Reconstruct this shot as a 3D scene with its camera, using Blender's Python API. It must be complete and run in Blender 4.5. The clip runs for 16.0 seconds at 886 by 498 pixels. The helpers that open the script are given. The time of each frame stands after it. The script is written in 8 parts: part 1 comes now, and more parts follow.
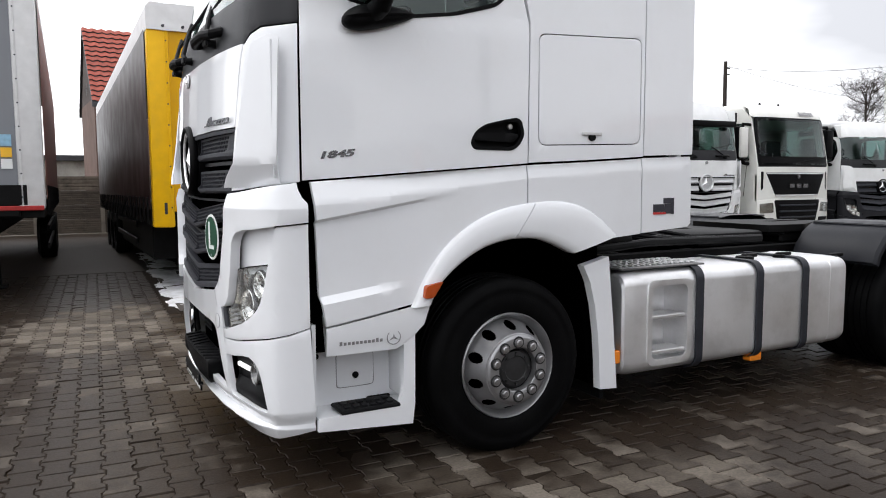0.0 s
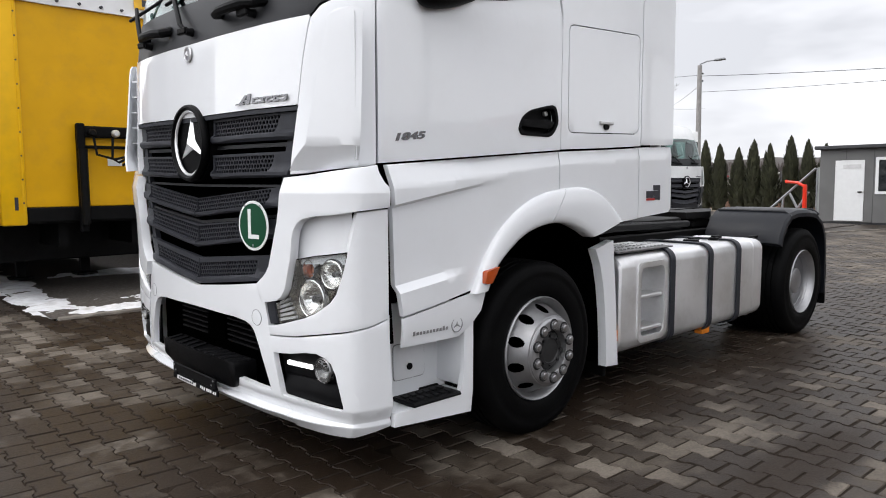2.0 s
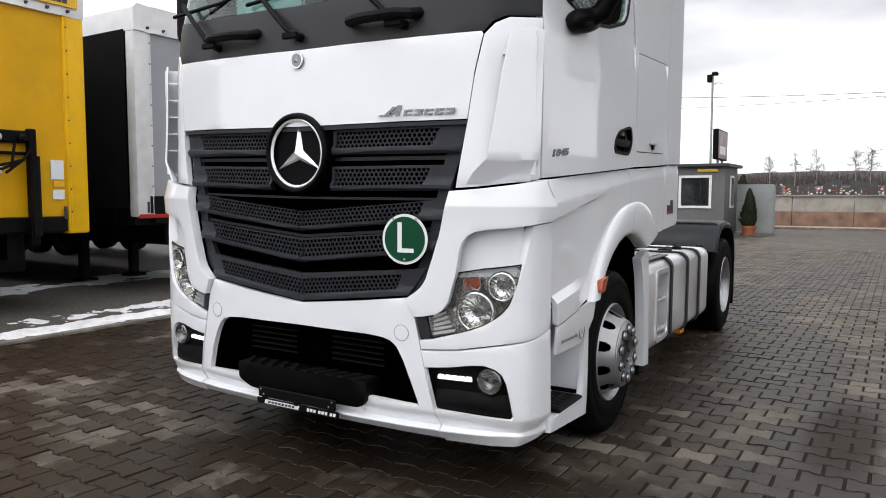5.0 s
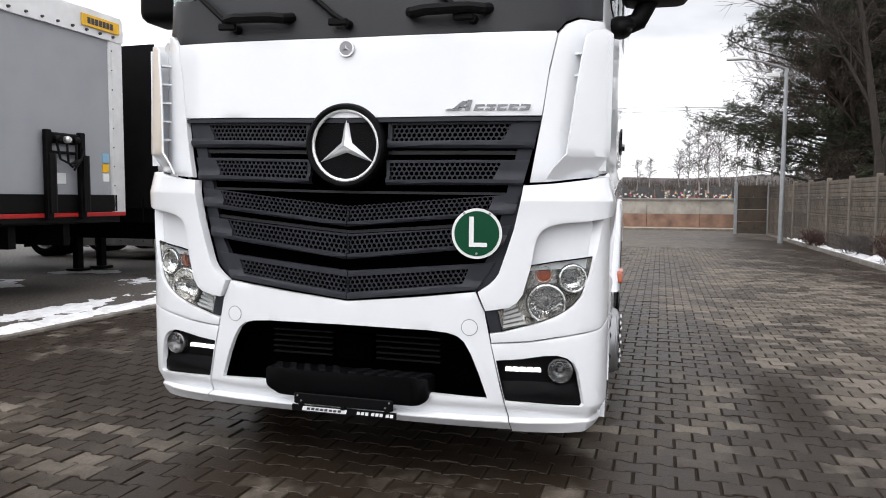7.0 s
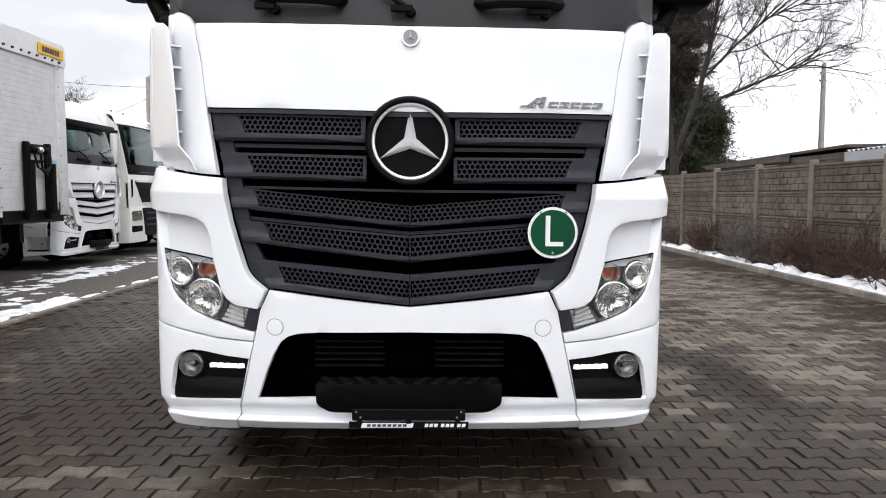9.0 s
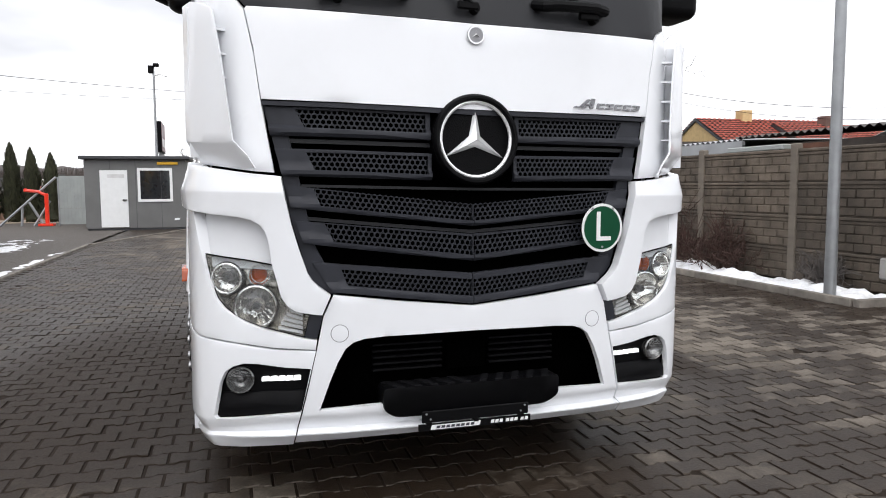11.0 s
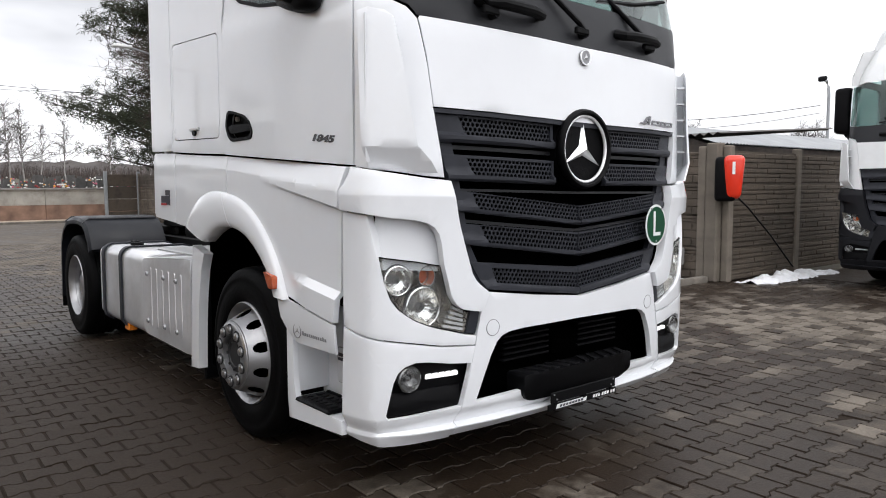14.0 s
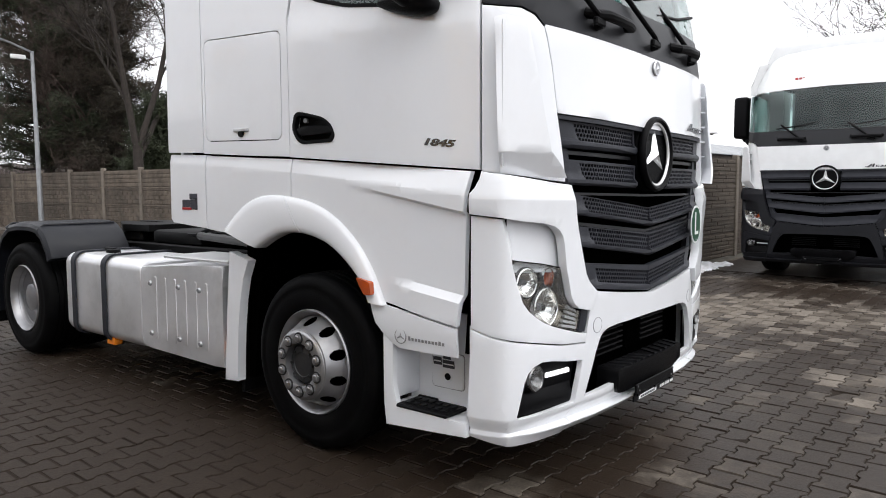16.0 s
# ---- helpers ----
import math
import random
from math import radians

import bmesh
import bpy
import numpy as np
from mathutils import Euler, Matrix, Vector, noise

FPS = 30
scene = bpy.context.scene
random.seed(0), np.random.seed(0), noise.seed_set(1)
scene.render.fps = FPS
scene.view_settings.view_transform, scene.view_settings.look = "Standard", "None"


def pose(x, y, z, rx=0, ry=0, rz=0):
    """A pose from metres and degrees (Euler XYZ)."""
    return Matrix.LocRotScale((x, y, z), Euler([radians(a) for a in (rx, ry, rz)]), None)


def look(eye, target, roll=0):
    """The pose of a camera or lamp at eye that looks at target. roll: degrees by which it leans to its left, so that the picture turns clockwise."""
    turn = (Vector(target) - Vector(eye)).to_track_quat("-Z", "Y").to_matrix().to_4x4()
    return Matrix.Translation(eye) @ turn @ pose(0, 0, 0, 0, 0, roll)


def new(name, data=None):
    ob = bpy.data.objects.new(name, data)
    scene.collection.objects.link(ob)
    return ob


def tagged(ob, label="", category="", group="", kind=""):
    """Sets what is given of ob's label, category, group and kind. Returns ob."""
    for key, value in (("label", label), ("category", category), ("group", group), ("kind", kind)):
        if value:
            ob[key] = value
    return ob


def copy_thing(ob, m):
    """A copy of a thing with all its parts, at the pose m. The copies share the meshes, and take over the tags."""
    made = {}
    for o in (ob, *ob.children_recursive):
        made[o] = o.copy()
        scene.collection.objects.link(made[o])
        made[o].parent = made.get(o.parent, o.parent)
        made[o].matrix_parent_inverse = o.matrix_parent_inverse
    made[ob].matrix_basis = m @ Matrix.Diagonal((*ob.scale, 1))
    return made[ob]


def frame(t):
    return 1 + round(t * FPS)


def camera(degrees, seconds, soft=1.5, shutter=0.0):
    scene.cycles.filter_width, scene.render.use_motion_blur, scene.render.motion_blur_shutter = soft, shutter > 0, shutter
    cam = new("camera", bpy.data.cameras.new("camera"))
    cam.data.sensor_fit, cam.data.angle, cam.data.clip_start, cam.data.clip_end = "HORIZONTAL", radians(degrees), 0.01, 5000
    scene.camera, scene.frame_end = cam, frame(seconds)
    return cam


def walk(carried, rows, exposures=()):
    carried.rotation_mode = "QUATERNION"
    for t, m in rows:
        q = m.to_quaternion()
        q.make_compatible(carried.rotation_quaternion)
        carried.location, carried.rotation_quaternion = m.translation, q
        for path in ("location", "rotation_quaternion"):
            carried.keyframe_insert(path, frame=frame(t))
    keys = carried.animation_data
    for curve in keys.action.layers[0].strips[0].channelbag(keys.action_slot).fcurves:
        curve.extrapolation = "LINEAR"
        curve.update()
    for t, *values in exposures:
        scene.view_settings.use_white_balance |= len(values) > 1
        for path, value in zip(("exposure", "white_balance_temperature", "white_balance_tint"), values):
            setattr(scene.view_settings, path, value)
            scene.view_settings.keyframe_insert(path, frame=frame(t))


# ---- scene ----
cam = camera(63.3, 16.0, soft=1.0)
METRES, EYE, TILT, LEAN, TURN = 10.067, 1.5, 0.0, 0.0, -25.8
ROWS = [
    (0.0, 0.0, 0.0, 0.0, -0.04, -4.88, 0.5),
    (0.5, -0.0356, -0.0031, -0.0013, -3.91, -4.88, 0.53),
    (1.0, -0.0676, 0.0047, -0.0029, -7.85, -5.17, 0.53),
    (1.5, -0.1002, 0.009, -0.0036, -11.73, -4.98, 0.46),
    (2.0, -0.1269, 0.0218, -0.0056, -15.85, -5.17, 0.46),
    (2.5, -0.1525, 0.0384, -0.006, -19.5, -5.02, 0.32),
    (3.0, -0.1799, 0.0456, -0.0055, -22.02, -4.42, 0.27),
    (3.5, -0.21, 0.044, -0.0038, -24.58, -4.41, 0.38),
    (4.0, -0.2316, 0.0536, -0.0048, -26.78, -4.44, 0.38),
    (4.5, -0.2548, 0.0665, -0.0038, -28.88, -4.39, 0.21),
    (7.0, -0.3778, 0.1586, -0.0084, -47.36, -4.0, -0.28),
    (7.5, -0.3934, 0.1868, -0.0079, -51.22, -4.25, -0.14),
    (8.0, -0.4157, 0.2125, -0.0079, -55.43, -4.04, -0.21),
    (8.5, -0.4297, 0.2415, -0.0091, -59.76, -4.13, -0.09),
    (9.0, -0.4396, 0.2717, -0.0075, -63.54, -4.24, 0.02),
    (9.5, -0.4541, 0.3011, -0.0082, -67.61, -4.14, 0.05),
    (12.0, -0.4898, 0.4557, -0.0023, -88.44, -5.09, 0.24),
    (12.5, -0.4978, 0.4892, -0.0025, -92.31, -4.82, 0.12),
    (13.0, -0.5022, 0.5216, -0.0029, -96.2, -5.07, 0.21),
    (13.5, -0.4986, 0.5522, -0.0019, -99.69, -5.2, 0.3),
    (14.0, -0.5009, 0.585, -0.0018, -102.54, -4.97, 0.27),
    (14.5, -0.5026, 0.6158, -0.001, -105.19, -5.13, 0.44),
    (15.0, -0.4904, 0.6432, -0.0015, -107.98, -5.28, 0.35),
    (15.5, -0.4789, 0.672, -0.0012, -110.47, -5.11, 0.27),
    (16.0, -0.4687, 0.7008, 0.0012, -113.83, -5.1, 0.39),
]
walk(cam, [(t, pose(0, 0, EYE, TILT, LEAN, TURN) @ pose(METRES * x, METRES * y, METRES * z, 90 + pitch, roll, yaw)) for t, x, y, z, yaw, pitch, roll in ROWS], [(0.0, 0.54), (2.5, 0.52), (4.5, 0.42), (7.0, 0.62), (8.5, 0.69), (9.5, 0.66), (13.0, 0.46), (16.0, 0.64)])

# ---- world, sun and exposure ----
world = bpy.data.worlds.new("overcast_sky")
scene.world = world
world.use_nodes = True
wn, wl = world.node_tree.nodes, world.node_tree.links
wn.clear()
w_out, w_bg = wn.new("ShaderNodeOutputWorld"), wn.new("ShaderNodeBackground")
w_sky = wn.new("ShaderNodeTexSky")
w_sky.sky_type, w_sky.sun_disc = "NISHITA", False
w_sky.sun_elevation, w_sky.sun_rotation = radians(42), radians(-80)
w_map, w_co = wn.new("ShaderNodeMapping"), wn.new("ShaderNodeTexCoord")
w_map.inputs["Scale"].default_value = (1.0, 1.0, 3.2)
w_noise = wn.new("ShaderNodeTexNoise")
w_noise.inputs["Scale"].default_value, w_noise.inputs["Detail"].default_value = 1.6, 5.0
w_ramp = wn.new("ShaderNodeValToRGB")
w_ramp.color_ramp.elements[0].position, w_ramp.color_ramp.elements[0].color = 0.36, (5.9, 6.0, 6.4, 1)
w_ramp.color_ramp.elements[1].position, w_ramp.color_ramp.elements[1].color = 0.62, (12.4, 12.45, 12.9, 1)
w_mix = wn.new("ShaderNodeMixRGB")
w_mix.inputs[0].default_value = 0.97
wl.new(w_co.outputs["Generated"], w_map.inputs["Vector"])
wl.new(w_map.outputs[0], w_noise.inputs["Vector"])
wl.new(w_noise.outputs["Fac"], w_ramp.inputs[0])
wl.new(w_sky.outputs[0], w_mix.inputs[1])
wl.new(w_ramp.outputs[0], w_mix.inputs[2])
w_dot, w_gain, w_mul = wn.new("ShaderNodeVectorMath"), wn.new("ShaderNodeMath"), wn.new("ShaderNodeVectorMath")
w_dot.operation, w_gain.operation, w_mul.operation = "DOT_PRODUCT", "MULTIPLY_ADD", "SCALE"
w_dot.inputs[1].default_value = (-0.5, 0.3, 0.6)
w_gain.inputs[1].default_value, w_gain.inputs[2].default_value = 0.4, 1.02
wl.new(w_co.outputs["Generated"], w_dot.inputs[0])
wl.new(w_dot.outputs["Value"], w_gain.inputs[0])
wl.new(w_mix.outputs[0], w_mul.inputs[0])
wl.new(w_gain.outputs[0], w_mul.inputs["Scale"])
wl.new(w_mul.outputs[0], w_bg.inputs[0])
wl.new(w_bg.outputs[0], w_out.inputs[0])
w_bg.inputs[1].default_value = 0.1
sun_data = bpy.data.lights.new("sun", "SUN")
sun_data.energy, sun_data.angle, sun_data.color = 0.7, radians(50), (1.0, 0.97, 0.93)
sun_ob = new("sun", sun_data)
sun_ob.matrix_world = look((-9, 2, 13), (0, 1, 0))


# ---- materials ----
def mat(name, color, rough=0.5, metal=0.0, vary=0.12, scale=6.0, bump=0.0, bscale=60.0, coat=0.0, rvary=0.0, dirt=None, dirt_amt=0.0, dscale=2.0, island=0.0, rand=0.0, trans=0.0, emit=0.0, spec=0.5):
    m = bpy.data.materials.new(name)
    m.use_nodes = True
    n, l = m.node_tree.nodes, m.node_tree.links
    b = n["Principled BSDF"]
    b.inputs["Roughness"].default_value, b.inputs["Metallic"].default_value = rough, metal
    b.inputs["Coat Weight"].default_value, b.inputs["Coat Roughness"].default_value = coat, 0.03
    b.inputs["Transmission Weight"].default_value = trans
    b.inputs["Specular IOR Level"].default_value = spec
    co = n.new("ShaderNodeTexCoord")
    big = n.new("ShaderNodeTexNoise")
    big.inputs["Scale"].default_value, big.inputs["Detail"].default_value = scale, 6.0
    l.new(co.outputs["Object"], big.inputs["Vector"])
    r = n.new("ShaderNodeMapRange")
    r.inputs[1].default_value, r.inputs[2].default_value = 0.3, 0.7
    r.inputs[3].default_value, r.inputs[4].default_value = 1 - vary, 1 + vary
    l.new(big.outputs["Fac"], r.inputs[0])
    mul = n.new("ShaderNodeVectorMath")
    mul.operation = "SCALE"
    mul.inputs[0].default_value = color[:3]
    l.new(r.outputs[0], mul.inputs["Scale"])
    last = mul.outputs[0]
    for src, amount in (("island", island), ("rand", rand)):
        if amount:
            if src == "island":
                g = n.new("ShaderNodeNewGeometry")
                o = g.outputs["Random Per Island"]
            else:
                g = n.new("ShaderNodeObjectInfo")
                o = g.outputs["Random"]
            q = n.new("ShaderNodeMapRange")
            q.inputs[3].default_value, q.inputs[4].default_value = 1 - amount, 1 + amount
            l.new(o, q.inputs[0])
            k = n.new("ShaderNodeVectorMath")
            k.operation = "SCALE"
            l.new(last, k.inputs[0])
            l.new(q.outputs[0], k.inputs["Scale"])
            last = k.outputs[0]
    if dirt:
        dn = n.new("ShaderNodeTexNoise")
        dn.inputs["Scale"].default_value, dn.inputs["Detail"].default_value, dn.inputs["Roughness"].default_value = dscale, 8.0, 0.65
        l.new(co.outputs["Object"], dn.inputs["Vector"])
        dr = n.new("ShaderNodeMapRange")
        dr.inputs[1].default_value, dr.inputs[2].default_value, dr.inputs[4].default_value = 0.48, 0.72, dirt_amt
        l.new(dn.outputs["Fac"], dr.inputs[0])
        mx = n.new("ShaderNodeMixRGB")
        mx.inputs[2].default_value = (*dirt[:3], 1)
        l.new(dr.outputs[0], mx.inputs[0])
        l.new(last, mx.inputs[1])
        last = mx.outputs[0]
    l.new(last, b.inputs["Base Color"])
    if rvary:
        rr = n.new("ShaderNodeMapRange")
        rr.inputs[1].default_value, rr.inputs[2].default_value = 0.35, 0.65
        rr.inputs[3].default_value, rr.inputs[4].default_value = max(rough - rvary, 0.02), min(rough + rvary, 1)
        l.new(big.outputs["Fac"], rr.inputs[0])
        l.new(rr.outputs[0], b.inputs["Roughness"])
    if bump:
        fine = n.new("ShaderNodeTexNoise")
        fine.inputs["Scale"].default_value, fine.inputs["Detail"].default_value = bscale, 4.0
        l.new(co.outputs["Object"], fine.inputs["Vector"])
        bp = n.new("ShaderNodeBump")
        bp.inputs["Strength"].default_value, bp.inputs["Distance"].default_value = bump, 0.01
        l.new(fine.outputs["Fac"], bp.inputs["Height"])
        l.new(bp.outputs[0], b.inputs["Normal"])
    if emit:
        b.inputs["Emission Color"].default_value, b.inputs["Emission Strength"].default_value = (1, 1, 1, 1), emit
    return m


WHITE = mat("white_paint", (0.772, 0.786, 0.81), 0.35, vary=0.015, scale=1.2, coat=1.0, bump=0.006, bscale=5, dirt=(0.6, 0.59, 0.57), dirt_amt=0.12, dscale=3)
WHITE_FAR = mat("white_cab_paint", (0.78, 0.79, 0.79), 0.3, vary=0.03, coat=0.5, dirt=(0.5, 0.48, 0.45), dirt_amt=0.2)
BLACKPL = mat("black_plastic", (0.002, 0.002, 0.0025), 0.5, spec=0.1, vary=0.2, scale=20, bump=0.15, bscale=300)
GREYPL = mat("anthracite_plastic", (0.023, 0.0245, 0.031), 0.5, spec=0.25, vary=0.15, scale=12, bump=0.1, bscale=350)
BAND = mat("charcoal_band", (0.014, 0.0145, 0.017), 0.45, spec=0.3, vary=0.1, scale=4, bump=0.08, bscale=200)
# near-black colour that carries the shade of recesses and the underbody
VOID = mat("recess_shade_black", (0.0006, 0.0006, 0.0006), 0.9, vary=0.3, spec=0.0)
CHASSIS = mat("chassis_black", (0.0028, 0.0028, 0.003), 0.5, vary=0.4, scale=9, dirt=(0.01, 0.009, 0.008), dirt_amt=0.3, spec=0.12)
CHROME = mat("chrome", (0.88, 0.89, 0.9), 0.18, 0.45, vary=0.02)
DARKCHROME = mat("dark_chrome", (0.2, 0.2, 0.21), 0.25, 0.8, vary=0.1)
FOGGLASS = mat("fog_lamp_glass", (0.2, 0.2, 0.2), 0.18, 0.8, vary=0.3, scale=40, bump=0.6, bscale=30)
STEEL = mat("silver_wheel_paint", (0.36, 0.36, 0.37), 0.38, 0.75, vary=0.12, scale=14, bump=0.03, dirt=(0.16, 0.155, 0.145), dirt_amt=0.45, dscale=7, rvary=0.08)
NUT = mat("galvanised_nut", (0.4, 0.4, 0.41), 0.32, 0.9, vary=0.25, scale=30)
HUB = mat("dark_hub", (0.016, 0.016, 0.017), 0.55, vary=0.4, scale=20)
ALU = mat("brushed_aluminium", (0.84, 0.84, 0.85), 0.37, 0.75, vary=0.07, scale=3, bump=0.05, bscale=70, dirt=(0.5, 0.49, 0.47), dirt_amt=0.35, dscale=4, rvary=0.08)
ALU2 = mat("light_aluminium", (0.62, 0.62, 0.62), 0.42, 0.8, vary=0.08, scale=4)
RUBBER = mat("tyre_rubber", (0.002, 0.002, 0.0023), 0.6, vary=0.25, scale=9, bump=0.2, bscale=120, spec=0.07, dirt=(0.006, 0.0065, 0.006), dirt_amt=0.4, dscale=5)
FENDER = mat("blue_grey_fender_plastic", (0.007, 0.008, 0.0115), 0.42, spec=0.3, vary=0.15, scale=6, bump=0.08, bscale=150, rvary=0.1)
AMBER = mat("amber_lens", (0.4, 0.062, 0.008), 0.15, vary=0.15, coat=0.5)
ORANGE = mat("orange_marker", (0.85, 0.25, 0.02), 0.25, vary=0.08)
GREEN = mat("green_sign", (0.003, 0.055, 0.023), 0.45, spec=0.15, vary=0.06)
SIGNW = mat("sign_white", (0.75, 0.76, 0.75), 0.4, vary=0.03)
REFLECT = mat("lamp_reflector", (0.86, 0.85, 0.83), 0.08, 0.97, vary=0.15, scale=26, bump=0.45, bscale=34)
LAMPGREY = mat("lamp_housing_silver", (0.62, 0.59, 0.55), 0.14, 0.85, vary=0.4, scale=14, bump=0.5, bscale=26)
DRL = mat("running_light", (0.9, 0.9, 0.9), 0.3, emit=0.85)
DRLOFF = mat("running_light_off", (0.5, 0.5, 0.5), 0.2)
STICK = mat("dark_sticker", (0.03, 0.03, 0.04), 0.4, vary=0.3, scale=40)
STICKR = mat("red_sticker", (0.45, 0.02, 0.02), 0.4)
LINING = mat("dark_cab_cloth", (0.03, 0.03, 0.032), 0.9, vary=0.2, scale=20, bump=0.2, bscale=200, spec=0.1)
GREYTXT = mat("grey_lettering", (0.25, 0.25, 0.26), 0.35, 0.4)
SILVERGR = mat("silver_grille", (0.62, 0.63, 0.64), 0.3, 0.4, vary=0.05)


DARKPL = mat("matt_black_plastic", (0.006, 0.006, 0.007), 0.55, spec=0.12, vary=0.2, scale=14)
TREAD = mat("dull_tread_plate", (0.16, 0.16, 0.16), 0.45, 0.6, vary=0.25, scale=8, dirt=(0.03, 0.03, 0.03), dirt_amt=0.5, dscale=12)
EMBLEMB = mat("emblem_mesh_black", (0.003, 0.003, 0.0035), 0.6, spec=0.08, bump=0.5, bscale=180)
HOSEG = mat("grey_hose", (0.02, 0.02, 0.02), 0.5)


def glass_mat(name, tint, rough=0.0):
    m = bpy.data.materials.new(name)
    m.use_nodes = True
    n, l = m.node_tree.nodes, m.node_tree.links
    n.clear()
    o, mx, tr, gl, fr, pw, ma = (n.new("ShaderNode" + k) for k in ("OutputMaterial", "MixShader", "BsdfTransparent", "BsdfGlossy", "LayerWeight", "Math", "Math"))
    tr.inputs[0].default_value = (*tint, 1)
    gl.inputs["Roughness"].default_value = rough
    pw.operation, pw.inputs[1].default_value = "POWER", 4.0
    ma.operation, ma.inputs[1].default_value, ma.inputs[2].default_value = "MULTIPLY_ADD", 0.85, 0.05
    l.new(fr.outputs["Facing"], pw.inputs[0])
    l.new(pw.outputs[0], ma.inputs[0])
    l.new(ma.outputs[0], mx.inputs[0])
    l.new(tr.outputs[0], mx.inputs[1])
    l.new(gl.outputs[0], mx.inputs[2])
    l.new(mx.outputs[0], o.inputs[0])
    return m


GLASS = glass_mat("window_glass", (0.55, 0.66, 0.64))
LENS = glass_mat("lamp_lens", (0.93, 0.94, 0.94), 0.02)


# ---- building helpers ----
def part(name, bm, material, parent=None, label="", sharp=32, category="", group="", kind="", recalc=True):
    if recalc:
        bmesh.ops.recalc_face_normals(bm, faces=bm.faces)
    me = bpy.data.meshes.new(name)
    bm.to_mesh(me)
    bm.free()
    me.materials.append(material)
    me.polygons.foreach_set("use_smooth", [True] * len(me.polygons))
    me.set_sharp_from_angle(angle=radians(sharp))
    ob = new(name, me)
    if parent is not None:
        ob.parent = parent
    return tagged(ob, label, category, group, kind)


def thing(name, label, category, m=None, group="", kind=""):
    ob = new(name)
    ob.empty_display_size = 0.2
    if m is not None:
        ob.matrix_basis = m
    return tagged(ob, label, category, group, kind)


def box(bm, x0, x1, y0, y1, z0, z1, bev=0.0, seg=1, m=None):
    r = bmesh.ops.create_cube(bm, size=1.0)
    vs = r["verts"]
    bmesh.ops.scale(bm, vec=(abs(x1 - x0), abs(y1 - y0), abs(z1 - z0)), verts=vs)
    bmesh.ops.translate(bm, vec=((x0 + x1) / 2, (y0 + y1) / 2, (z0 + z1) / 2), verts=vs)
    if m is not None:
        bmesh.ops.transform(bm, matrix=m, verts=vs)
    if bev > 0:
        es = list({e for v in vs for e in v.link_edges})
        bmesh.ops.bevel(bm, geom=es, offset=bev, segments=seg, affect="EDGES", profile=0.5)
    return bm


def cyl(bm, p0, p1, r0, r1=None, n=12, cap=True):
    p0, p1 = Vector(p0), Vector(p1)
    r1 = r0 if r1 is None else r1
    d = p1 - p0
    q = d.to_track_quat("Z", "Y").to_matrix().to_4x4()
    bmesh.ops.create_cone(bm, cap_ends=cap, segments=n, radius1=r0, radius2=r1, depth=d.length, matrix=Matrix.Translation((p0 + p1) / 2) @ q)
    return bm


def tube(bm, pts, r, n=8, taper=None):
    pts = [Vector(p) for p in pts]
    rings = []
    for i, p in enumerate(pts):
        d = (pts[min(i + 1, len(pts) - 1)] - pts[max(i - 1, 0)]).normalized()
        a = d.cross(Vector((0, 0, 1)) if abs(d.z) < 0.9 else Vector((1, 0, 0))).normalized()
        b = d.cross(a)
        rad = r if taper is None else r + (taper - r) * i / (len(pts) - 1)
        rings.append([bm.verts.new(p + rad * (math.cos(2 * math.pi * k / n) * a + math.sin(2 * math.pi * k / n) * b)) for k in range(n)])
    for r0, r1 in zip(rings, rings[1:]):
        for k in range(n):
            bm.faces.new((r0[k], r0[(k + 1) % n], r1[(k + 1) % n], r1[k]))
    bm.faces.new(rings[0][::-1])
    bm.faces.new(rings[-1])
    return bm


def lathe(bm, prof, n=48, m=None, skip=None):
    """prof: (radius, axial); the axis is y."""
    rings = []
    for r, a in prof:
        if r < 1e-5:
            rings.append([bm.verts.new((0, a, 0))])
        else:
            rings.append([bm.verts.new((r * math.cos(2 * math.pi * k / n), a, r * math.sin(2 * math.pi * k / n))) for k in range(n)])
    for i, (a, b) in enumerate(zip(rings, rings[1:])):
        for k in range(n):
            if skip and skip(i, k):
                continue
            q = (k + 1) % n
            if len(a) == 1:
                bm.faces.new((a[0], b[k], b[q]))
            elif len(b) == 1:
                bm.faces.new((a[k], a[q], b[0]))
            else:
                bm.faces.new((a[k], a[q], b[q], b[k]))
    if m is not None:
        bmesh.ops.transform(bm, matrix=m, verts=bm.verts)
    return bm


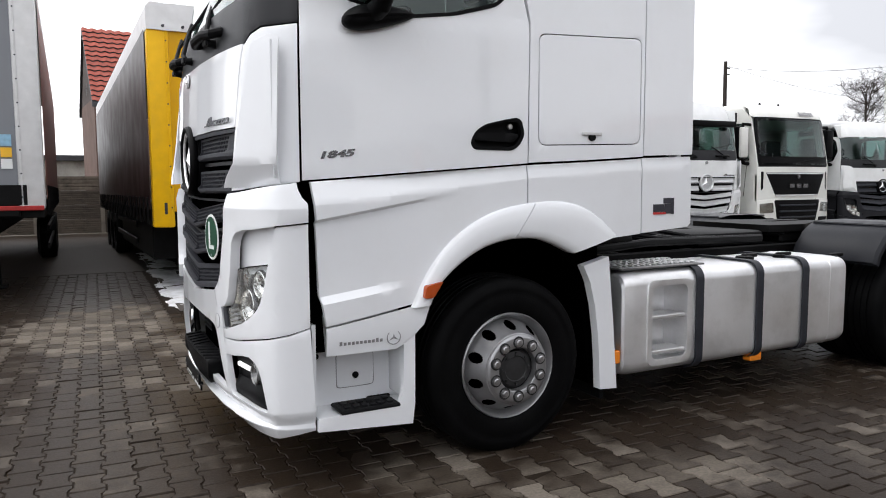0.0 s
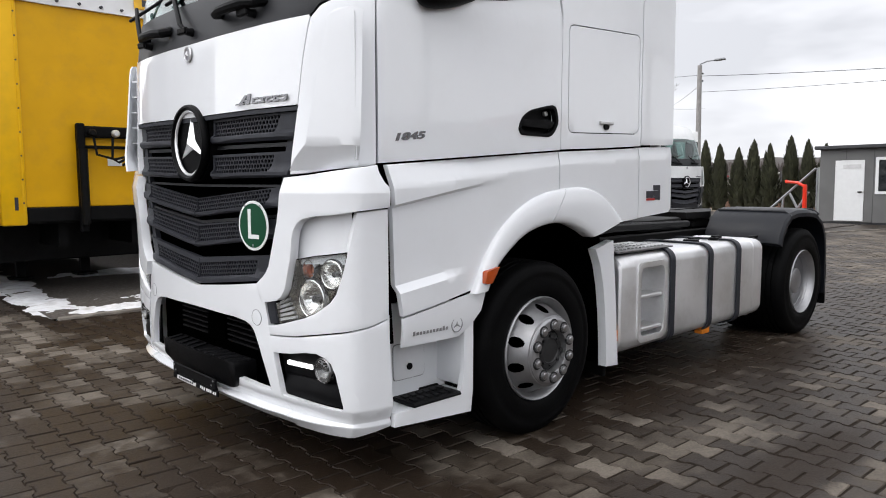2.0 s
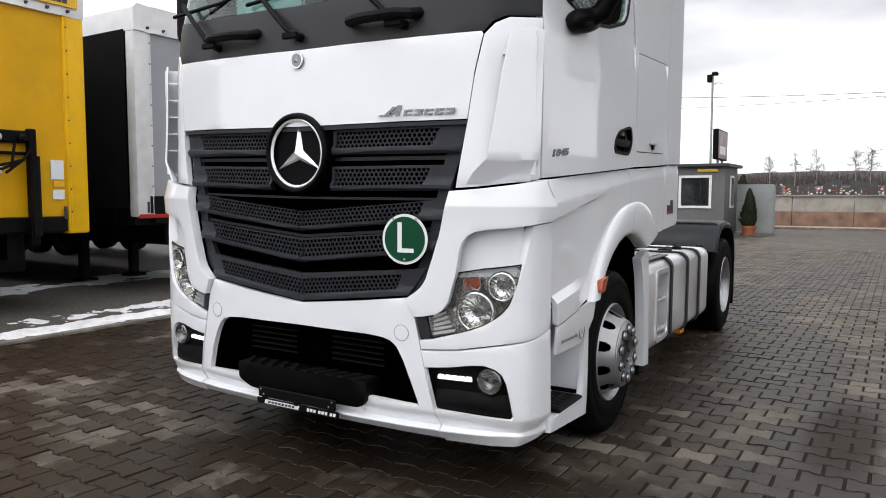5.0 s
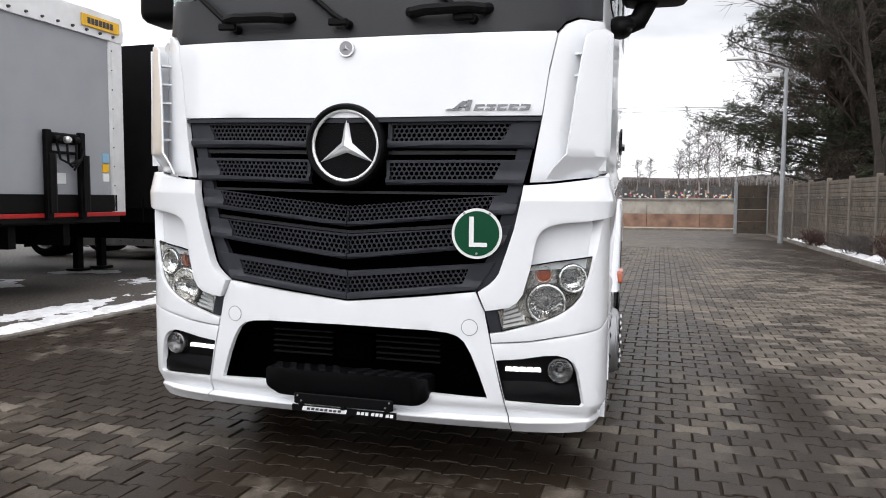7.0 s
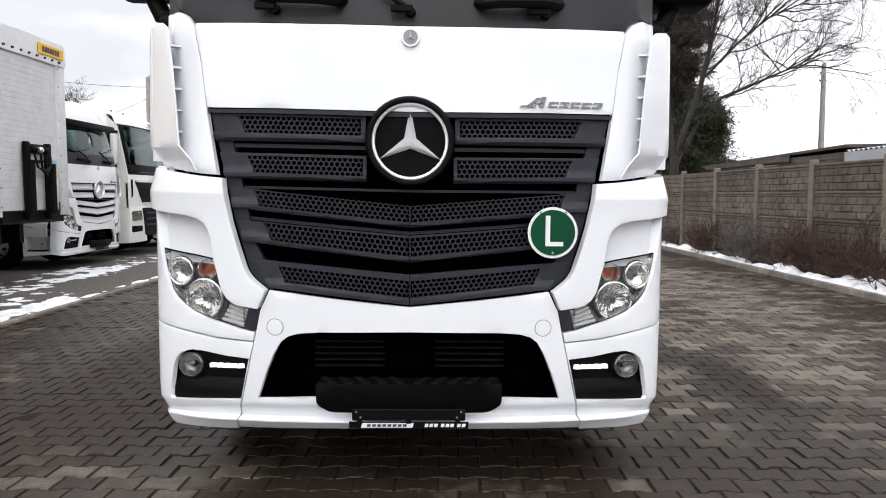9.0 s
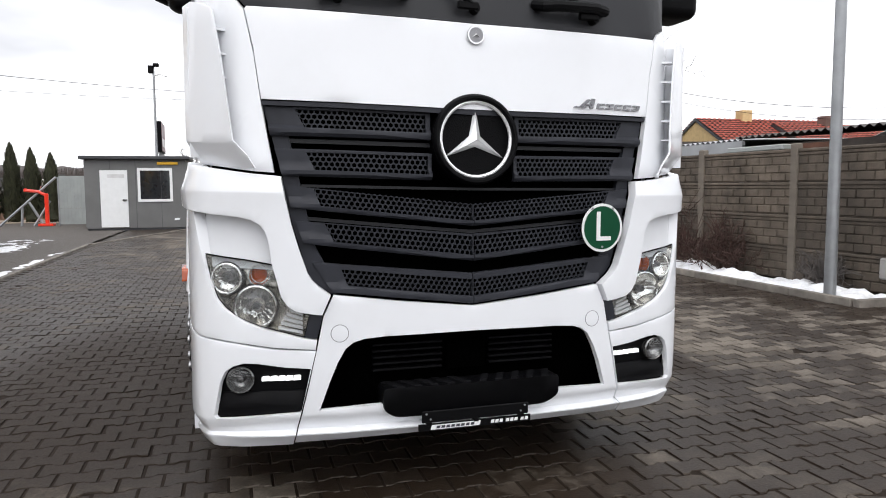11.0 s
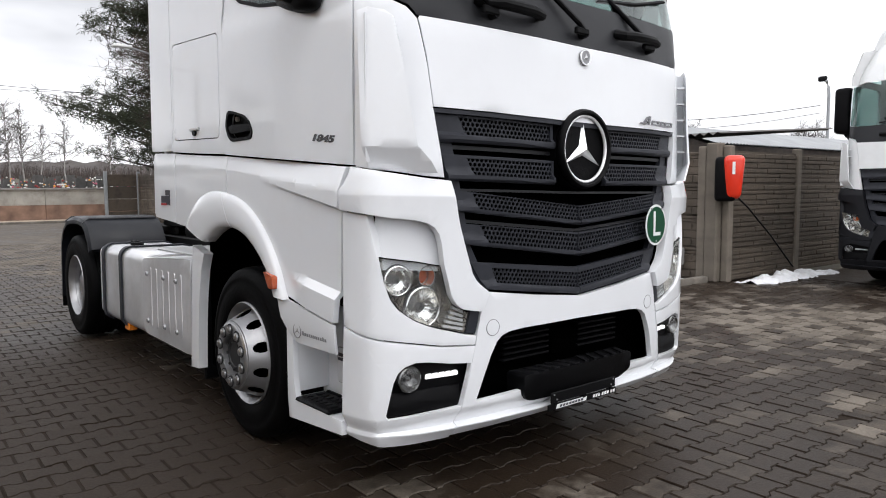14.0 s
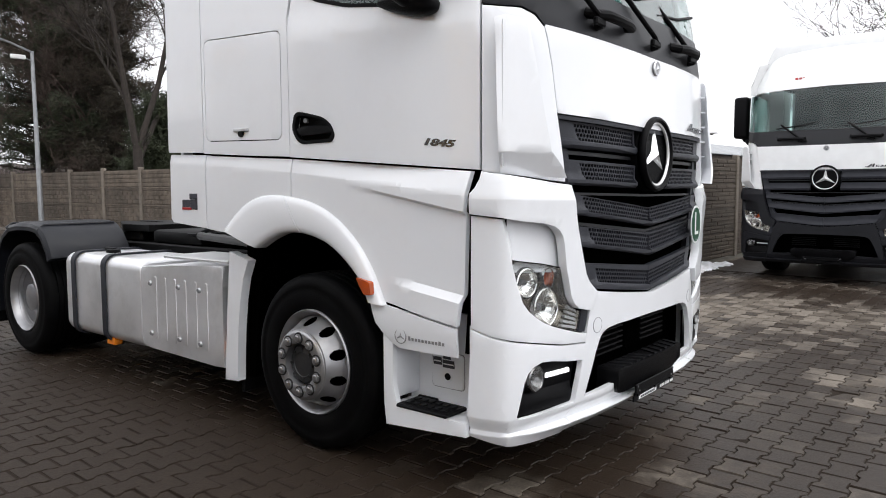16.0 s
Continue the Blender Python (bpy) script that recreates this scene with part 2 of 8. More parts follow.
def flat(outline, holes=(), du=0.05, dv=0.05, lines=()):
    """Vertices and faces of a plane outline with holes, cut by a grid and by the lines (u, v, du, dv)."""
    bm = bmesh.new()
    for loop in (outline, *holes):
        vs = [bm.verts.new((a, b, 0)) for a, b in loop]
        for a, b in zip(vs, vs[1:] + vs[:1]):
            bm.edges.new((a, b))
    bmesh.ops.triangle_fill(bm, use_beauty=True, edges=bm.edges[:])
    us, zs = [p[0] for p in outline], [p[1] for p in outline]
    for lo, hi, step, no in ((min(us), max(us), du, (1, 0, 0)), (min(zs), max(zs), dv, (0, 1, 0))):
        if not step:
            continue
        k = max(1, round((hi - lo) / step))
        for i in range(1, k):
            c = lo + (hi - lo) * i / k + 1e-5
            bmesh.ops.bisect_plane(bm, geom=bm.verts[:] + bm.edges[:] + bm.faces[:], dist=1e-6, plane_co=(c * no[0], c * no[1], 0), plane_no=no)
    for u, v, a, b in lines:
        bmesh.ops.bisect_plane(bm, geom=bm.verts[:] + bm.edges[:] + bm.faces[:], dist=1e-6, plane_co=(u, v, 0), plane_no=(-b, a, 0))
    bm.normal_update()
    bm.verts.index_update()
    vs = [(v.co.x, v.co.y) for v in bm.verts]
    fs = [[v.index for v in (f.verts if f.normal.z > 0 else reversed(f.verts))] for f in bm.faces]
    bm.free()
    return vs, fs


def skin(outline, fn, holes=(), thick=0.012, du=0.05, dv=0.05, bev=0.0, lines=()):
    """A plate over fn(u, v, depth) with thickness: fn gives the place at that depth behind the outer face."""
    vs, fs = flat(outline, holes, du, dv, lines)
    bm = bmesh.new()
    top = [bm.verts.new(fn(u, v, 0.0)) for u, v in vs]
    bot = [bm.verts.new(fn(u, v, thick)) for u, v in vs]
    count = {}
    for f in fs:
        for a, b in zip(f, f[1:] + f[:1]):
            count[(a, b)] = 1
    for f in fs:
        bm.faces.new([top[i] for i in f])
        bm.faces.new([bot[i] for i in reversed(f)])
    rim = []
    for (a, b) in count:
        if (b, a) not in count:
            bm.faces.new((top[b], top[a], bot[a], bot[b]))
            rim.append((a, b))
    if bev:
        es = [e for e in (bm.edges.get((top[a], top[b])) for a, b in rim) if e]
        bmesh.ops.bevel(bm, geom=es, offset=bev, segments=2, affect="EDGES", profile=0.5, clamp_overlap=True)
    return bm


def rrect(x0, x1, z0, z1, r, n=4):
    pts = []
    for cx, cz, a0 in ((x1 - r, z1 - r, 0), (x0 + r, z1 - r, 90), (x0 + r, z0 + r, 180), (x1 - r, z0 + r, 270)):
        for i in range(n + 1):
            a = radians(a0 + 90 * i / n)
            pts.append((cx + r * math.cos(a), cz + r * math.sin(a)))
    return pts


def soften(pts, r=0.02, n=3):
    """Rounds the corners of a closed outline."""
    out = []
    k = len(pts)
    for i in range(k):
        p0, p1, p2 = (Vector(pts[(i + j) % k]) for j in (-1, 0, 1))
        a, b = p0 - p1, p2 - p1
        d = min(r, a.length * 0.45, b.length * 0.45)
        s, e = p1 + a.normalized() * d, p1 + b.normalized() * d
        for j in range(n + 1):
            t = j / n
            q = s * (1 - t) ** 2 + p1 * 2 * t * (1 - t) + e * t * t
            out.append((q.x, q.y))
    return out


def smooth(a, b, v):
    t = min(max((v - a) / (b - a), 0), 1)
    return t * t * (3 - 2 * t)


class Curve:
    """A plan line from the middle of the front round the corner and down the side; u is the length along it."""

    def __init__(self, pts):
        y, x = np.array([p[0] for p in pts]), np.array([p[1] for p in pts])
        t = np.concatenate([[0], np.cumsum(np.hypot(np.diff(y), np.diff(x)))])
        tt = np.linspace(0, t[-1], 1200)
        ys, xs = np.interp(tt, t, y), np.interp(tt, t, x)
        k = np.hanning(27)
        k /= k.sum()
        def sm(v, mirror):
            lead = (-v[1:14][::-1] if mirror else v[1:14][::-1])
            tail = 2 * v[-1] - v[-14:-1][::-1]
            return np.convolve(np.concatenate([lead, v, tail]), k, "valid")
        self.ys, self.xs = sm(ys, True), sm(xs, False)
        self.u = np.concatenate([[0], np.cumsum(np.hypot(np.diff(self.ys), np.diff(self.xs)))])

    def y(self, y):
        return float(np.interp(y, self.ys[:1000], self.u[:1000]))

    def x(self, x):
        return float(np.interp(x, self.xs, self.u))

    def at(self, u):
        s = 1 if u >= 0 else -1
        u = abs(u)
        x, y = np.interp(u, self.u, self.xs), np.interp(u, self.u, self.ys)
        x2, y2 = np.interp(u + 0.01, self.u, self.xs), np.interp(u + 0.01, self.u, self.ys)
        x1, y1 = np.interp(max(u - 0.01, 0), self.u, self.xs), np.interp(max(u - 0.01, 0), self.u, self.ys)
        tx, ty = x2 - x1, y2 - y1
        n = math.hypot(tx, ty) or 1
        return float(x), float(y) * s, -ty / n, tx / n * s


# ---- the tractor unit ----
LOW = Curve([(0, 0.028), (0.3, 0.031), (0.63, 0.047), (0.85, 0.078), (1.0, 0.11), (1.1, 0.14), (1.165, 0.175), (1.205, 0.2), (1.235, 0.26), (1.25, 0.322), (1.262, 0.42), (1.265, 0.55), (1.275, 3.0)])
UPP = Curve([(0, 0.02), (0.3, 0.024), (0.63, 0.045), (0.85, 0.078), (0.95, 0.098), (1.02, 0.122), (1.08, 0.165), (1.14, 0.245), (1.185, 0.335), (1.212, 0.4), (1.235, 0.6), (1.262, 1.0), (1.275, 1.6), (1.285, 3.0)])
LEAN_Z, LEAN_X = [0.25, 0.45, 0.6, 1.6, 2.15, 2.4, 2.9, 3.3, 3.7, 4.0], [0.045, 0.01, 0.0, 0.0, 0.02, 0.06, 0.2, 0.33, 0.55, 0.95]


def on(curve, off=0.0, bump=None):
    def fn(u, z, depth):
        x, y, nx, ny = curve.at(u)
        d = off - depth + (bump(abs(u), z) if bump else 0.0)
        lean = float(np.interp(z, LEAN_Z, LEAN_X)) * (1 - smooth(0.25, 0.42, x))
        return (x + nx * d + lean, y + ny * d, z)
    return fn


def on_side(side, y0, bump=None):
    def fn(x, z, depth):
        return (x, side * (y0 - depth + (bump(x, z) if bump else 0.0)), z)
    return fn


def pol(curve, pts, side=1):
    """Outline from ('y', |y|, z) or ('x', x, z) corners, on one side of the truck."""
    out = [(side * (curve.y(a) if k == "y" else curve.x(a)), z) for k, a, z in pts]
    return out if side > 0 else out[::-1]


def yz(*pts):
    return [("y", a, b) for a, b in pts]


ARCH_IN = [(1.03, 0.91), (1.06, 0.98), (1.10, 1.03), (1.17, 1.09), (1.25, 1.145), (1.34, 1.19), (1.43, 1.215), (1.52, 1.23), (1.61, 1.23), (1.70, 1.22), (1.80, 1.185), (1.91, 1.13)]
ARCH_OUT = [(0.93, 0.90), (0.96, 0.95), (0.99, 1.02), (1.04, 1.10), (1.09, 1.17), (1.16, 1.24), (1.24, 1.30), (1.32, 1.345), (1.41, 1.38), (1.51, 1.405), (1.62, 1.42), (1.73, 1.43), (1.83, 1.43), (1.94, 1.41), (2.04, 1.37), (2.14, 1.30), (2.23, 1.22)]


def ramp(a, b, v):
    return min(max((v - a) / (b - a), 0.0), 1.0)


def side_bump(x, z):
    """Relief of the lower side panels: the ledge under the door and two creases that fade to the rear."""
    zt = 1.545 + 0.073 * (x - 0.39)
    zl = 1.43 + 0.105 * (x - 0.43) if x < 1.62 else 1.555 + 0.075 * (x - 1.62)
    d = -0.045 * ramp(zl, zt, z) * (0.35 + 0.65 * (1 - smooth(0.9, 1.6, x)))
    z2 = 1.36 + 0.17 * (x - 0.44)
    d -= 0.026 * (1 - ramp(z2 - 0.016, z2, z)) * (1 - smooth(0.7, 1.25, x))
    z3 = 0.985 + 0.13 * (x - 0.45)
    d += 0.03 * (1 - ramp(z3 - 0.035, z3, z)) * (1 - smooth(0.7, 0.95, x))
    return d


SIDE_LINES = ((0.43, 1.43, 1, 0.105), (0.44, 1.36, 1, 0.17), (0.44, 1.344, 1, 0.17), (0.45, 0.985, 1, 0.13), (0.45, 0.95, 1, 0.13), (1.62, 1.555, 1, 0.075))
LIP_LINES = tuple((0.0, z, 1.0, 0.0) for z in (0.43, 0.37, 0.365, 0.352, 0.346, 0.32))


def lip_bump(u, z):
    k = 1 - 0.85 * smooth(0.95, 1.3, u)
    return -0.03 * ramp(0.43, 0.37, z) + 0.042 * k * ramp(0.365, 0.352, z) - 0.045 * ramp(0.346, 0.296, z) * (0.4 + 0.6 * k)


def spline(pts, n):
    """A smooth line of n places through the points."""
    P = np.array(pts, float)
    t = np.concatenate([[0], np.cumsum(np.hypot(*np.diff(P, axis=0).T))])
    tt = np.linspace(0, t[-1], 400)
    xy = np.stack([np.interp(tt, t, P[:, k]) for k in (0, 1)], 1)
    k = np.hanning(33)
    k /= k.sum()
    pad = np.concatenate([2 * xy[0] - xy[1:17][::-1], xy, 2 * xy[-1] - xy[-17:-1][::-1]])
    xy = np.stack([np.convolve(pad[:, c], k, "valid") for c in (0, 1)], 1)
    d = np.concatenate([[0], np.cumsum(np.hypot(*np.diff(xy, axis=0).T))])
    return np.stack([np.interp(np.linspace(0, d[-1], n), d, xy[:, c]) for c in (0, 1)], 1)


def arch_flare(s, front):
    """One half of the flared wheel arch, as a strip of rounded section."""
    n = 44
    a, b = spline(ARCH_OUT, n), spline(ARCH_IN, n)
    prof = ((-0.02, -0.012), (0.0, 0.002), (0.02, 0.012), (0.06, 0.02), (0.2, 0.027), (0.5, 0.033), (0.8, 0.034), (0.94, 0.028), (1.0, 0.014), (1.0, -0.05))
    cut = next(k for k in range(n) if (a[k][0] + b[k][0]) / 2 > 1.585)
    ks = list(range(cut + 1)) if front else list(range(cut, n))
    bm = bmesh.new()
    rows = []
    for k in ks:
        p, q = a[k], b[k]
        gap = 0.0 if k != cut else (-0.0025 if front else 0.0025)
        rows.append([bm.verts.new((p[0] + (q[0] - p[0]) * w + gap, s * (1.266 + o), p[1] + (q[1] - p[1]) * w)) for w, o in prof])
    for r0, r1 in zip(rows, rows[1:]):
        for i in range(len(prof) - 1):
            bm.faces.new((r0[i], r0[i + 1], r1[i + 1], r1[i]))
    for e in (rows[0], rows[-1]):
        bm.faces.new(e)
    return bm


def band_bump(u, z):
    return 0.03 * ramp(1.53, 1.418, z) - 0.004 * ramp(1.412, 1.345, z)


def honeycomb(area, fn, pitch=0.0252, rows=4):
    """A perforated sheet over a four-cornered area (u0, u1 at the top; z by lines), each opening a real hole."""
    (ua, ub, zt0, zt1, zb0, zb1, slant) = area
    bm = bmesh.new()
    hexs = [(math.cos(radians(60 * i + 30)), math.sin(radians(60 * i + 30))) for i in range(6)]
    for j in range(rows):
        f = (j + 0.5) / rows
        end = ub - slant * f
        for i in range(int((end - ua) / pitch)):
            u = ua + pitch * (i + 0.5 + 0.5 * (j % 2))
            if u > end:
                continue
            g = (u - ua) / (ub - ua)
            ztop, zbot = zt0 + (zt1 - zt0) * g, zb0 + (zb1 - zb0) * g
            zc, rz, ru = ztop * (1 - f) + zbot * f, (ztop - zbot) / rows / 1.5, pitch * 0.5774
            k = 0.74
            outer = [bm.verts.new(fn(u + a * ru, zc + b * rz, 0)) for a, b in hexs]
            inner = [bm.verts.new(fn(u + a * ru * k, zc + b * rz * k, 0)) for a, b in hexs]
            back = [bm.verts.new(fn(u + a * ru * k, zc + b * rz * k, 0.008)) for a, b in hexs]
            for q in range(6):
                w = (q + 1) % 6
                bm.faces.new((outer[q], outer[w], inner[w], inner[q]))
                bm.faces.new((inner[q], inner[w], back[w], back[q]))
    return bm


def star(bm, r, thick, w):
    """A raised three-pointed star in the x = 0 plane, facing -x."""
    tips = [(r * math.sin(radians(120 * i)), r * math.cos(radians(120 * i))) for i in range(3)]
    pits = [(w * math.sin(radians(120 * i + 60)), w * math.cos(radians(120 * i + 60))) for i in range(3)]
    c = bm.verts.new((-thick, 0, 0))
    ring = []
    for i in range(3):
        ring += [bm.verts.new((0, *tips[i])), bm.verts.new((0, *pits[i]))]
    for a, b in zip(ring, ring[1:] + ring[:1]):
        bm.faces.new((c, a, b))
    bm.faces.new(ring[::-1])
    return bm


def torus(bm, R, r, n=40, k=8, flatten=1.0):
    rings = []
    for i in range(n):
        a = 2 * math.pi * i / n
        rings.append([bm.verts.new((-r * math.sin(2 * math.pi * j / k) * flatten, (R + r * math.cos(2 * math.pi * j / k)) * math.cos(a), (R + r * math.cos(2 * math.pi * j / k)) * math.sin(a))) for j in range(k)])
    for i in range(n):
        p, q = rings[i], rings[(i + 1) % n]
        for j in range(k):
            bm.faces.new((p[j], q[j], q[(j + 1) % k], p[(j + 1) % k]))
    return bm


def moved(bm, m):
    bmesh.ops.transform(bm, matrix=m, verts=bm.verts)
    return bm


TYRE = [(0.298, -0.012), (0.315, 0.004), (0.345, 0.012), (0.40, 0.014), (0.425, 0.006), (0.432, 0.010), (0.455, 0.006), (0.48, -0.006), (0.496, -0.022), (0.503, -0.045)]


def tyre(parent, m, grooves=True):
    prof = list(TYRE)
    for a in (0.085, 0.135, 0.19, 0.24):
        prof += [(0.505, -a + 0.008), (0.493, -a + 0.006), (0.493, -a - 0.006), (0.505, -a - 0.008)]
    prof += [(r, -0.315 - a) for r, a in reversed(TYRE)]
    return part("tyre", lathe(bmesh.new(), prof, 56, m), RUBBER, parent, sharp=50)


def wheel(truck, x, y, side, rear=False, fine=False):
    m = pose(x, y, 0.505) @ (Matrix.Identity(4) if side > 0 else pose(0, 0, 0, 0, 0, 180))
    w = new("wheel")
    w.parent, w.matrix_basis = truck, m
    I = Matrix.Identity(4)
    tyre(w, I)
    if not rear:
        prof = [(0.30, -0.03), (0.302, 0.0), (0.296, 0.008), (0.286, 0.0), (0.272, -0.028), (0.264, -0.045)]
        steps = 26 if fine else 8
        cone = [(0.262 - 0.06 * k / steps, -0.048 + 0.128 * k / steps) for k in range(steps + 1)]
        prof += cone + [(0.197, 0.082), (0.194, 0.083), (0.192, 0.088), (0.188, 0.09), (0.183, 0.096), (0.176, 0.098), (0.128, 0.098), (0.122, 0.094), (0.12, 0.05)]
        n = 300 if fine else 60

        def opening(i, k):
            if not 6 <= i < 6 + steps:
                return False
            rm = (prof[i][0] + prof[i + 1][0]) / 2
            a = ((k + 0.5) / n * 10) % 1.0 - 0.5
            return ((rm - 0.234) / 0.021) ** 2 + (a * 2 * math.pi / 10 * 0.234 / 0.03) ** 2 < 1
        bm = lathe(bmesh.new(), prof, n, None, opening)
        part("rim", bm, STEEL, w, sharp=40)
        back = lathe(bmesh.new(), [(0.262, -0.07), (0.14, -0.07), (0.12, -0.02)], 40)
        part("brake_drum", back, VOID, w)
        hub = lathe(bmesh.new(), [(0.123, 0.042), (0.105, 0.052), (0.1, 0.07), (0.072, 0.076), (0.068, 0.07), (0, 0.07)], 32)
        for i in range(8):
            a = 2 * math.pi * i / 8
            cyl(hub, (0.085 * math.cos(a), 0.07, 0.085 * math.sin(a)), (0.085 * math.cos(a), 0.084, 0.085 * math.sin(a)), 0.009, n=6)
        part("hub", hub, HUB, w)
        ring_a, ring_r = 0.098, 0.152
    else:
        prof = [(0.30, -0.03), (0.302, 0.0), (0.296, 0.008), (0.286, 0.0), (0.275, -0.03), (0.268, -0.05), (0.262, -0.052), (0.258, -0.06), (0.256, -0.085), (0.25, -0.088), (0.248, -0.13), (0.24, -0.15), (0.215, -0.155), (0.19, -0.152), (0.13, -0.152), (0.125, -0.12), (0.12, -0.06), (0.1, -0.05), (0.0, -0.05)]
        part("rim", lathe(bmesh.new(), prof, 60), STEEL, w, sharp=40)
        tyre(w, pose(0, -0.34, 0))
        part("inner_drum", lathe(bmesh.new(), [(0.3, -0.32), (0.0, -0.33)], 24), VOID, w)
        ring_a, ring_r = -0.152, 0.157
    for i in range(10):
        a = 2 * math.pi * (i + 0.5) / 10
        c, s = ring_r * math.cos(a), ring_r * math.sin(a)
        if fine:
            part("nut_washer", cyl(bmesh.new(), (c, ring_a - 0.002, s), (c, ring_a + 0.004, s), 0.034, n=18), HUB, w)
        bm = cyl(bmesh.new(), (c, ring_a, s), (c, ring_a + 0.004, s), 0.027, n=16)
        cyl(bm, (c, ring_a + 0.004, s), (c, ring_a + 0.013, s), 0.0245, 0.023, n=12)
        cyl(bm, (c, ring_a + 0.013, s), (c, ring_a + 0.017, s), 0.018, 0.012, n=12)
        part("wheel_nut", bm, NUT, w)
    return w


def bars(parent, name, boxes, material, m, depth=0.006, label=""):
    """Plain raised bars, one object each, where lettering stands."""
    last = None
    for u0, u1, z0, z1, shear in boxes:
        bm = bmesh.new()
        pts = [(u0 + shear * z0, z0), (u1 + shear * z0, z0), (u1 + shear * z1, z1), (u0 + shear * z1, z1)]
        lo = [bm.verts.new((0, a, b)) for a, b in pts]
        hi = [bm.verts.new((-depth, a, b)) for a, b in pts]
        bm.faces.new(hi)
        bm.faces.new(lo[::-1])
        for i in range(4):
            bm.faces.new((lo[i], lo[(i + 1) % 4], hi[(i + 1) % 4], hi[i]))
        last = part(name, moved(bm, m), material, parent, label)
    return last


def flank(s, x, y, z, turn=0.0):
    """The pose of lettering on a flank: u runs to the right as seen from outside."""
    return pose(x, s * y, z, 0, 0, turn) @ Matrix(((0, -s, 0, 0), (-s, 0, 0, 0), (0, 0, 1, 0), (0, 0, 0, 1)))


LONG_A = [0.12, 0.2, 0.25, 0.3, 0.4, 1.0, 1.6, 2.2, 2.8, 4.46, 5.4, 6.0]
LONG_B = [0.12, 0.185, 0.214, 0.266, 0.363, 0.97, 1.584, 2.21, 2.833, 4.57, 5.45, 6.05]


def lengthen(T, lean=0.0):
    """Sets the body parts to the true spacing along the truck; the cab may sit a little higher on its left."""
    done = set()
    for o in T.children_recursive:
        up = o
        while up.parent is not None and up.parent != T:
            up = up.parent
        if o.type != "MESH" or up.name.startswith("wheel") and not up.data or o.data.name in done:
            continue
        done.add(o.data.name)
        n = len(o.data.vertices)
        co = np.empty(n * 3)
        o.data.vertices.foreach_get("co", co)
        x = co[0::3]
        co[0::3] = np.where(x < 0.12, x, np.where(x > 6.0, x + 0.05, np.interp(x, LONG_A, LONG_B)))
        co[2::3] += lean * np.maximum(co[1::3], 0) * np.clip((co[2::3] - 0.85) / 0.6, 0, 1) * np.clip((3.2 - x) / 0.2, 0, 1)
        o.data.vertices.foreach_set("co", co)
        o.data.update()


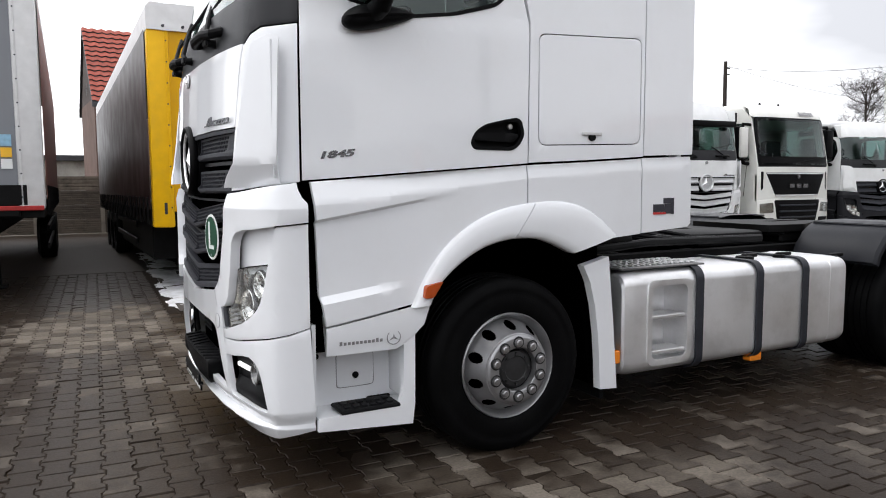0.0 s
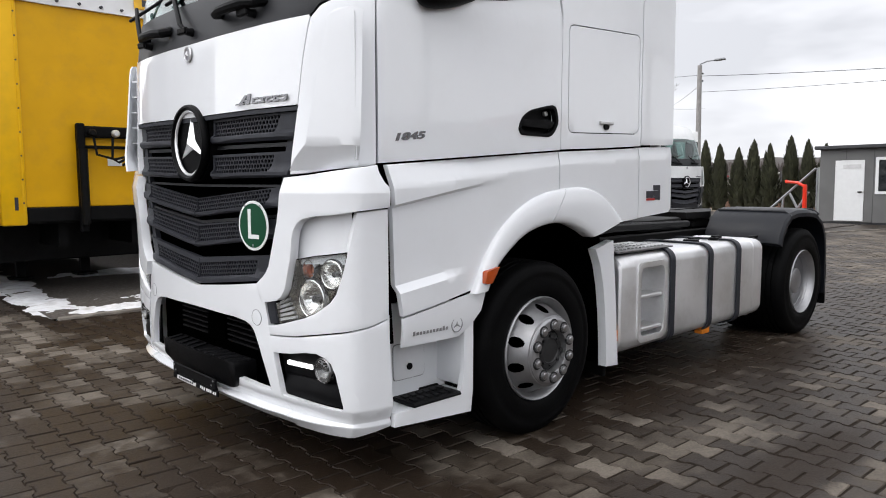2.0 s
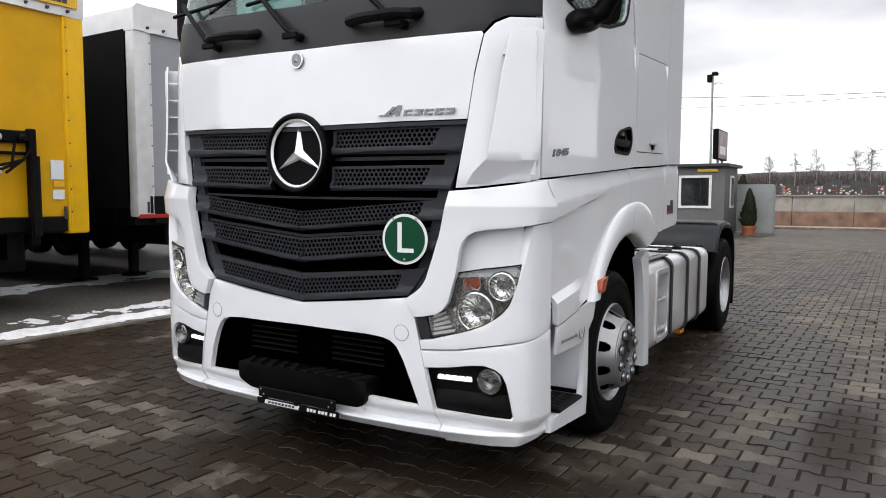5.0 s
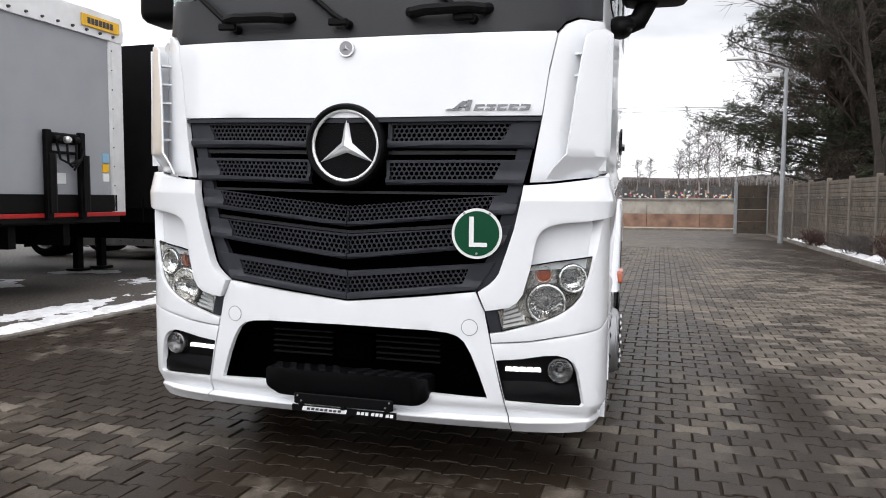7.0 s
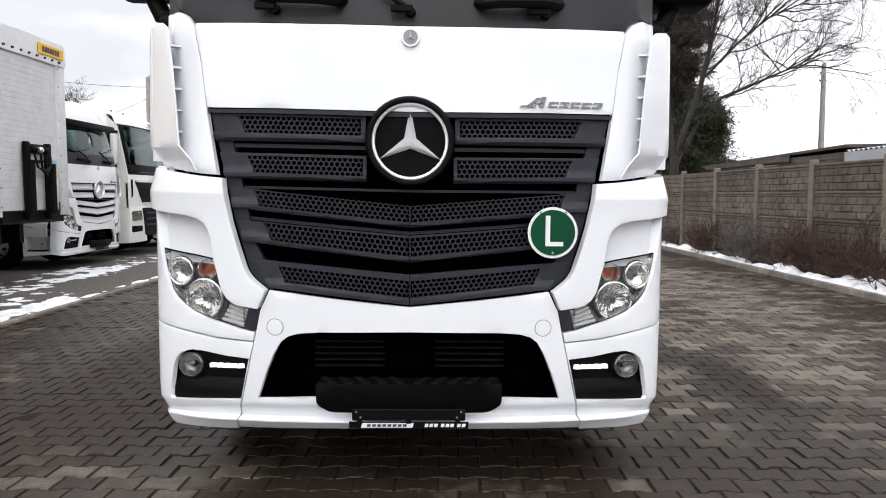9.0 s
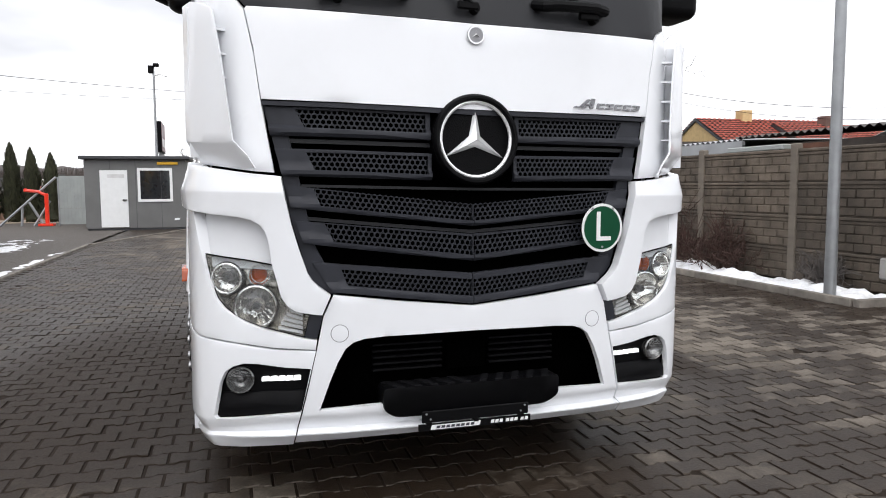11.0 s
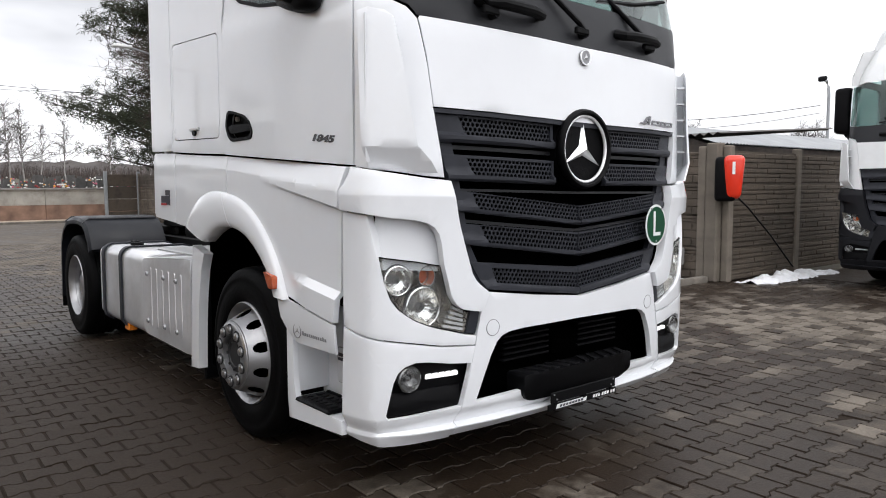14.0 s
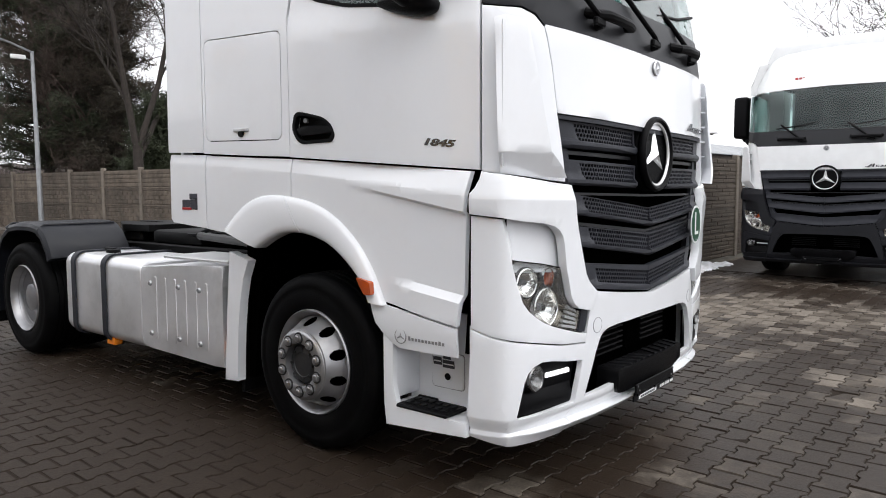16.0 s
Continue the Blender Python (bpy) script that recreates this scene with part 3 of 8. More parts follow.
def tractor(m, label, fine=True, name="truck", tall=0.0):
    """A two-axle tractor unit. Front at x = 0, facing -x; its middle is y = 0."""
    T = thing(name, label, "truck", m)
    D = (0.045, 0.05) if fine else (0.12, 0.14)
    bv = 0.005 if fine else 0.0
    W = WHITE if fine else WHITE_FAR

    def sk(nm, pts, fn, mt, holes=(), thick=0.014, parent=None, lab="", bev=None, d=None, lines=()):
        dd = d or D
        return part(nm, skin(pts, fn, holes, thick, dd[0], dd[1], bv if bev is None else bev, lines), mt, parent or T, lab)

    def both(half):
        """A closed outline across the middle from its half, top to bottom."""
        return [(u, z) for u, z in half] + [(-u, z) for u, z in reversed(half) if u > 1e-4]

    L, U = LOW, UPP
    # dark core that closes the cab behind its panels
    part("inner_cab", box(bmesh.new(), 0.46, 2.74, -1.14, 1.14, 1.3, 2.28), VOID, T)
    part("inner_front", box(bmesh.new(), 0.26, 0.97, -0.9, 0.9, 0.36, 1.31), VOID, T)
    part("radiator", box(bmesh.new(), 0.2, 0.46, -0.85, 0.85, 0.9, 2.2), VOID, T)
    # bonnet
    sk("bonnet", both([(U.y(0.0001), 2.195), (U.y(0.498), 2.196), (U.y(0.85), 2.2), (U.y(1.0), 2.203), (U.y(1.008), 2.19), (U.y(0.974), 2.026), (U.y(0.947), 1.812), (U.y(0.22), 1.808), (U.y(0.0001), 1.808)]), on(U, 0.0), W, lab="white painted bonnet flap")
    bp = pose(U.at(0)[0] + 0.016, 0, 2.141)
    badge = part("round_badge", moved(cyl(bmesh.new(), (0.0, 0, 0), (-0.01, 0, 0), 0.04, 0.038, 28), bp), GREYTXT, T, "small round chrome badge")
    part("badge_star", moved(star(bmesh.new(), 0.03, 0.017, 0.006), pose(-0.006, 0, 0) @ bp), CHROME, badge)
    part("badge_rim", moved(torus(bmesh.new(), 0.037, 0.005, 28, 6), pose(-0.008, 0, 0) @ bp), CHROME, badge)
    ang = math.degrees(math.atan2(U.at(U.y(0.88))[0] - U.at(U.y(0.5))[0], 0.38))
    mw = pose(U.at(U.y(0.5))[0] + 0.002, -0.5, 1.836, 0, 0, ang) @ Matrix.Diagonal((1, -0.93, 0.85, 1))
    word = [(0.0, 0.075, 0.0, 0.008, 1.4), (0.03, 0.055, 0.006, 0.05, 1.15), (0.1, 0.124, 0.0, 0.056, 0.25), (0.06, 0.11, 0.016, 0.024, 0.5)]
    for k in range(5):
        u = 0.145 + 0.057 * k
        word += [(u, u + 0.048, 0.0, 0.009, 0.3), (u, u + 0.048, 0.022, 0.031, 0.3), (u + (0.0, 0.022, 0.0, 0.002, 0.03)[k], u + (0.014, 0.036, 0.014, 0.016, 0.05)[k], 0.008, 0.024, 0.3)]
    bars(T, "name_bar", word, DARKCHROME, mw, 0.006)
    # grille: dark backing, then the bars
    gb = [(U.y(0.0001), 1.812), (U.y(0.95), 1.812), (U.y(0.862), 1.48), (U.y(0.868), 1.45), (U.y(0.83), 1.28), (U.y(0.76), 1.05), (U.y(0.69), 0.98), (U.y(0.0001), 0.9)]
    sk("grille_backing", both(gb), on(L, -0.085), VOID, bev=0)
    sk("grille_rim", both([(U.y(0.0001), 1.806), (U.y(0.949), 1.806), (U.y(0.945), 1.788), (U.y(0.0001), 1.784)]), on(U, -0.006), GREYPL, bev=0)
    rows = [
        ("y", 0.205, 0.938, 0.916, 1.785, 1.787, 1.662, 1.66, (0.225, 0.81, 1.772, 1.776, 1.694, 1.698, 0.04)),
        ("y", 0.2, 0.9, 0.868, 1.603, 1.606, 1.482, 1.488, (0.215, 0.765, 1.59, 1.592, 1.508, 1.516, 0.035)),
        ("v", 0.0, 0.856, 0.832, 1.372, 1.447, 1.275, 1.352, (0.0, 0.735, 1.372, 1.432, 1.3, 1.36, 0.03)),
        ("v", 0.0, 0.815, 0.782, 1.237, 1.296, 1.112, 1.2, (0.0, 0.69, 1.226, 1.284, 1.14, 1.205, 0.04)),
        ("v", 0.0, 0.745, 0.66, 1.054, 1.118, 0.912, 0.988, (0.0, 0.618, 1.024, 1.085, 0.945, 1.012, 0.03)),
    ]
    for kind, ya, yb, yc, zt0, zt1, zb0, zb1, h in rows:
        for s in (-1, 1):
            line = on(L, -0.026, lambda u, z, a=zb0, b=zb1, w=L.y(yb): 0.018 * smooth(0.05, 0.03, z - (a + (b - a) * u / w)) - 0.012 * smooth(0.006, -0.002, z - (a + (b - a) * u / w)))
            o = [(L.y(ya + 0.002), zt0), (L.y(yb), zt1), (L.y(yc), zb1), (L.y(ya + 0.002), zb0)]
            a, b, ht0, ht1, hb0, hb1, sl = h
            ho = [(L.y(a + 0.004), ht0), (L.y(b), ht1), (L.y(b - sl), hb1), (L.y(a + 0.004), hb0)]
            if s < 0:
                o, ho = [(-u, z) for u, z in o][::-1], [(-u, z) for u, z in ho][::-1]
            bar = sk("grille_bar", o, line, GREYPL, [ho] if fine else [], 0.03, bev=0.003 if fine else 0, d=(0.06, 0.015) if fine else (0.12, 0.03))
            if fine:
                hc = honeycomb((L.y(a) , L.y(b) + 0.012, ht0 + 0.004, ht1 + 0.004, hb0 - 0.004, hb1 - 0.004, sl), lambda u, z, d, s=s, g=on(L, -0.03): g(s * u, z, d))
                part("perforated_mesh", hc, GREYPL, bar, recalc=False)
    # frame along the slanting sides of the grille
    for s in (-1, 1):
        side_pts = [("y", 0.948, 1.79), ("y", 0.868, 1.487), ("y", 0.866, 1.44), ("y", 0.828, 1.28), ("y", 0.762, 1.06), ("y", 0.72, 1.012), ("y", 0.66, 0.975), ("y", 0.6, 0.985), ("y", 0.66, 1.05), ("y", 0.74, 1.2), ("y", 0.79, 1.44), ("y", 0.8, 1.487), ("y", 0.87, 1.79)]
        sk("grille_frame", pol(L, side_pts, s)[::-1], on(L, -0.04), GREYPL, thick=0.03, bev=0)
    # slats in the gaps of the grille
    for z0, z1, y1 in ((1.632, 1.65, 0.9), (1.44, 1.452, 0.8), (1.30, 1.315, 0.8), (1.09, 1.103, 0.72)):
        v = 0 if z0 > 1.4 else 0.06
        bm = skin(both([(L.y(0.0001), z1 - v), (L.y(y1), z1), (L.y(y1), z0), (L.y(0.0001), z0 - v)]), on(L, -0.05), (), 0.02, D[0], 0)
        part("grille_slat", bm, BAND, T)
    # round emblem
    E0 = pose(0.024, 0, 1.672)
    em = part("emblem", moved(torus(bmesh.new(), 0.19, 0.0165, 56, 10, 1.5), E0), BLACKPL, T, "large round emblem with chrome star and black surround")
    part("emblem_back", moved(cyl(bmesh.new(), (0.06, 0, 0), (0.018, 0, 0), 0.19, n=48), E0), EMBLEMB, em)
    part("emblem_drum", moved(cyl(bmesh.new(), (0.1, 0, 0), (0.024, 0, 0), 0.209, 0.203, 56), E0), BLACKPL, em)
    part("chrome_ring", moved(torus(bmesh.new(), 0.17, 0.009, 56, 8), pose(0.022, 0, 1.672)), CHROME, em)
    part("chrome_star", moved(star(bmesh.new(), 0.166, 0.034, 0.032), pose(0.041, 0, 1.672)), CHROME, em)
    if fine:
        c = pose(0.024, -0.664, 1.258, 0, 0, 6)
        plate = part("round_sign", moved(cyl(bmesh.new(), (0.004, 0, 0), (0, 0, 0), 0.119, n=48), c), SIGNW, T, "round green sign with white letter and rim")
        part("green_disc", moved(cyl(bmesh.new(), (0.0, 0, 0), (-0.002, 0, 0), 0.106, n=48), c), GREEN, plate)
        tx = bpy.data.curves.new("letter", "FONT")
        tx.body, tx.size, tx.extrude, tx.align_x, tx.align_y, tx.offset = "L", 0.205, 0.001, "CENTER", "CENTER", 0.001
        tob = new("letter", tx)
        tx.materials.append(SIGNW)
        tob.parent, tob.matrix_basis = plate, c @ pose(-0.0035, 0.0, 0.0) @ Matrix(((0, 0, -1, 0), (-1, 0, 0, 0), (0, 1, 0, 0), (0, 0, 0, 1)))
        for a, b in ((0, -0.094), (-0.06, 0.094), (0.06, 0.094)):
            part("screw", moved(cyl(bmesh.new(), (-0.002, a, b), (-0.005, a, b), 0.006, n=8), c), STEEL, plate)
    # bumper middle with the intake
    half = [(L.y(0.0001), 0.903), (L.y(0.346), 0.938), (L.y(0.655), 0.976), (L.y(0.700), 0.882), (L.y(0.727), 0.749), (L.y(0.776), 0.527), (L.y(0.806), 0.4), (L.y(0.829), 0.3), (L.y(0.45), 0.305), (L.y(0.0001), 0.31)]
    hole = [(L.y(0.0001), 0.787), (L.y(0.426), 0.783), (L.y(0.52), 0.776), (L.y(0.57), 0.762), (L.y(0.605), 0.735), (L.y(0.641), 0.672), (L.y(0.675), 0.589), (L.y(0.72), 0.458), (L.y(0.45), 0.468), (L.y(0.0001), 0.468)]
    sk("bumper_middle", both(half), on(L, 0.0, lip_bump), W, [both(hole)], 0.03, lines=LIP_LINES)
    for s in (-1, 1):
        x, y, nx, ny = L.at(s * L.y(0.63))
        bm = lathe(bmesh.new(), [(0.0395, -0.004), (0.0395, -0.0006), (0.0372, -0.0006), (0.0368, 0.0012), (0.034, 0.0016), (0.0, 0.0016)], 32, pose(x + float(np.interp(0.8, LEAN_Z, LEAN_X)), y, 0.806, 0, 0, math.degrees(math.atan2(-nx, ny))))
        cap = part("tow_cap", bm, W, T)
        if fine:
            part("cap_seam", moved(torus(bmesh.new(), 0.0388, 0.0016, 36, 5), pose(x + float(np.interp(0.8, LEAN_Z, LEAN_X)), y, 0.806, 0, 0, math.degrees(math.atan2(-nx, ny)) - 90)), GREYTXT, cap)
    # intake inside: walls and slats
    # wall and middle block hold the intake's shade in their colour
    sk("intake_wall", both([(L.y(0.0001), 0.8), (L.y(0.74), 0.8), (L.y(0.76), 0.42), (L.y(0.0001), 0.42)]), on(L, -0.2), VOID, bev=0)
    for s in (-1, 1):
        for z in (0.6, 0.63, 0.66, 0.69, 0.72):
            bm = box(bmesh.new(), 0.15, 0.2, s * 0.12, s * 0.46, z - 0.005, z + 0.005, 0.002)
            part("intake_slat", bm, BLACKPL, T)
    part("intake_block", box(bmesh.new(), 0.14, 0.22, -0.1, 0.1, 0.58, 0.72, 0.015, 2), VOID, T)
    # black front step and plate carrier
    stp = part("front_step", moved(skin(soften([(-0.38, 0.40), (0.38, 0.40), (0.435, 0.44), (0.44, 0.546), (-0.44, 0.546), (-0.435, 0.44)], 0.025), lambda u, z, d: (0.0 + d + 0.1 * u * u + 0.03 * smooth(0.46, 0.4, z), u, z), (), 0.13, 0.1, 0.1, 0.006), pose(0, 0, 0)), BLACKPL, T, "black plastic front step")
    for i in range(10):
        y = -0.36 + 0.08 * i
        if abs(y) < 0.02:
            continue
        bm = bmesh.new()
        sg = 1 if y > 0 else -1
        pts = [(0.015, y - 0.018), (0.015, y + 0.018), (0.12, y + 0.018 + sg * 0.05), (0.12, y - 0.018 + sg * 0.05)]
        lo, hi = [bm.verts.new((a, b, 0.544)) for a, b in pts], [bm.verts.new((a, b, 0.553)) for a, b in pts]
        bm.faces.new(hi)
        for q in range(4):
            bm.faces.new((lo[q], lo[(q + 1) % 4], hi[(q + 1) % 4], hi[q]))
        part("step_rib", bm, DARKPL, stp)
    pc = part("plate_carrier", box(bmesh.new(), -0.006, 0.006, -0.265, 0.265, 0.375, 0.43, 0.004), BLACKPL, T, "black number plate carrier")
    for y, z in ((-0.245, 0.418), (0.245, 0.418), (-0.225, 0.392), (0.225, 0.392)):
        part("screw", cyl(bmesh.new(), (-0.006, y, z), (-0.009, y, z), 0.005, n=8), GREYTXT, pc)
    strip = part("name_strip", box(bmesh.new(), 0.0, 0.01, -0.28, 0.28, 0.336, 0.368, 0.002), BLACKPL, pc)
    if fine:
        bars(strip, "white_field", [(-0.22, 0.02, -0.011, 0.011, 0.3)], SIGNW, pose(-0.001, 0, 0.352) @ Matrix.Diagonal((1, -1, 1, 1)), 0.001)
        bars(strip, "text_bar", [(-0.195 + 0.024 * i, -0.178 + 0.024 * i, -0.006, 0.006, 0.2) for i in range(8)], STICK, pose(-0.0025, 0, 0.352) @ Matrix.Diagonal((1, -1, 1, 1)), 0.001)
        bars(strip, "number_bar", [(0.075 + 0.022 * i + 0.01 * (i // 3), 0.091 + 0.022 * i + 0.01 * (i // 3), -0.008, 0.008, 0.2) for i in range(8)], SIGNW, pose(-0.001, 0, 0.352) @ Matrix.Diagonal((1, -1, 1, 1)), 0.001)
        for y in (-0.23, 0, 0.23):
            part("clip", box(bmesh.new(), -0.006, 0.022, y - 0.012, y + 0.012, 0.36, 0.378, 0.002), BLACKPL, pc)
    # band under the windscreen, windscreen, roof
    sk("cowl_band", both([(U.y(0.0001), 2.43), (U.y(0.95), 2.44), (U.x(0.385), 2.47), (U.x(0.385), 2.29), (U.y(1.17), 2.285), (U.y(1.10), 2.275), (U.y(1.045), 2.25), (U.y(1.01), 2.205), (U.y(0.498), 2.201), (U.y(0.0001), 2.2)]), on(U, -0.006), BAND, lab="charcoal plastic cowl under the windscreen")
    ws = sk("windscreen", both([(U.y(0.0001), 3.12), (U.y(1.0), 3.1), (U.x(0.36), 3.06), (U.x(0.37), 2.475), (U.y(0.95), 2.445), (U.y(0.0001), 2.435)]), on(U, -0.012), GLASS, (), 0.006, bev=0)
    ws.visible_shadow = False
    hi = tall
    shell = on(U, 0.0)

    def roof_skin(u, z, depth):
        x, y, z = shell(u, z, depth)
        return (x, y * (1 - (0.2 * ramp(3.2, 3.95, z) if tall else 0.0)), z)
    sk("roof_front", both([(U.y(0.0001), 3.6 + hi), (U.y(1.0), 3.5 + hi * 0.85), (U.x(0.5), 3.4 + hi * 0.25), (U.x(0.385), 3.075), (U.y(1.0), 3.11), (U.y(0.0001), 3.13)]), roof_skin, W)
    if fine:
        part("sun_visor", skin(both([(U.y(0.0001), 3.16), (U.y(0.95), 3.13), (U.y(0.95), 3.02), (U.y(0.0001), 3.05)]), on(U, 0.1), (), 0.01, 0.1, 0.1), BLACKPL, T)
    bm = box(bmesh.new(), 0.7, 2.8, -1.2, 1.2, 3.36, 3.62 + hi, 0.12, 4)
    for v in bm.verts:
        v.co.y *= 1 - (0.2 * ramp(3.36, 3.95, v.co.z) if tall else 0.0)
    part("roof", bm, W, T)
    part("rear_wall", box(bmesh.new(), 2.74, 2.79, -1.2, 1.2, 1.32, 3.5, 0.01), W, T)
    part("dashboard", box(bmesh.new(), 0.3, 0.75, -1.1, 1.1, 2.28, 2.46, 0.05, 2), BLACKPL, T)
    lining = part("cab_lining", box(bmesh.new(), 2.69, 2.735, -1.15, 1.15, 1.4, 3.34, 0.01), LINING, T, "dark grey cloth lining of the cab")
    part("headliner", box(bmesh.new(), 0.85, 2.68, -1.12, 1.12, 3.3, 3.34, 0.01), LINING, lining)
    for y in (-0.62, 0.62):
        seat = part("driver_seat", box(bmesh.new(), 1.15, 1.65, y - 0.27, y + 0.27, 1.75, 1.95, 0.06, 2), LINING, T, "dark cloth driver's cab seat")
        part("backrest", box(bmesh.new(), 1.58, 1.76, y - 0.26, y + 0.26, 1.9, 2.62, 0.06, 2), LINING, seat)
        part("headrest", box(bmesh.new(), 1.64, 1.76, y - 0.14, y + 0.14, 2.64, 2.86, 0.04, 2), LINING, seat)
    part("steering_wheel", moved(torus(bmesh.new(), 0.22, 0.017, 28, 6), pose(0.9, -0.62, 2.45, 0, 40, 0)), BLACKPL, T)
    # wipers and grab handles on the band
    for y in (-0.62, 0.0, 0.62) if fine else (-0.6, 0.3):
        x0 = U.at(math.copysign(U.y(abs(y)), y) if y else 0)[0] + 0.03
        bm = cyl(bmesh.new(), (x0 + 0.01, y, 2.26), (x0 - 0.03, y, 2.26), 0.024, 0.018, 12)
        tube(bm, [(x0 - 0.025, y, 2.26), (x0 - 0.03, y + 0.06, 2.3), (x0 + 0.03, y + 0.25, 2.45), (x0 + 0.075, y + 0.36, 2.54)], 0.014, 8)
        box(bm, x0 - 0.04, x0 - 0.015, y - 0.01, y + 0.09, 2.25, 2.285, 0.006, 1, None)
        tube(bm, [(x0 + 0.05, y + 0.42, 2.475), (x0 + 0.07, y + 0.05, 2.52), (x0 + 0.12, y - 0.3, 2.6)], 0.011, 6)
        part("wiper", bm, BLACKPL, T, "black windscreen wiper arm and blade")
    for s in (-1, 1):
        y = s * 0.5
        bm = bmesh.new()
        f = on(U, 0.0)
        pts = [f(s * U.y(a), z, -o) for a, z, o in ((0.31, 2.31, -0.01), (0.335, 2.295, 0.04), (0.4, 2.3, 0.058), (0.5, 2.302, 0.062), (0.6, 2.305, 0.058), (0.665, 2.3, 0.04), (0.69, 2.315, -0.01))]
        tube(bm, pts, 0.026, 10)
        part("grab_handle", bm, BLACKPL, T, "black moulded grab handle")
    # the two flanks
    for s in (-1, 1):
        def ps(curve, pts):
            return pol(curve, pts, s)

        def fl(pts):
            return pts if s < 0 else pts[::-1]
        # corner panel and its air vane
        sk("corner_panel", ps(U, yz((1.013, 2.19), (0.9745, 2.0), (0.9495, 1.8), (0.9, 1.5), (0.99, 1.505), (1.1, 1.52)) + [("x", 0.3, 1.53), ("x", 0.383, 1.543), ("x", 0.383, 2.28)] + yz((1.17, 2.275), (1.105, 2.265), (1.055, 2.24))), on(U, 0.0), W, thick=0.03)
        def vane(u, z, depth, a=U.y(1.05), b=U.x(0.302)):
            t = min(max((abs(u) - a) / (b - a), -0.6), 1.0)
            xa, ya, na, ma = U.at(s * a)
            xb, yb, nb, mb = U.at(s * b)
            foot = 1 - 0.8 * ramp(1.628, 1.52, z)
            fa, fb = 0.072 * foot - depth, 0.1 * foot - depth
            d = 0.009 * math.sin(math.pi * min(max(t, 0), 1)) * foot
            x = (xa + na * fa) * (1 - t) + (xb + nb * fb) * t + na * d
            y = (ya + ma * fa) * (1 - t) + (yb + mb * fb) * t + (ma + mb) * 0.5 * d
            return (x + float(np.interp(z, LEAN_Z, LEAN_X)) * (1 - smooth(0.25, 0.42, x)), y, z)
        sk("air_vane", ps(U, yz((1.09, 2.18), (1.068, 2.0), (1.048, 1.8), (1.028, 1.63), (0.93, 1.515)) + [("x", 0.2, 1.522), ("x", 0.302, 1.53), ("x", 0.302, 2.2)] + yz((1.15, 2.215), (1.11, 2.205))), vane, W, thick=0.01, lab="white air guide vane on the cab corner", lines=((0.0, 1.625, 1.0, 0.0),))
        xw, yw, nw, mw_ = U.at(s * U.x(0.285))
        part("vane_web", skin([(0.0, 1.56), (0.09, 1.56), (0.09, 2.19), (0.0, 2.19)][::-s], lambda f, z, d: (xw + nw * f + d, yw + mw_ * f, z), (), 0.008, 0, 0), W, T)
        for z in (1.7, 1.8, 1.9, 2.0, 2.1):
            bm = skin(ps(U, yz((1.085, z + 0.005), (1.13, z + 0.005), (1.13, z - 0.004), (1.085, z - 0.004))), on(U, 0.055), (), 0.06, 0.05, 0)
            part("vane_rib", bm, W, T)
        # headlamp surround: upper band with inner column, recess, outer fin
        sk("headlamp_band", ps(L, yz((0.872, 1.485), (1.0, 1.495), (1.161, 1.515)) + [("x", 0.33, 1.535), ("x", 0.352, 1.54), ("x", 0.358, 1.505), ("x", 0.375, 1.468), ("x", 0.4, 1.44), ("x", 0.4, 1.352), ("x", 0.25, 1.338)] + yz((1.156, 1.322), (1.05, 1.312), (0.995, 1.3), (0.962, 1.281), (0.938, 1.25), (0.926, 1.21), (0.912, 1.11), (0.893, 1.041), (0.876, 0.974), (0.85, 0.935), (0.818, 0.912), (0.76, 0.9), (0.705, 0.893), (0.668, 0.978), (0.72, 1.016), (0.745, 1.04), (0.765, 1.071), (0.8, 1.177), (0.832, 1.283), (0.865, 1.447))), on(L, 0.0, band_bump), W, thick=0.05, lines=tuple((0.0, z, 1.0, 0.0) for z in (1.48, 1.42, 1.415, 1.409)))
        sk("lamp_recess", ps(L, yz((0.9, 1.33), (1.16, 1.345)) + [("x", 0.24, 1.345), ("x", 0.25, 1.1)] + yz((1.0, 1.09), (0.88, 1.08))), on(L, -0.045), W, bev=0)
        sk("headlamp_fin", ps(L, [("x", 0.402, 0.848), ("x", 0.402, 1.343), ("x", 0.252, 1.33)] + yz((1.203, 1.16), (1.18, 1.05), (1.15, 0.965), (1.12, 0.925), (1.075, 0.892), (1.035, 0.868), (0.976, 0.843), (0.9, 0.82), (0.783, 0.787), (0.728, 0.779), (0.736, 0.737), (0.92, 0.752), (1.099, 0.784)) + [("x", 0.3, 0.82)]), on(L, 0.004), W, thick=0.05)
        edge = yz((0.912, 1.105), (1.03, 1.127), (1.2, 1.15), (1.175, 1.05), (1.145, 0.967), (1.115, 0.93), (1.075, 0.897), (1.035, 0.873), (0.976, 0.849), (0.9, 0.826), (0.785, 0.795), (0.763, 0.89), (0.82, 0.905), (0.853, 0.93), (0.88, 0.974), (0.897, 1.041))
        lens_line = ps(L, edge)
        ring = np.array([(abs(u), z) for u, z in lens_line])
        def bowl(u, z, ring=ring):
            a, b = ring, np.roll(ring, -1, 0)
            t = np.clip(((np.array((u, z)) - a) * (b - a)).sum(1) / ((b - a) ** 2).sum(1), 0, 1)
            d = float(np.min(np.hypot(*((a + (b - a) * t[:, None]) - np.array((u, z))).T)))
            return 0.083 * (1 - smooth(0.0, 0.014, d))
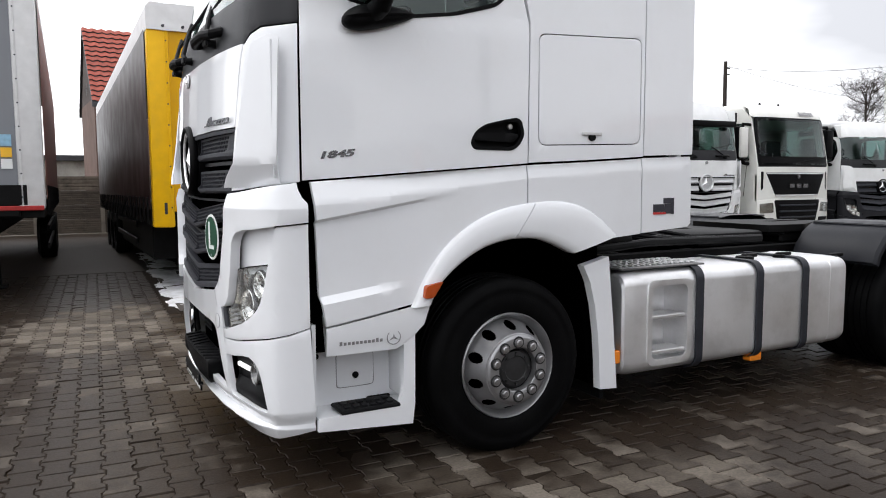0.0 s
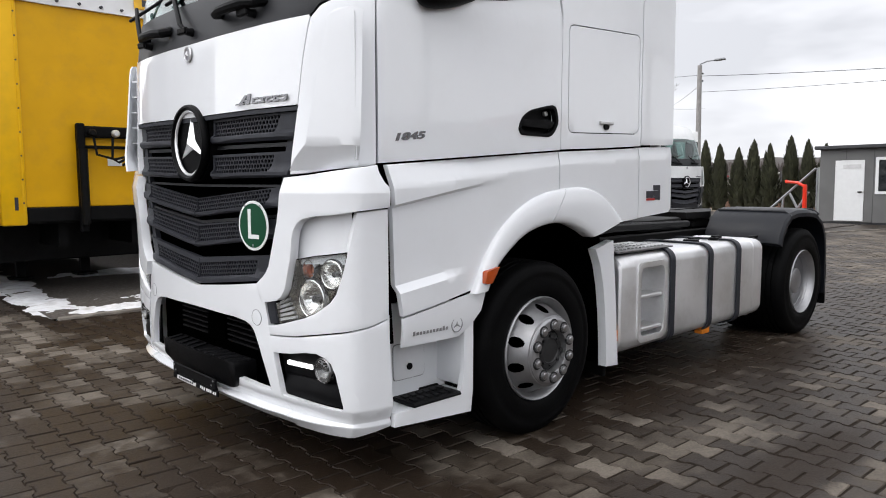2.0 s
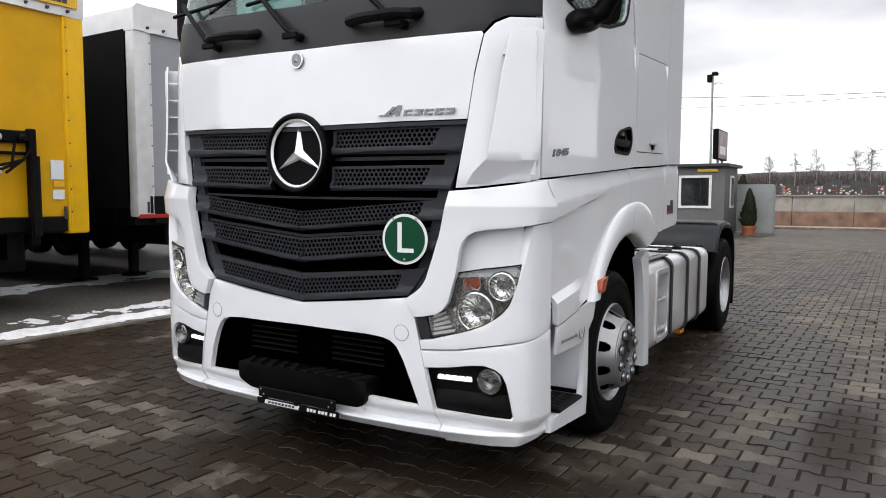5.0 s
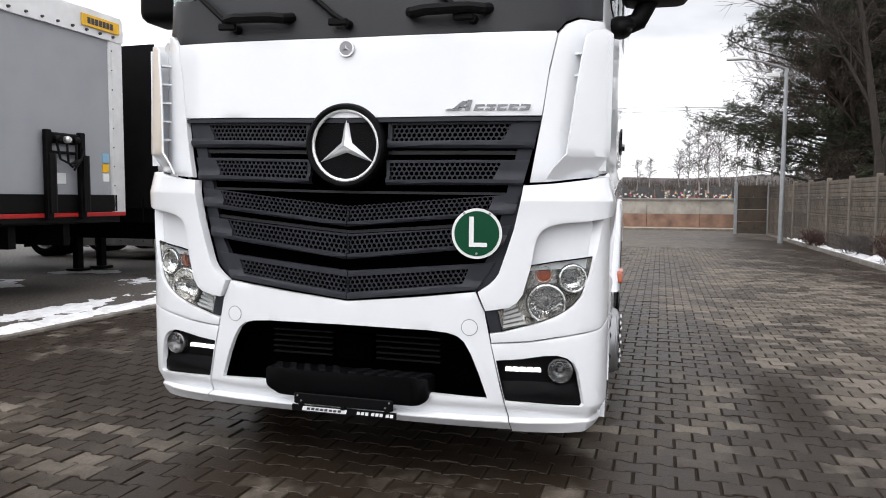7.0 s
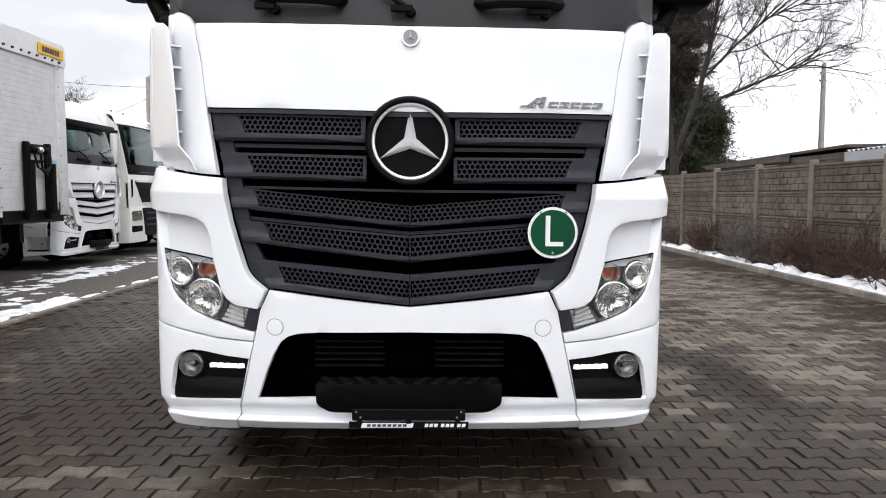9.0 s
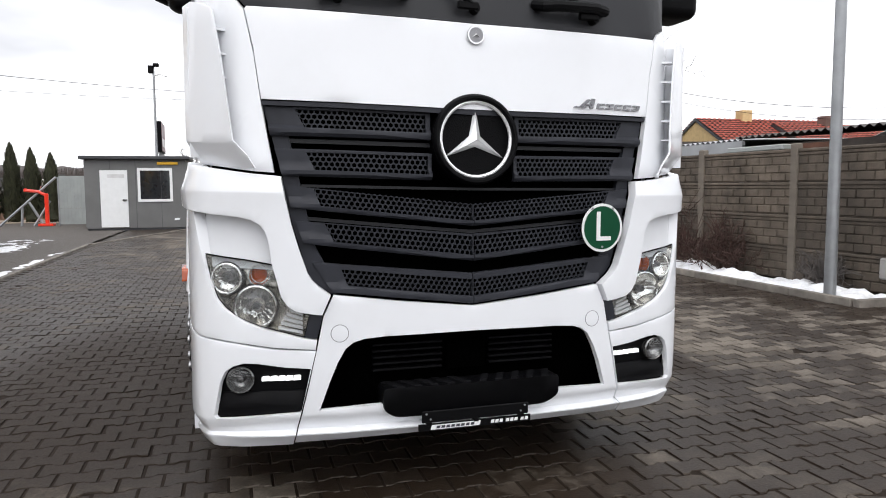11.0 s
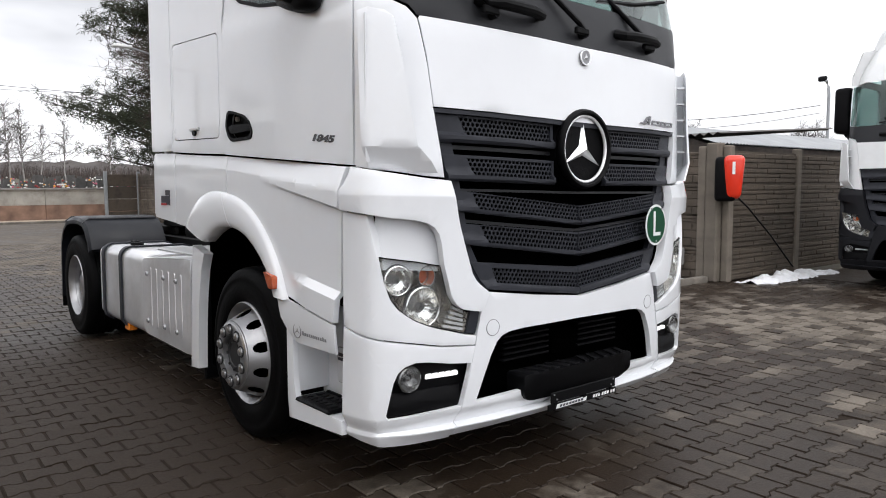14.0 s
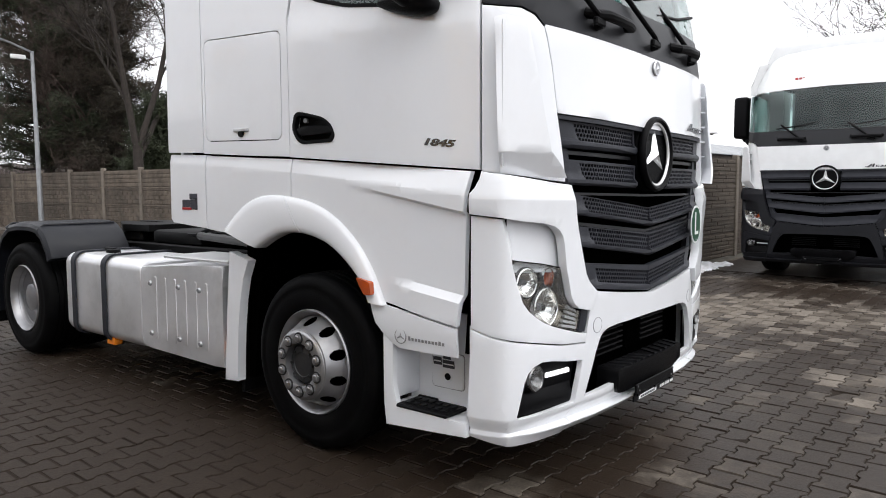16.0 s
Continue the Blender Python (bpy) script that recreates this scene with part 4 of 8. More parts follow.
        lamp = sk("headlamp", lens_line, on(L, -0.1, bowl), LAMPGREY, bev=0, d=(0.015, 0.02) if fine else None, lab="clear headlamp with round reflectors and amber bulb")
        cov = sk("lens", lens_line, on(L, -0.01), LENS, (), 0.004, lamp, bev=0)
        cov.visible_shadow = False
        seal = sk("lamp_seal", ps(L, [(k, a + (a - 0.98) * 0.03, z + (z - 0.97) * 0.035) for k, a, z in edge]), on(L, -0.016), BLACKPL, [lens_line], 0.01, lamp, bev=0)
        for yy, zz, rr, dp in ((0.992, 0.927, 0.083, 0.075), (1.118, 1.048, 0.058, 0.06)):
            x, y, nx, ny = L.at(s * L.y(yy))
            yaw = math.degrees(math.atan2(-nx, ny))
            mm = pose(x - nx * 0.034, y - ny * 0.034, zz, 0, 0, 90 + (yaw - 90) * 0.6)
            prof = [(rr + 0.012, -0.02), (rr + 0.01, 0.004), (rr + 0.004, 0.008), (rr, 0.004)] + [(rr * (1 - (k / 9) ** 2 * 0.78), -dp * (k / 9)) for k in range(1, 10)]
            rb = lathe(bmesh.new(), prof, 90)
            for v in rb.verts:
                rad, ang = math.hypot(v.co.x, v.co.z), math.atan2(v.co.z, v.co.x)
                if rad < rr - 0.001:
                    k = 1 - 0.03 * (1 - abs(math.sin(9 * ang)))
                    v.co.x, v.co.z = v.co.x * k, v.co.z * k
            bowl_ = part("reflector", moved(rb, mm), REFLECT, lamp)
            part("bezel", lathe(bmesh.new(), [(rr + 0.016, -0.02), (rr + 0.014, 0.0), (rr + 0.0105, 0.0055)], 40, mm), DARKCHROME, bowl_)
            part("bulb_cap", lathe(bmesh.new(), [(rr * 0.22, -dp), (rr * 0.24, -dp * 0.35), (rr * 0.18, -dp * 0.2), (0, -dp * 0.18)], 20, mm), DARKCHROME, bowl_)
        x, y, nx, ny = L.at(s * L.y(0.985))
        am = pose(x - nx * 0.1, y - ny * 0.1, 1.062, 0, 0, 90 + (math.degrees(math.atan2(-nx, ny)) - 90) * 0.3)
        part("amber_bulb", lathe(bmesh.new(), [(0.036, -0.01), (0.034, 0.012), (0.02, 0.024), (0, 0.026)], 18, am), AMBER, lamp)
        part("bulb_tube", lathe(bmesh.new(), [(0.037, -0.02), (0.043, 0.07), (0.046, 0.07), (0.046, -0.02)], 22, am), REFLECT, lamp)
        for i in range(5):
            a = 0.79 + 0.0
            z = 0.812 + 0.02 * i
            bm = skin(ps(L, yz((a, z + 0.007), (0.895 - 0.012 * i, z + 0.03), (0.895 - 0.012 * i, z + 0.018), (a, z - 0.006))), on(L, -0.018), (), 0.02, 0.05, 0)
            part("lamp_rib", bm, CHROME, lamp)
        sk("lamp_end_cap", ps(L, yz((0.703, 0.888), (0.757, 0.898), (0.78, 0.795), (0.728, 0.785))), on(L, -0.006), GREYPL, parent=lamp)
        # lower corner of the bumper with the fog lamp
        fog = yz((0.757, 0.652), (0.878, 0.664), (0.98, 0.681), (1.04, 0.684), (1.09, 0.67), (1.12, 0.645), (1.14, 0.6), (1.168, 0.445), (1.158, 0.432), (0.806, 0.45), (0.799, 0.46))
        sk("bumper_corner", ps(L, yz((0.735, 0.73), (0.92, 0.744), (1.099, 0.776)) + [("x", 0.3, 0.811), ("x", 0.402, 0.84), ("x", 0.425, 0.33)] + yz((1.24, 0.31), (1.2, 0.296), (1.057, 0.29), (0.836, 0.292), (0.812, 0.4), (0.783, 0.527))), on(L, 0.004, lip_bump), W, [ps(L, fog)], 0.03, lines=LIP_LINES)
        fb = sk("fog_box", ps(L, yz((0.74, 0.69), (1.1, 0.7), (1.19, 0.6), (1.2, 0.42), (0.78, 0.42))), on(L, -0.06), BLACKPL, bev=0)
        sk("fog_blade", ps(L, yz((0.785, 0.545), (1.155, 0.545), (1.165, 0.44), (0.803, 0.455))), on(L, -0.02, lambda u, z: -0.03 * smooth(0.5, 0.55, z)), BLACKPL, parent=fb)
        x, y, nx, ny = L.at(s * L.y(1.062))
        yaw = math.degrees(math.atan2(-nx, ny))
        fm = pose(x - nx * 0.02, y - ny * 0.02, 0.606, 0, 0, 90 + (yaw - 90) * 0.35)
        fl_ = part("fog_lamp", lathe(bmesh.new(), [(0.06, -0.03), (0.06, 0.002), (0.054, 0.008), (0.05, 0.0), (0.042, -0.02), (0.026, -0.036), (0.012, -0.042), (0.012, -0.02), (0, -0.018)], 32, fm), FOGGLASS, fb)
        part("fog_lens", lathe(bmesh.new(), [(0.052, 0.004), (0.035, 0.013), (0, 0.016)], 28, fm), LENS, fl_).visible_shadow = False
        for k in range(5):
            a = 0.802 + 0.035 * k
            sk("running_light", ps(L, yz((a, 0.594), (a, 0.609), (a + 0.005, 0.614), (a + 0.027, 0.613), (a + 0.032, 0.608), (a + 0.032, 0.592))), on(L, -0.042), DRL if fine else DRLOFF, parent=fb, bev=0, lab="lit white running light")
        # door with window, handle and name bars
        dz = lambda x: 1.549 + 0.073 * (x - 0.39)
        win = [(0.62, 2.42), (0.9, 2.36), (1.18, 2.4), (1.42, 2.47), (1.47, 2.52), (1.5, 2.62), (1.5, 3.02), (1.42, 3.1), (0.8, 3.1), (0.56, 3.0), (0.5, 2.7)]
        cv = lambda pts: [(s * U.x(a), b) for a, b in (pts if s > 0 else pts[::-1])]
        hnd = [(1.275, 1.745), (1.295, 1.715), (1.51, 1.712), (1.55, 1.735), (1.585, 1.79), (1.565, 1.86), (1.54, 1.872), (1.5, 1.868), (1.36, 1.838), (1.3, 1.8)]
        door_bump = lambda u, z: 0.012 * smooth(2.4, 2.3, z + 0.08 * (1.0 - (u - 1.45)))
        door = sk("door", cv([(0.394, dz(0.394)), (0.8, dz(0.8)), (1.2, dz(1.2)), (1.612, dz(1.612)), (1.615, 2.0), (1.622, 2.39), (1.57, 2.6), (1.57, 3.2), (0.78, 3.2), (0.46, 3.05), (0.394, 2.7)]), on(U, -0.01, door_bump), W, [cv(soften(win, 0.04)), cv(soften(hnd, 0.03))], 0.04, lab="white painted cab door")
        pane = sk("window_pane", cv(soften([(a, b) for a, b in win], 0.04)), on(U, -0.025), GLASS, (), 0.005, door, bev=0)
        pane.visible_shadow = False
        sk("window_seal", cv(soften([(0.585, 2.415), (0.9, 2.342), (1.19, 2.383), (1.43, 2.452), (1.49, 2.51), (1.52, 2.61), (1.52, 3.03), (1.43, 3.12), (0.79, 3.12), (0.535, 3.01), (0.475, 2.7)], 0.04)), on(U, -0.006), BLACKPL, [cv(soften(win, 0.04))], 0.01, door, bev=0)
        h = sk("door_handle", cv(soften([(a, b) for a, b in hnd], 0.03)), on(U, -0.045), BLACKPL, (), 0.01, door, bev=0)
        sk("handle_rim", cv(soften([(1.43 + (a - 1.43) * 1.06, 1.79 + (b - 1.79) * 1.1) for a, b in hnd], 0.03)), on(U, 0.006), BLACKPL, [cv(soften([(1.43 + (a - 1.43) * 0.93, 1.79 + (b - 1.79) * 0.88) for a, b in hnd], 0.03))], 0.03, h, bev=0.003 if fine else 0)
        sk("pull_bar", cv(soften([(1.29, 1.755), (1.53, 1.75), (1.56, 1.79), (1.5, 1.8), (1.3, 1.79)], 0.015)), on(U, 0.004), BLACKPL, (), 0.025, h)
        part("key_lock", lathe(bmesh.new(), [(0.014, -0.02), (0.014, 0.0), (0, 0.002)], 12, pose(1.525, s * 1.245, 1.835, 0, 0, 0 if s > 0 else 180)), ALU2, h)
        ya, yb = abs(U.at(U.x(0.468))[1]), abs(U.at(U.x(0.70))[1])
        tilt = math.degrees(math.atan2(yb - ya, 0.232))
        if fine:
            tx = bpy.data.curves.new("number", "FONT")
            tx.body, tx.size, tx.extrude, tx.shear, tx.offset, tx.space_character = "1845", 0.044, 0.003, 0.25, 0.0022, 1.0
            tx.materials.append(DARKCHROME)
            tob = new("number", tx)
            tob.parent = door
            base = flank(s, 0.432, ya + 0.0035, 1.652, -tilt) @ pose(0, 0, 0, 5.5) if s < 0 else flank(s, 0.667, yb + 0.0035, 1.694, tilt) @ pose(0, 0, 0, -5.5)
            tob.matrix_basis = base @ Matrix(((0, 0, -1, 0), (1, 0, 0, 0), (0, 1, 0, 0), (0, 0, 0, 1))) @ Matrix.Diagonal((2.0, 1, 1, 1))
        # panels behind the door
        hx = [(1.682, 1.735), (2.385, 1.735 + 0.02), (2.385, 2.372), (1.682, 2.34)]
        sk("side_panel", cv([(1.624, 1.642), (2.0, 1.66), (2.408, 1.684), (2.408, 3.36), (1.58, 3.36), (1.58, 2.62), (1.632, 2.39), (1.626, 2.0)]), on(U, -0.004), W, [cv(soften(hx, 0.05, 4))], 0.02)
        gp = 0.006
        hat = sk("locker_flap", cv(soften([(1.682 + gp, 1.735 + gp), (2.385 - gp, 1.755 + gp), (2.385 - gp, 2.372 - gp), (1.682 + gp, 2.34 - gp)], 0.046, 4)), on(U, -0.004), W, (), 0.02, lab="white locker flap with rounded corners")
        part("groove", skin(cv([(1.66, 1.71), (2.4, 1.73), (2.4, 2.39), (1.66, 2.36)]), on(U, -0.022), (), 0.003, 0.3, 0.3), BLACKPL, hat)
        part("latch", box(bmesh.new(), 1.97, 2.1, s * 1.27, s * 1.289, 1.8, 1.818, 0.003), ALU2, hat)
        part("latch_key", cyl(bmesh.new(), (2.035, s * 1.27, 1.79), (2.035, s * 1.287, 1.79), 0.022, n=12), BLACKPL, hat)
        sk("rear_side_panel", cv([(2.416, 1.69), (2.795, 1.702), (2.775, 3.36), (2.416, 3.36)]), on(U, -0.004), W, thick=0.03)
        sk("rear_lower_panel", fl([(2.416, 1.225), (2.78, 1.252), (2.805, 1.275), (2.798, 1.69), (2.416, 1.676)]), on_side(s, 1.268, side_bump), W, thick=0.03, lines=SIDE_LINES)
        if fine:
            bars(T, "info_sticker", [(0, 0.088, 0.016, 0.062, 0.0), (0.09, 0.142, 0.004, 0.064, 0), (0.143, 0.165, 0.0, 0.075, 0), (0.08, 0.165, 0.066, 0.1, 0)], STICK, flank(s, 2.5 if s < 0 else 2.67, 1.27, 1.335), 0.001)
            bars(T, "red_stripe", [(0, 0.1, 0, 0.014, 0.0)], STICKR, flank(s, 2.5 if s < 0 else 2.67, 1.271, 1.335), 0.002)
        # lower side panels with the wheel arch
        mid = [(1.625, 1.228)] + [p for p in ARCH_IN if p[0] > 1.63] + [(1.93, 1.128), (2.2, 1.205), (2.408, 1.222), (2.408, 1.672), (2.0, 1.648), (1.625, 1.629)]
        dd = (0.035, 0.04) if fine else D
        sk("rear_arch_panel", fl(mid), on_side(s, 1.268, side_bump), W, thick=0.03, d=dd, lines=SIDE_LINES)
        for fw_ in (True, False):
            part("wheel_arch_flare", arch_flare(s, fw_), W, T, "white flared wheel arch", sharp=50)
        fr = [(0.482, 0.845), (0.975, 0.92), (1.025, 0.925)] + [p for p in ARCH_IN if p[0] < 1.6] + [(1.617, 1.229), (1.617, 1.628), (1.2, 1.598), (0.8, 1.569), (0.43, 1.542), (0.445, 1.32), (0.455, 1.0)]
        sk("step_side_panel", fl(fr), on_side(s, 1.268, side_bump), W, thick=0.03, d=dd, lines=SIDE_LINES)
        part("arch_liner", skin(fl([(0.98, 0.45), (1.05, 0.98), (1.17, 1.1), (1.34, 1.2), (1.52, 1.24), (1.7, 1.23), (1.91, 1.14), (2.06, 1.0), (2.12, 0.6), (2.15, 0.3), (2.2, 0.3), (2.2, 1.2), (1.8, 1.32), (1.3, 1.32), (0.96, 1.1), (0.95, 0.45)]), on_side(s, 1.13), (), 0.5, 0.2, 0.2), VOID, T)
        sk("logo_panel", fl([(0.484, 0.695), (0.846, 0.693), (0.9, 0.72), (0.955, 0.765), (1.0, 0.81), (1.032, 0.905), (0.98, 0.91), (0.482, 0.833)]), on_side(s, 1.268, lambda x, z: -0.012 * smooth(0.8, 0.69, z)), W, lab="white skirt panel with grey lettering and ring mark")
        rm = flank(s, 0.83, 1.264, 0.757)
        if fine:
            part("ring_mark", moved(torus(bmesh.new(), 0.036, 0.0028, 28, 5), rm), GREYTXT, T)
            part("star_mark", moved(star(bmesh.new(), 0.034, 0.003, 0.006), rm), GREYTXT, T)
            bars(T, "lettering_bar", [((-0.285 if s < 0 else -0.28) + 0.021 * i, (-0.271 if s < 0 else -0.266) + 0.021 * i, -0.008, 0.014 if i in (0, 9) else 0.007, 0.0) for i in range(11)], GREYTXT, flank(s, 0.83 if s < 0 else 0.5, 1.262, 0.75), 0.002)
        # entry step
        st = part("entry_step", skin(fl([(0.434, 0.325), (0.935, 0.29), (0.948, 0.4), (0.95, 0.6), (0.95, 0.8), (0.89, 0.8), (0.885, 0.5), (0.86, 0.4), (0.56, 0.39), (0.436, 0.39)]), on_side(s, 1.258), (), 0.03, D[0], D[1], bv), W, T, "white moulded entry step housing")
        bm = bmesh.new()
        box(bm, 0.43, 0.95, s * 1.02, s * 1.045, 0.37, 0.86)
        box(bm, 0.44, 0.94, s * 1.03, s * 1.235, 0.37, 0.388)
        box(bm, 0.89, 0.95, s * 1.03, s * 1.235, 0.42, 0.85, 0.02, 2)
        box(bm, 0.42, 0.44, s * 1.03, s * 1.22, 0.42, 0.85)
        part("step_well", bm, W, st)
        bm = box(bmesh.new(), 0.55, 0.87, s * 1.085, s * 1.262, 0.388, 0.41, 0.008, 1)
        part("step_tread", bm, BLACKPL, st, "black ribbed step tread")
        for i in range(6):
            for j in range(2):
                part("tread_rib", box(bmesh.new(), 0.58 + 0.046 * i, 0.61 + 0.046 * i, s * (1.12 + 0.065 * j), s * (1.16 + 0.065 * j), 0.408, 0.417, 0.003), DARKPL, st)
        part("tread_strip", box(bmesh.new(), 0.76, 0.89, s * 1.047, s * 1.07, 0.388, 0.406, 0.006), BLACKPL, st)
        if fine and s > 0:
            bars(st, "info_sticker", [(0.0, 0.055, 0.0, 0.04, -0.1), (0.06, 0.135, -0.01, 0.03, -0.1), (0.065, 0.115, 0.035, 0.065, -0.1)], STICK, flank(s, 0.79, 1.054, 0.585), 0.001)
            bars(st, "sticker_line", [(0.005, 0.05, 0.016, 0.022, -0.1), (0.065, 0.13, 0.006, 0.012, -0.1)], SIGNW, flank(s, 0.79, 1.055, 0.585), 0.001)
        flp = part("service_flap", skin(fl(soften([(0.6, 0.47), (0.8, 0.47), (0.8, 0.65), (0.6, 0.65)], 0.02)), on_side(s, 1.052), (), 0.008, 0.1, 0.1, bv), W, st)
        part("flap_seam", skin(fl(soften([(0.596, 0.466), (0.804, 0.466), (0.804, 0.654), (0.596, 0.654)], 0.022)), on_side(s, 1.047), (), 0.004, 0.1, 0.1), GREYTXT, st)
        part("flap_lock", cyl(bmesh.new(), (0.7, s * 1.05, 0.53), (0.7, s * 1.056, 0.53), 0.018, n=14), BLACKPL, flp)
        for a, b in ((0.49, 0.65), (0.47, 0.6)):
            part("plug", cyl(bmesh.new(), (a, s * 1.044, b), (a, s * 1.051, b), 0.016, n=12), BLACKPL, st)
        # near-black sheet behind the gap, standing in for its shade
        sk("door_gap", fl([(0.385, 0.7), (0.5, 0.7), (0.48, 1.0), (0.46, 1.55), (0.385, 1.55)]), on_side(s, 1.175), VOID, bev=0)
        mk = part("side_marker", skin(fl(soften([(0.978, 0.948), (1.03, 0.948), (1.085, 1.03), (0.99, 1.012)], 0.012)), on_side(s, 1.318), (), 0.05, 0.05, 0.05, 0.004), AMBER, T, "amber side turn signal lens")
        # mirror
        mi = part("mirror", box(bmesh.new(), 0.62, 0.9, s * (1.3 if tall else 1.27), s * (1.54 if tall else 1.62), 2.38 if tall else 2.45, 3.1, 0.06, 3), BLACKPL, T, "black exterior mirror housing")
        bm = bmesh.new()
        bmesh.ops.create_uvsphere(bm, u_segments=28, v_segments=16, radius=1.0)
        for v in bm.verts:
            c = v.co.copy()
            w = (0.75 - 0.35 * c.x) * (1.0 if c.z > 0 else 0.75)
            v.co = (0.77 + 0.19 * c.x, s * (1.275 + 0.1 * c.y * w), 2.325 + 0.085 * c.z * w + 0.03 * c.x)
        tube(bm, [(0.72, s * 1.28, 2.33), (0.74, s * 1.36, 2.36), (0.76, s * 1.42, 2.48)], 0.05, 12)
        part("mirror_arm", bm, BLACKPL, mi)
        # white strip behind the front wheel
        mo = 0.04 if s > 0 else 0.0
        sk("mud_strip", fl([(a + mo, b) for a, b in ((2.03, 1.045), (2.21, 1.09), (2.25, 0.7), (2.285, 0.275), (2.16, 0.285), (2.152, 0.45), (2.14, 0.62), (2.115, 0.8), (2.08, 0.94))]), on_side(s, 1.225), W, thick=0.06, lab="white mudguard end strip")
        part("mud_flap", box(bmesh.new(), 2.2, 2.23, s * 0.75, s * 1.18, 0.2, 1.05, 0.01), BLACKPL, T)
        wheel(T, 1.53, s * 1.2, s, False, fine)
        wheel(T, 5.45, s * 1.2, s, True, fine)
        # rear mudguard: half barrel, gap for the tyre below
        prof = [(4.77, 0.9), (4.8, 0.98), (4.9, 1.1), (5.02, 1.17), (5.18, 1.195), (5.5, 1.195), (5.7, 1.165), (5.86, 1.08), (5.96, 0.95), (6.0, 0.78), (6.02, 0.3)]
        bm = bmesh.new()
        for k, (pa, pb) in enumerate(zip(prof, prof[1:])):
            ring = []
            for (xa, za) in (pa, pb):
                cx, cz = 5.4, 0.6
                d = Vector((xa - cx, za - cz)).normalized()
                row = []
                for yy, drop in ((0.5, 0.0), (1.14, 0.0), (1.19, 0.012), (1.21, 0.04), (1.21, 0.075), (1.2, 0.075), (0.5, 0.02)):
                    row.append(bm.verts.new((xa - d.x * drop, s * yy, za - d.y * drop)))
                ring.append(row)
            for q in range(6):
                bm.faces.new((ring[0][q], ring[0][q + 1], ring[1][q + 1], ring[1][q]))
        bmesh.ops.remove_doubles(bm, verts=bm.verts, dist=1e-4)
        rf = part("rear_mudguard", bm, FENDER, T, "blue-grey plastic rear mudguard")
        for xa in (5.03, 5.72):
            part("mudguard_seam", tube(bmesh.new(), [(xa, s * 0.52, 1.178), (xa, s * 1.15, 1.176), (xa, s * 1.21, 1.13)], 0.012, 6), FENDER, rf)
        part("rear_flap", box(bmesh.new(), 6.0, 6.02, s * 0.6, s * 1.2, 0.22, 0.62, 0.004), BLACKPL, rf)
        # tank or locker box between the axles
        xs = (2.36, 4.46) if s < 0 else (3.36, 4.52)
        tank(T, s, *xs, recess=s < 0, fine=fine)
        if s > 0:
            cover = part("ribbed_cover", skin([(2.37, 0.33), (3.33, 0.35), (3.33, 0.93), (2.37, 0.99)], on_side(s, 1.2), (), 0.06, 0.1, 0.1, 0.02), ALU, T, "ribbed aluminium side cover")
            part("cover_body", box(bmesh.new(), 2.38, 3.32, 0.55, 1.16, 0.36, 0.93, 0.03, 2), ALU, cover)
            for i in range(6):
                xa = 2.53 + 0.12 * i
                part("rib", skin(soften([(xa, 0.42), (xa + 0.03, 0.42), (xa + 0.03, 0.87), (xa, 0.87)], 0.012), on_side(s, 1.203), (), 0.02, 0.1, 0.1, 0.002), ALU, cover)
            for xa in (2.605, 2.845, 3.19):
                for za in (0.46, 0.82):
                    part("bolt", cyl(bmesh.new(), (xa, s * 1.21, za), (xa, s * 1.222, za), 0.02, 0.014, 12), STEEL, cover)
            part("tread_plate", box(bmesh.new(), 2.36, 3.1, 0.75, 1.16, 1.0, 1.02, 0.006), ALU2, T)
        part("side_reflector", box(bmesh.new(), 2.3, 2.35, s * 1.12, s * 1.18, 0.41, 0.49, 0.006), ORANGE, T)
        xr = 3.49 if s < 0 else 3.8
        part("side_reflector", box(bmesh.new(), xr, xr + 0.11, s * 1.1, s * 1.17, 0.275, 0.335, 0.006), ORANGE, T)
    # frame, coupling and clutter behind the cab
    fr = part("chassis_frame", box(bmesh.new(), 1.0, 6.1, -0.44, -0.36, 0.72, 1.0, 0.01), CHASSIS, T, "black steel chassis frame")
    part("frame_rail", box(bmesh.new(), 1.0, 6.1, 0.36, 0.44, 0.72, 1.0, 0.01), CHASSIS, fr)
    for x in (2.6, 3.3, 4.1, 4.9, 6.05):
        part("cross_member", box(bmesh.new(), x - 0.05, x + 0.05, -0.37, 0.37, 0.78, 0.95, 0.01), CHASSIS, fr)
    # boxes and air tanks added low down to block light from the far side
    part("gearbox", box(bmesh.new(), 1.9, 3.6, -0.33, 0.33, 0.36, 0.8, 0.06, 2), VOID, T)
    for y in (-0.62, 0.62):
        part("air_tank", cyl(bmesh.new(), (2.5, y * 0.8, 0.55), (4.5, y * 0.8, 0.55), 0.14, n=14), CHASSIS, T)
        part("inner_box", box(bmesh.new(), 2.4, 4.5, y - 0.1, y + 0.02, 0.3, 0.9), VOID, T)
    part("rear_axle_housing", box(bmesh.new(), 4.7, 6.0, -0.5, 0.5, 0.36, 0.72, 0.08, 2), VOID, T)
    part("engine_block", box(bmesh.new(), 0.6, 2.7, -0.5, 0.5, 0.5, 1.32, 0.05), VOID, T)
    for x in (1.53, 5.4):
        part("axle", cyl(bmesh.new(), (x, -0.95, 0.5), (x, 0.95, 0.5), 0.08, n=12), CHASSIS, T)
    part("air_bellow", cyl(bmesh.new(), (5.0, -0.55, 0.45), (5.0, -0.55, 0.8), 0.12, n=16), RUBBER, T)
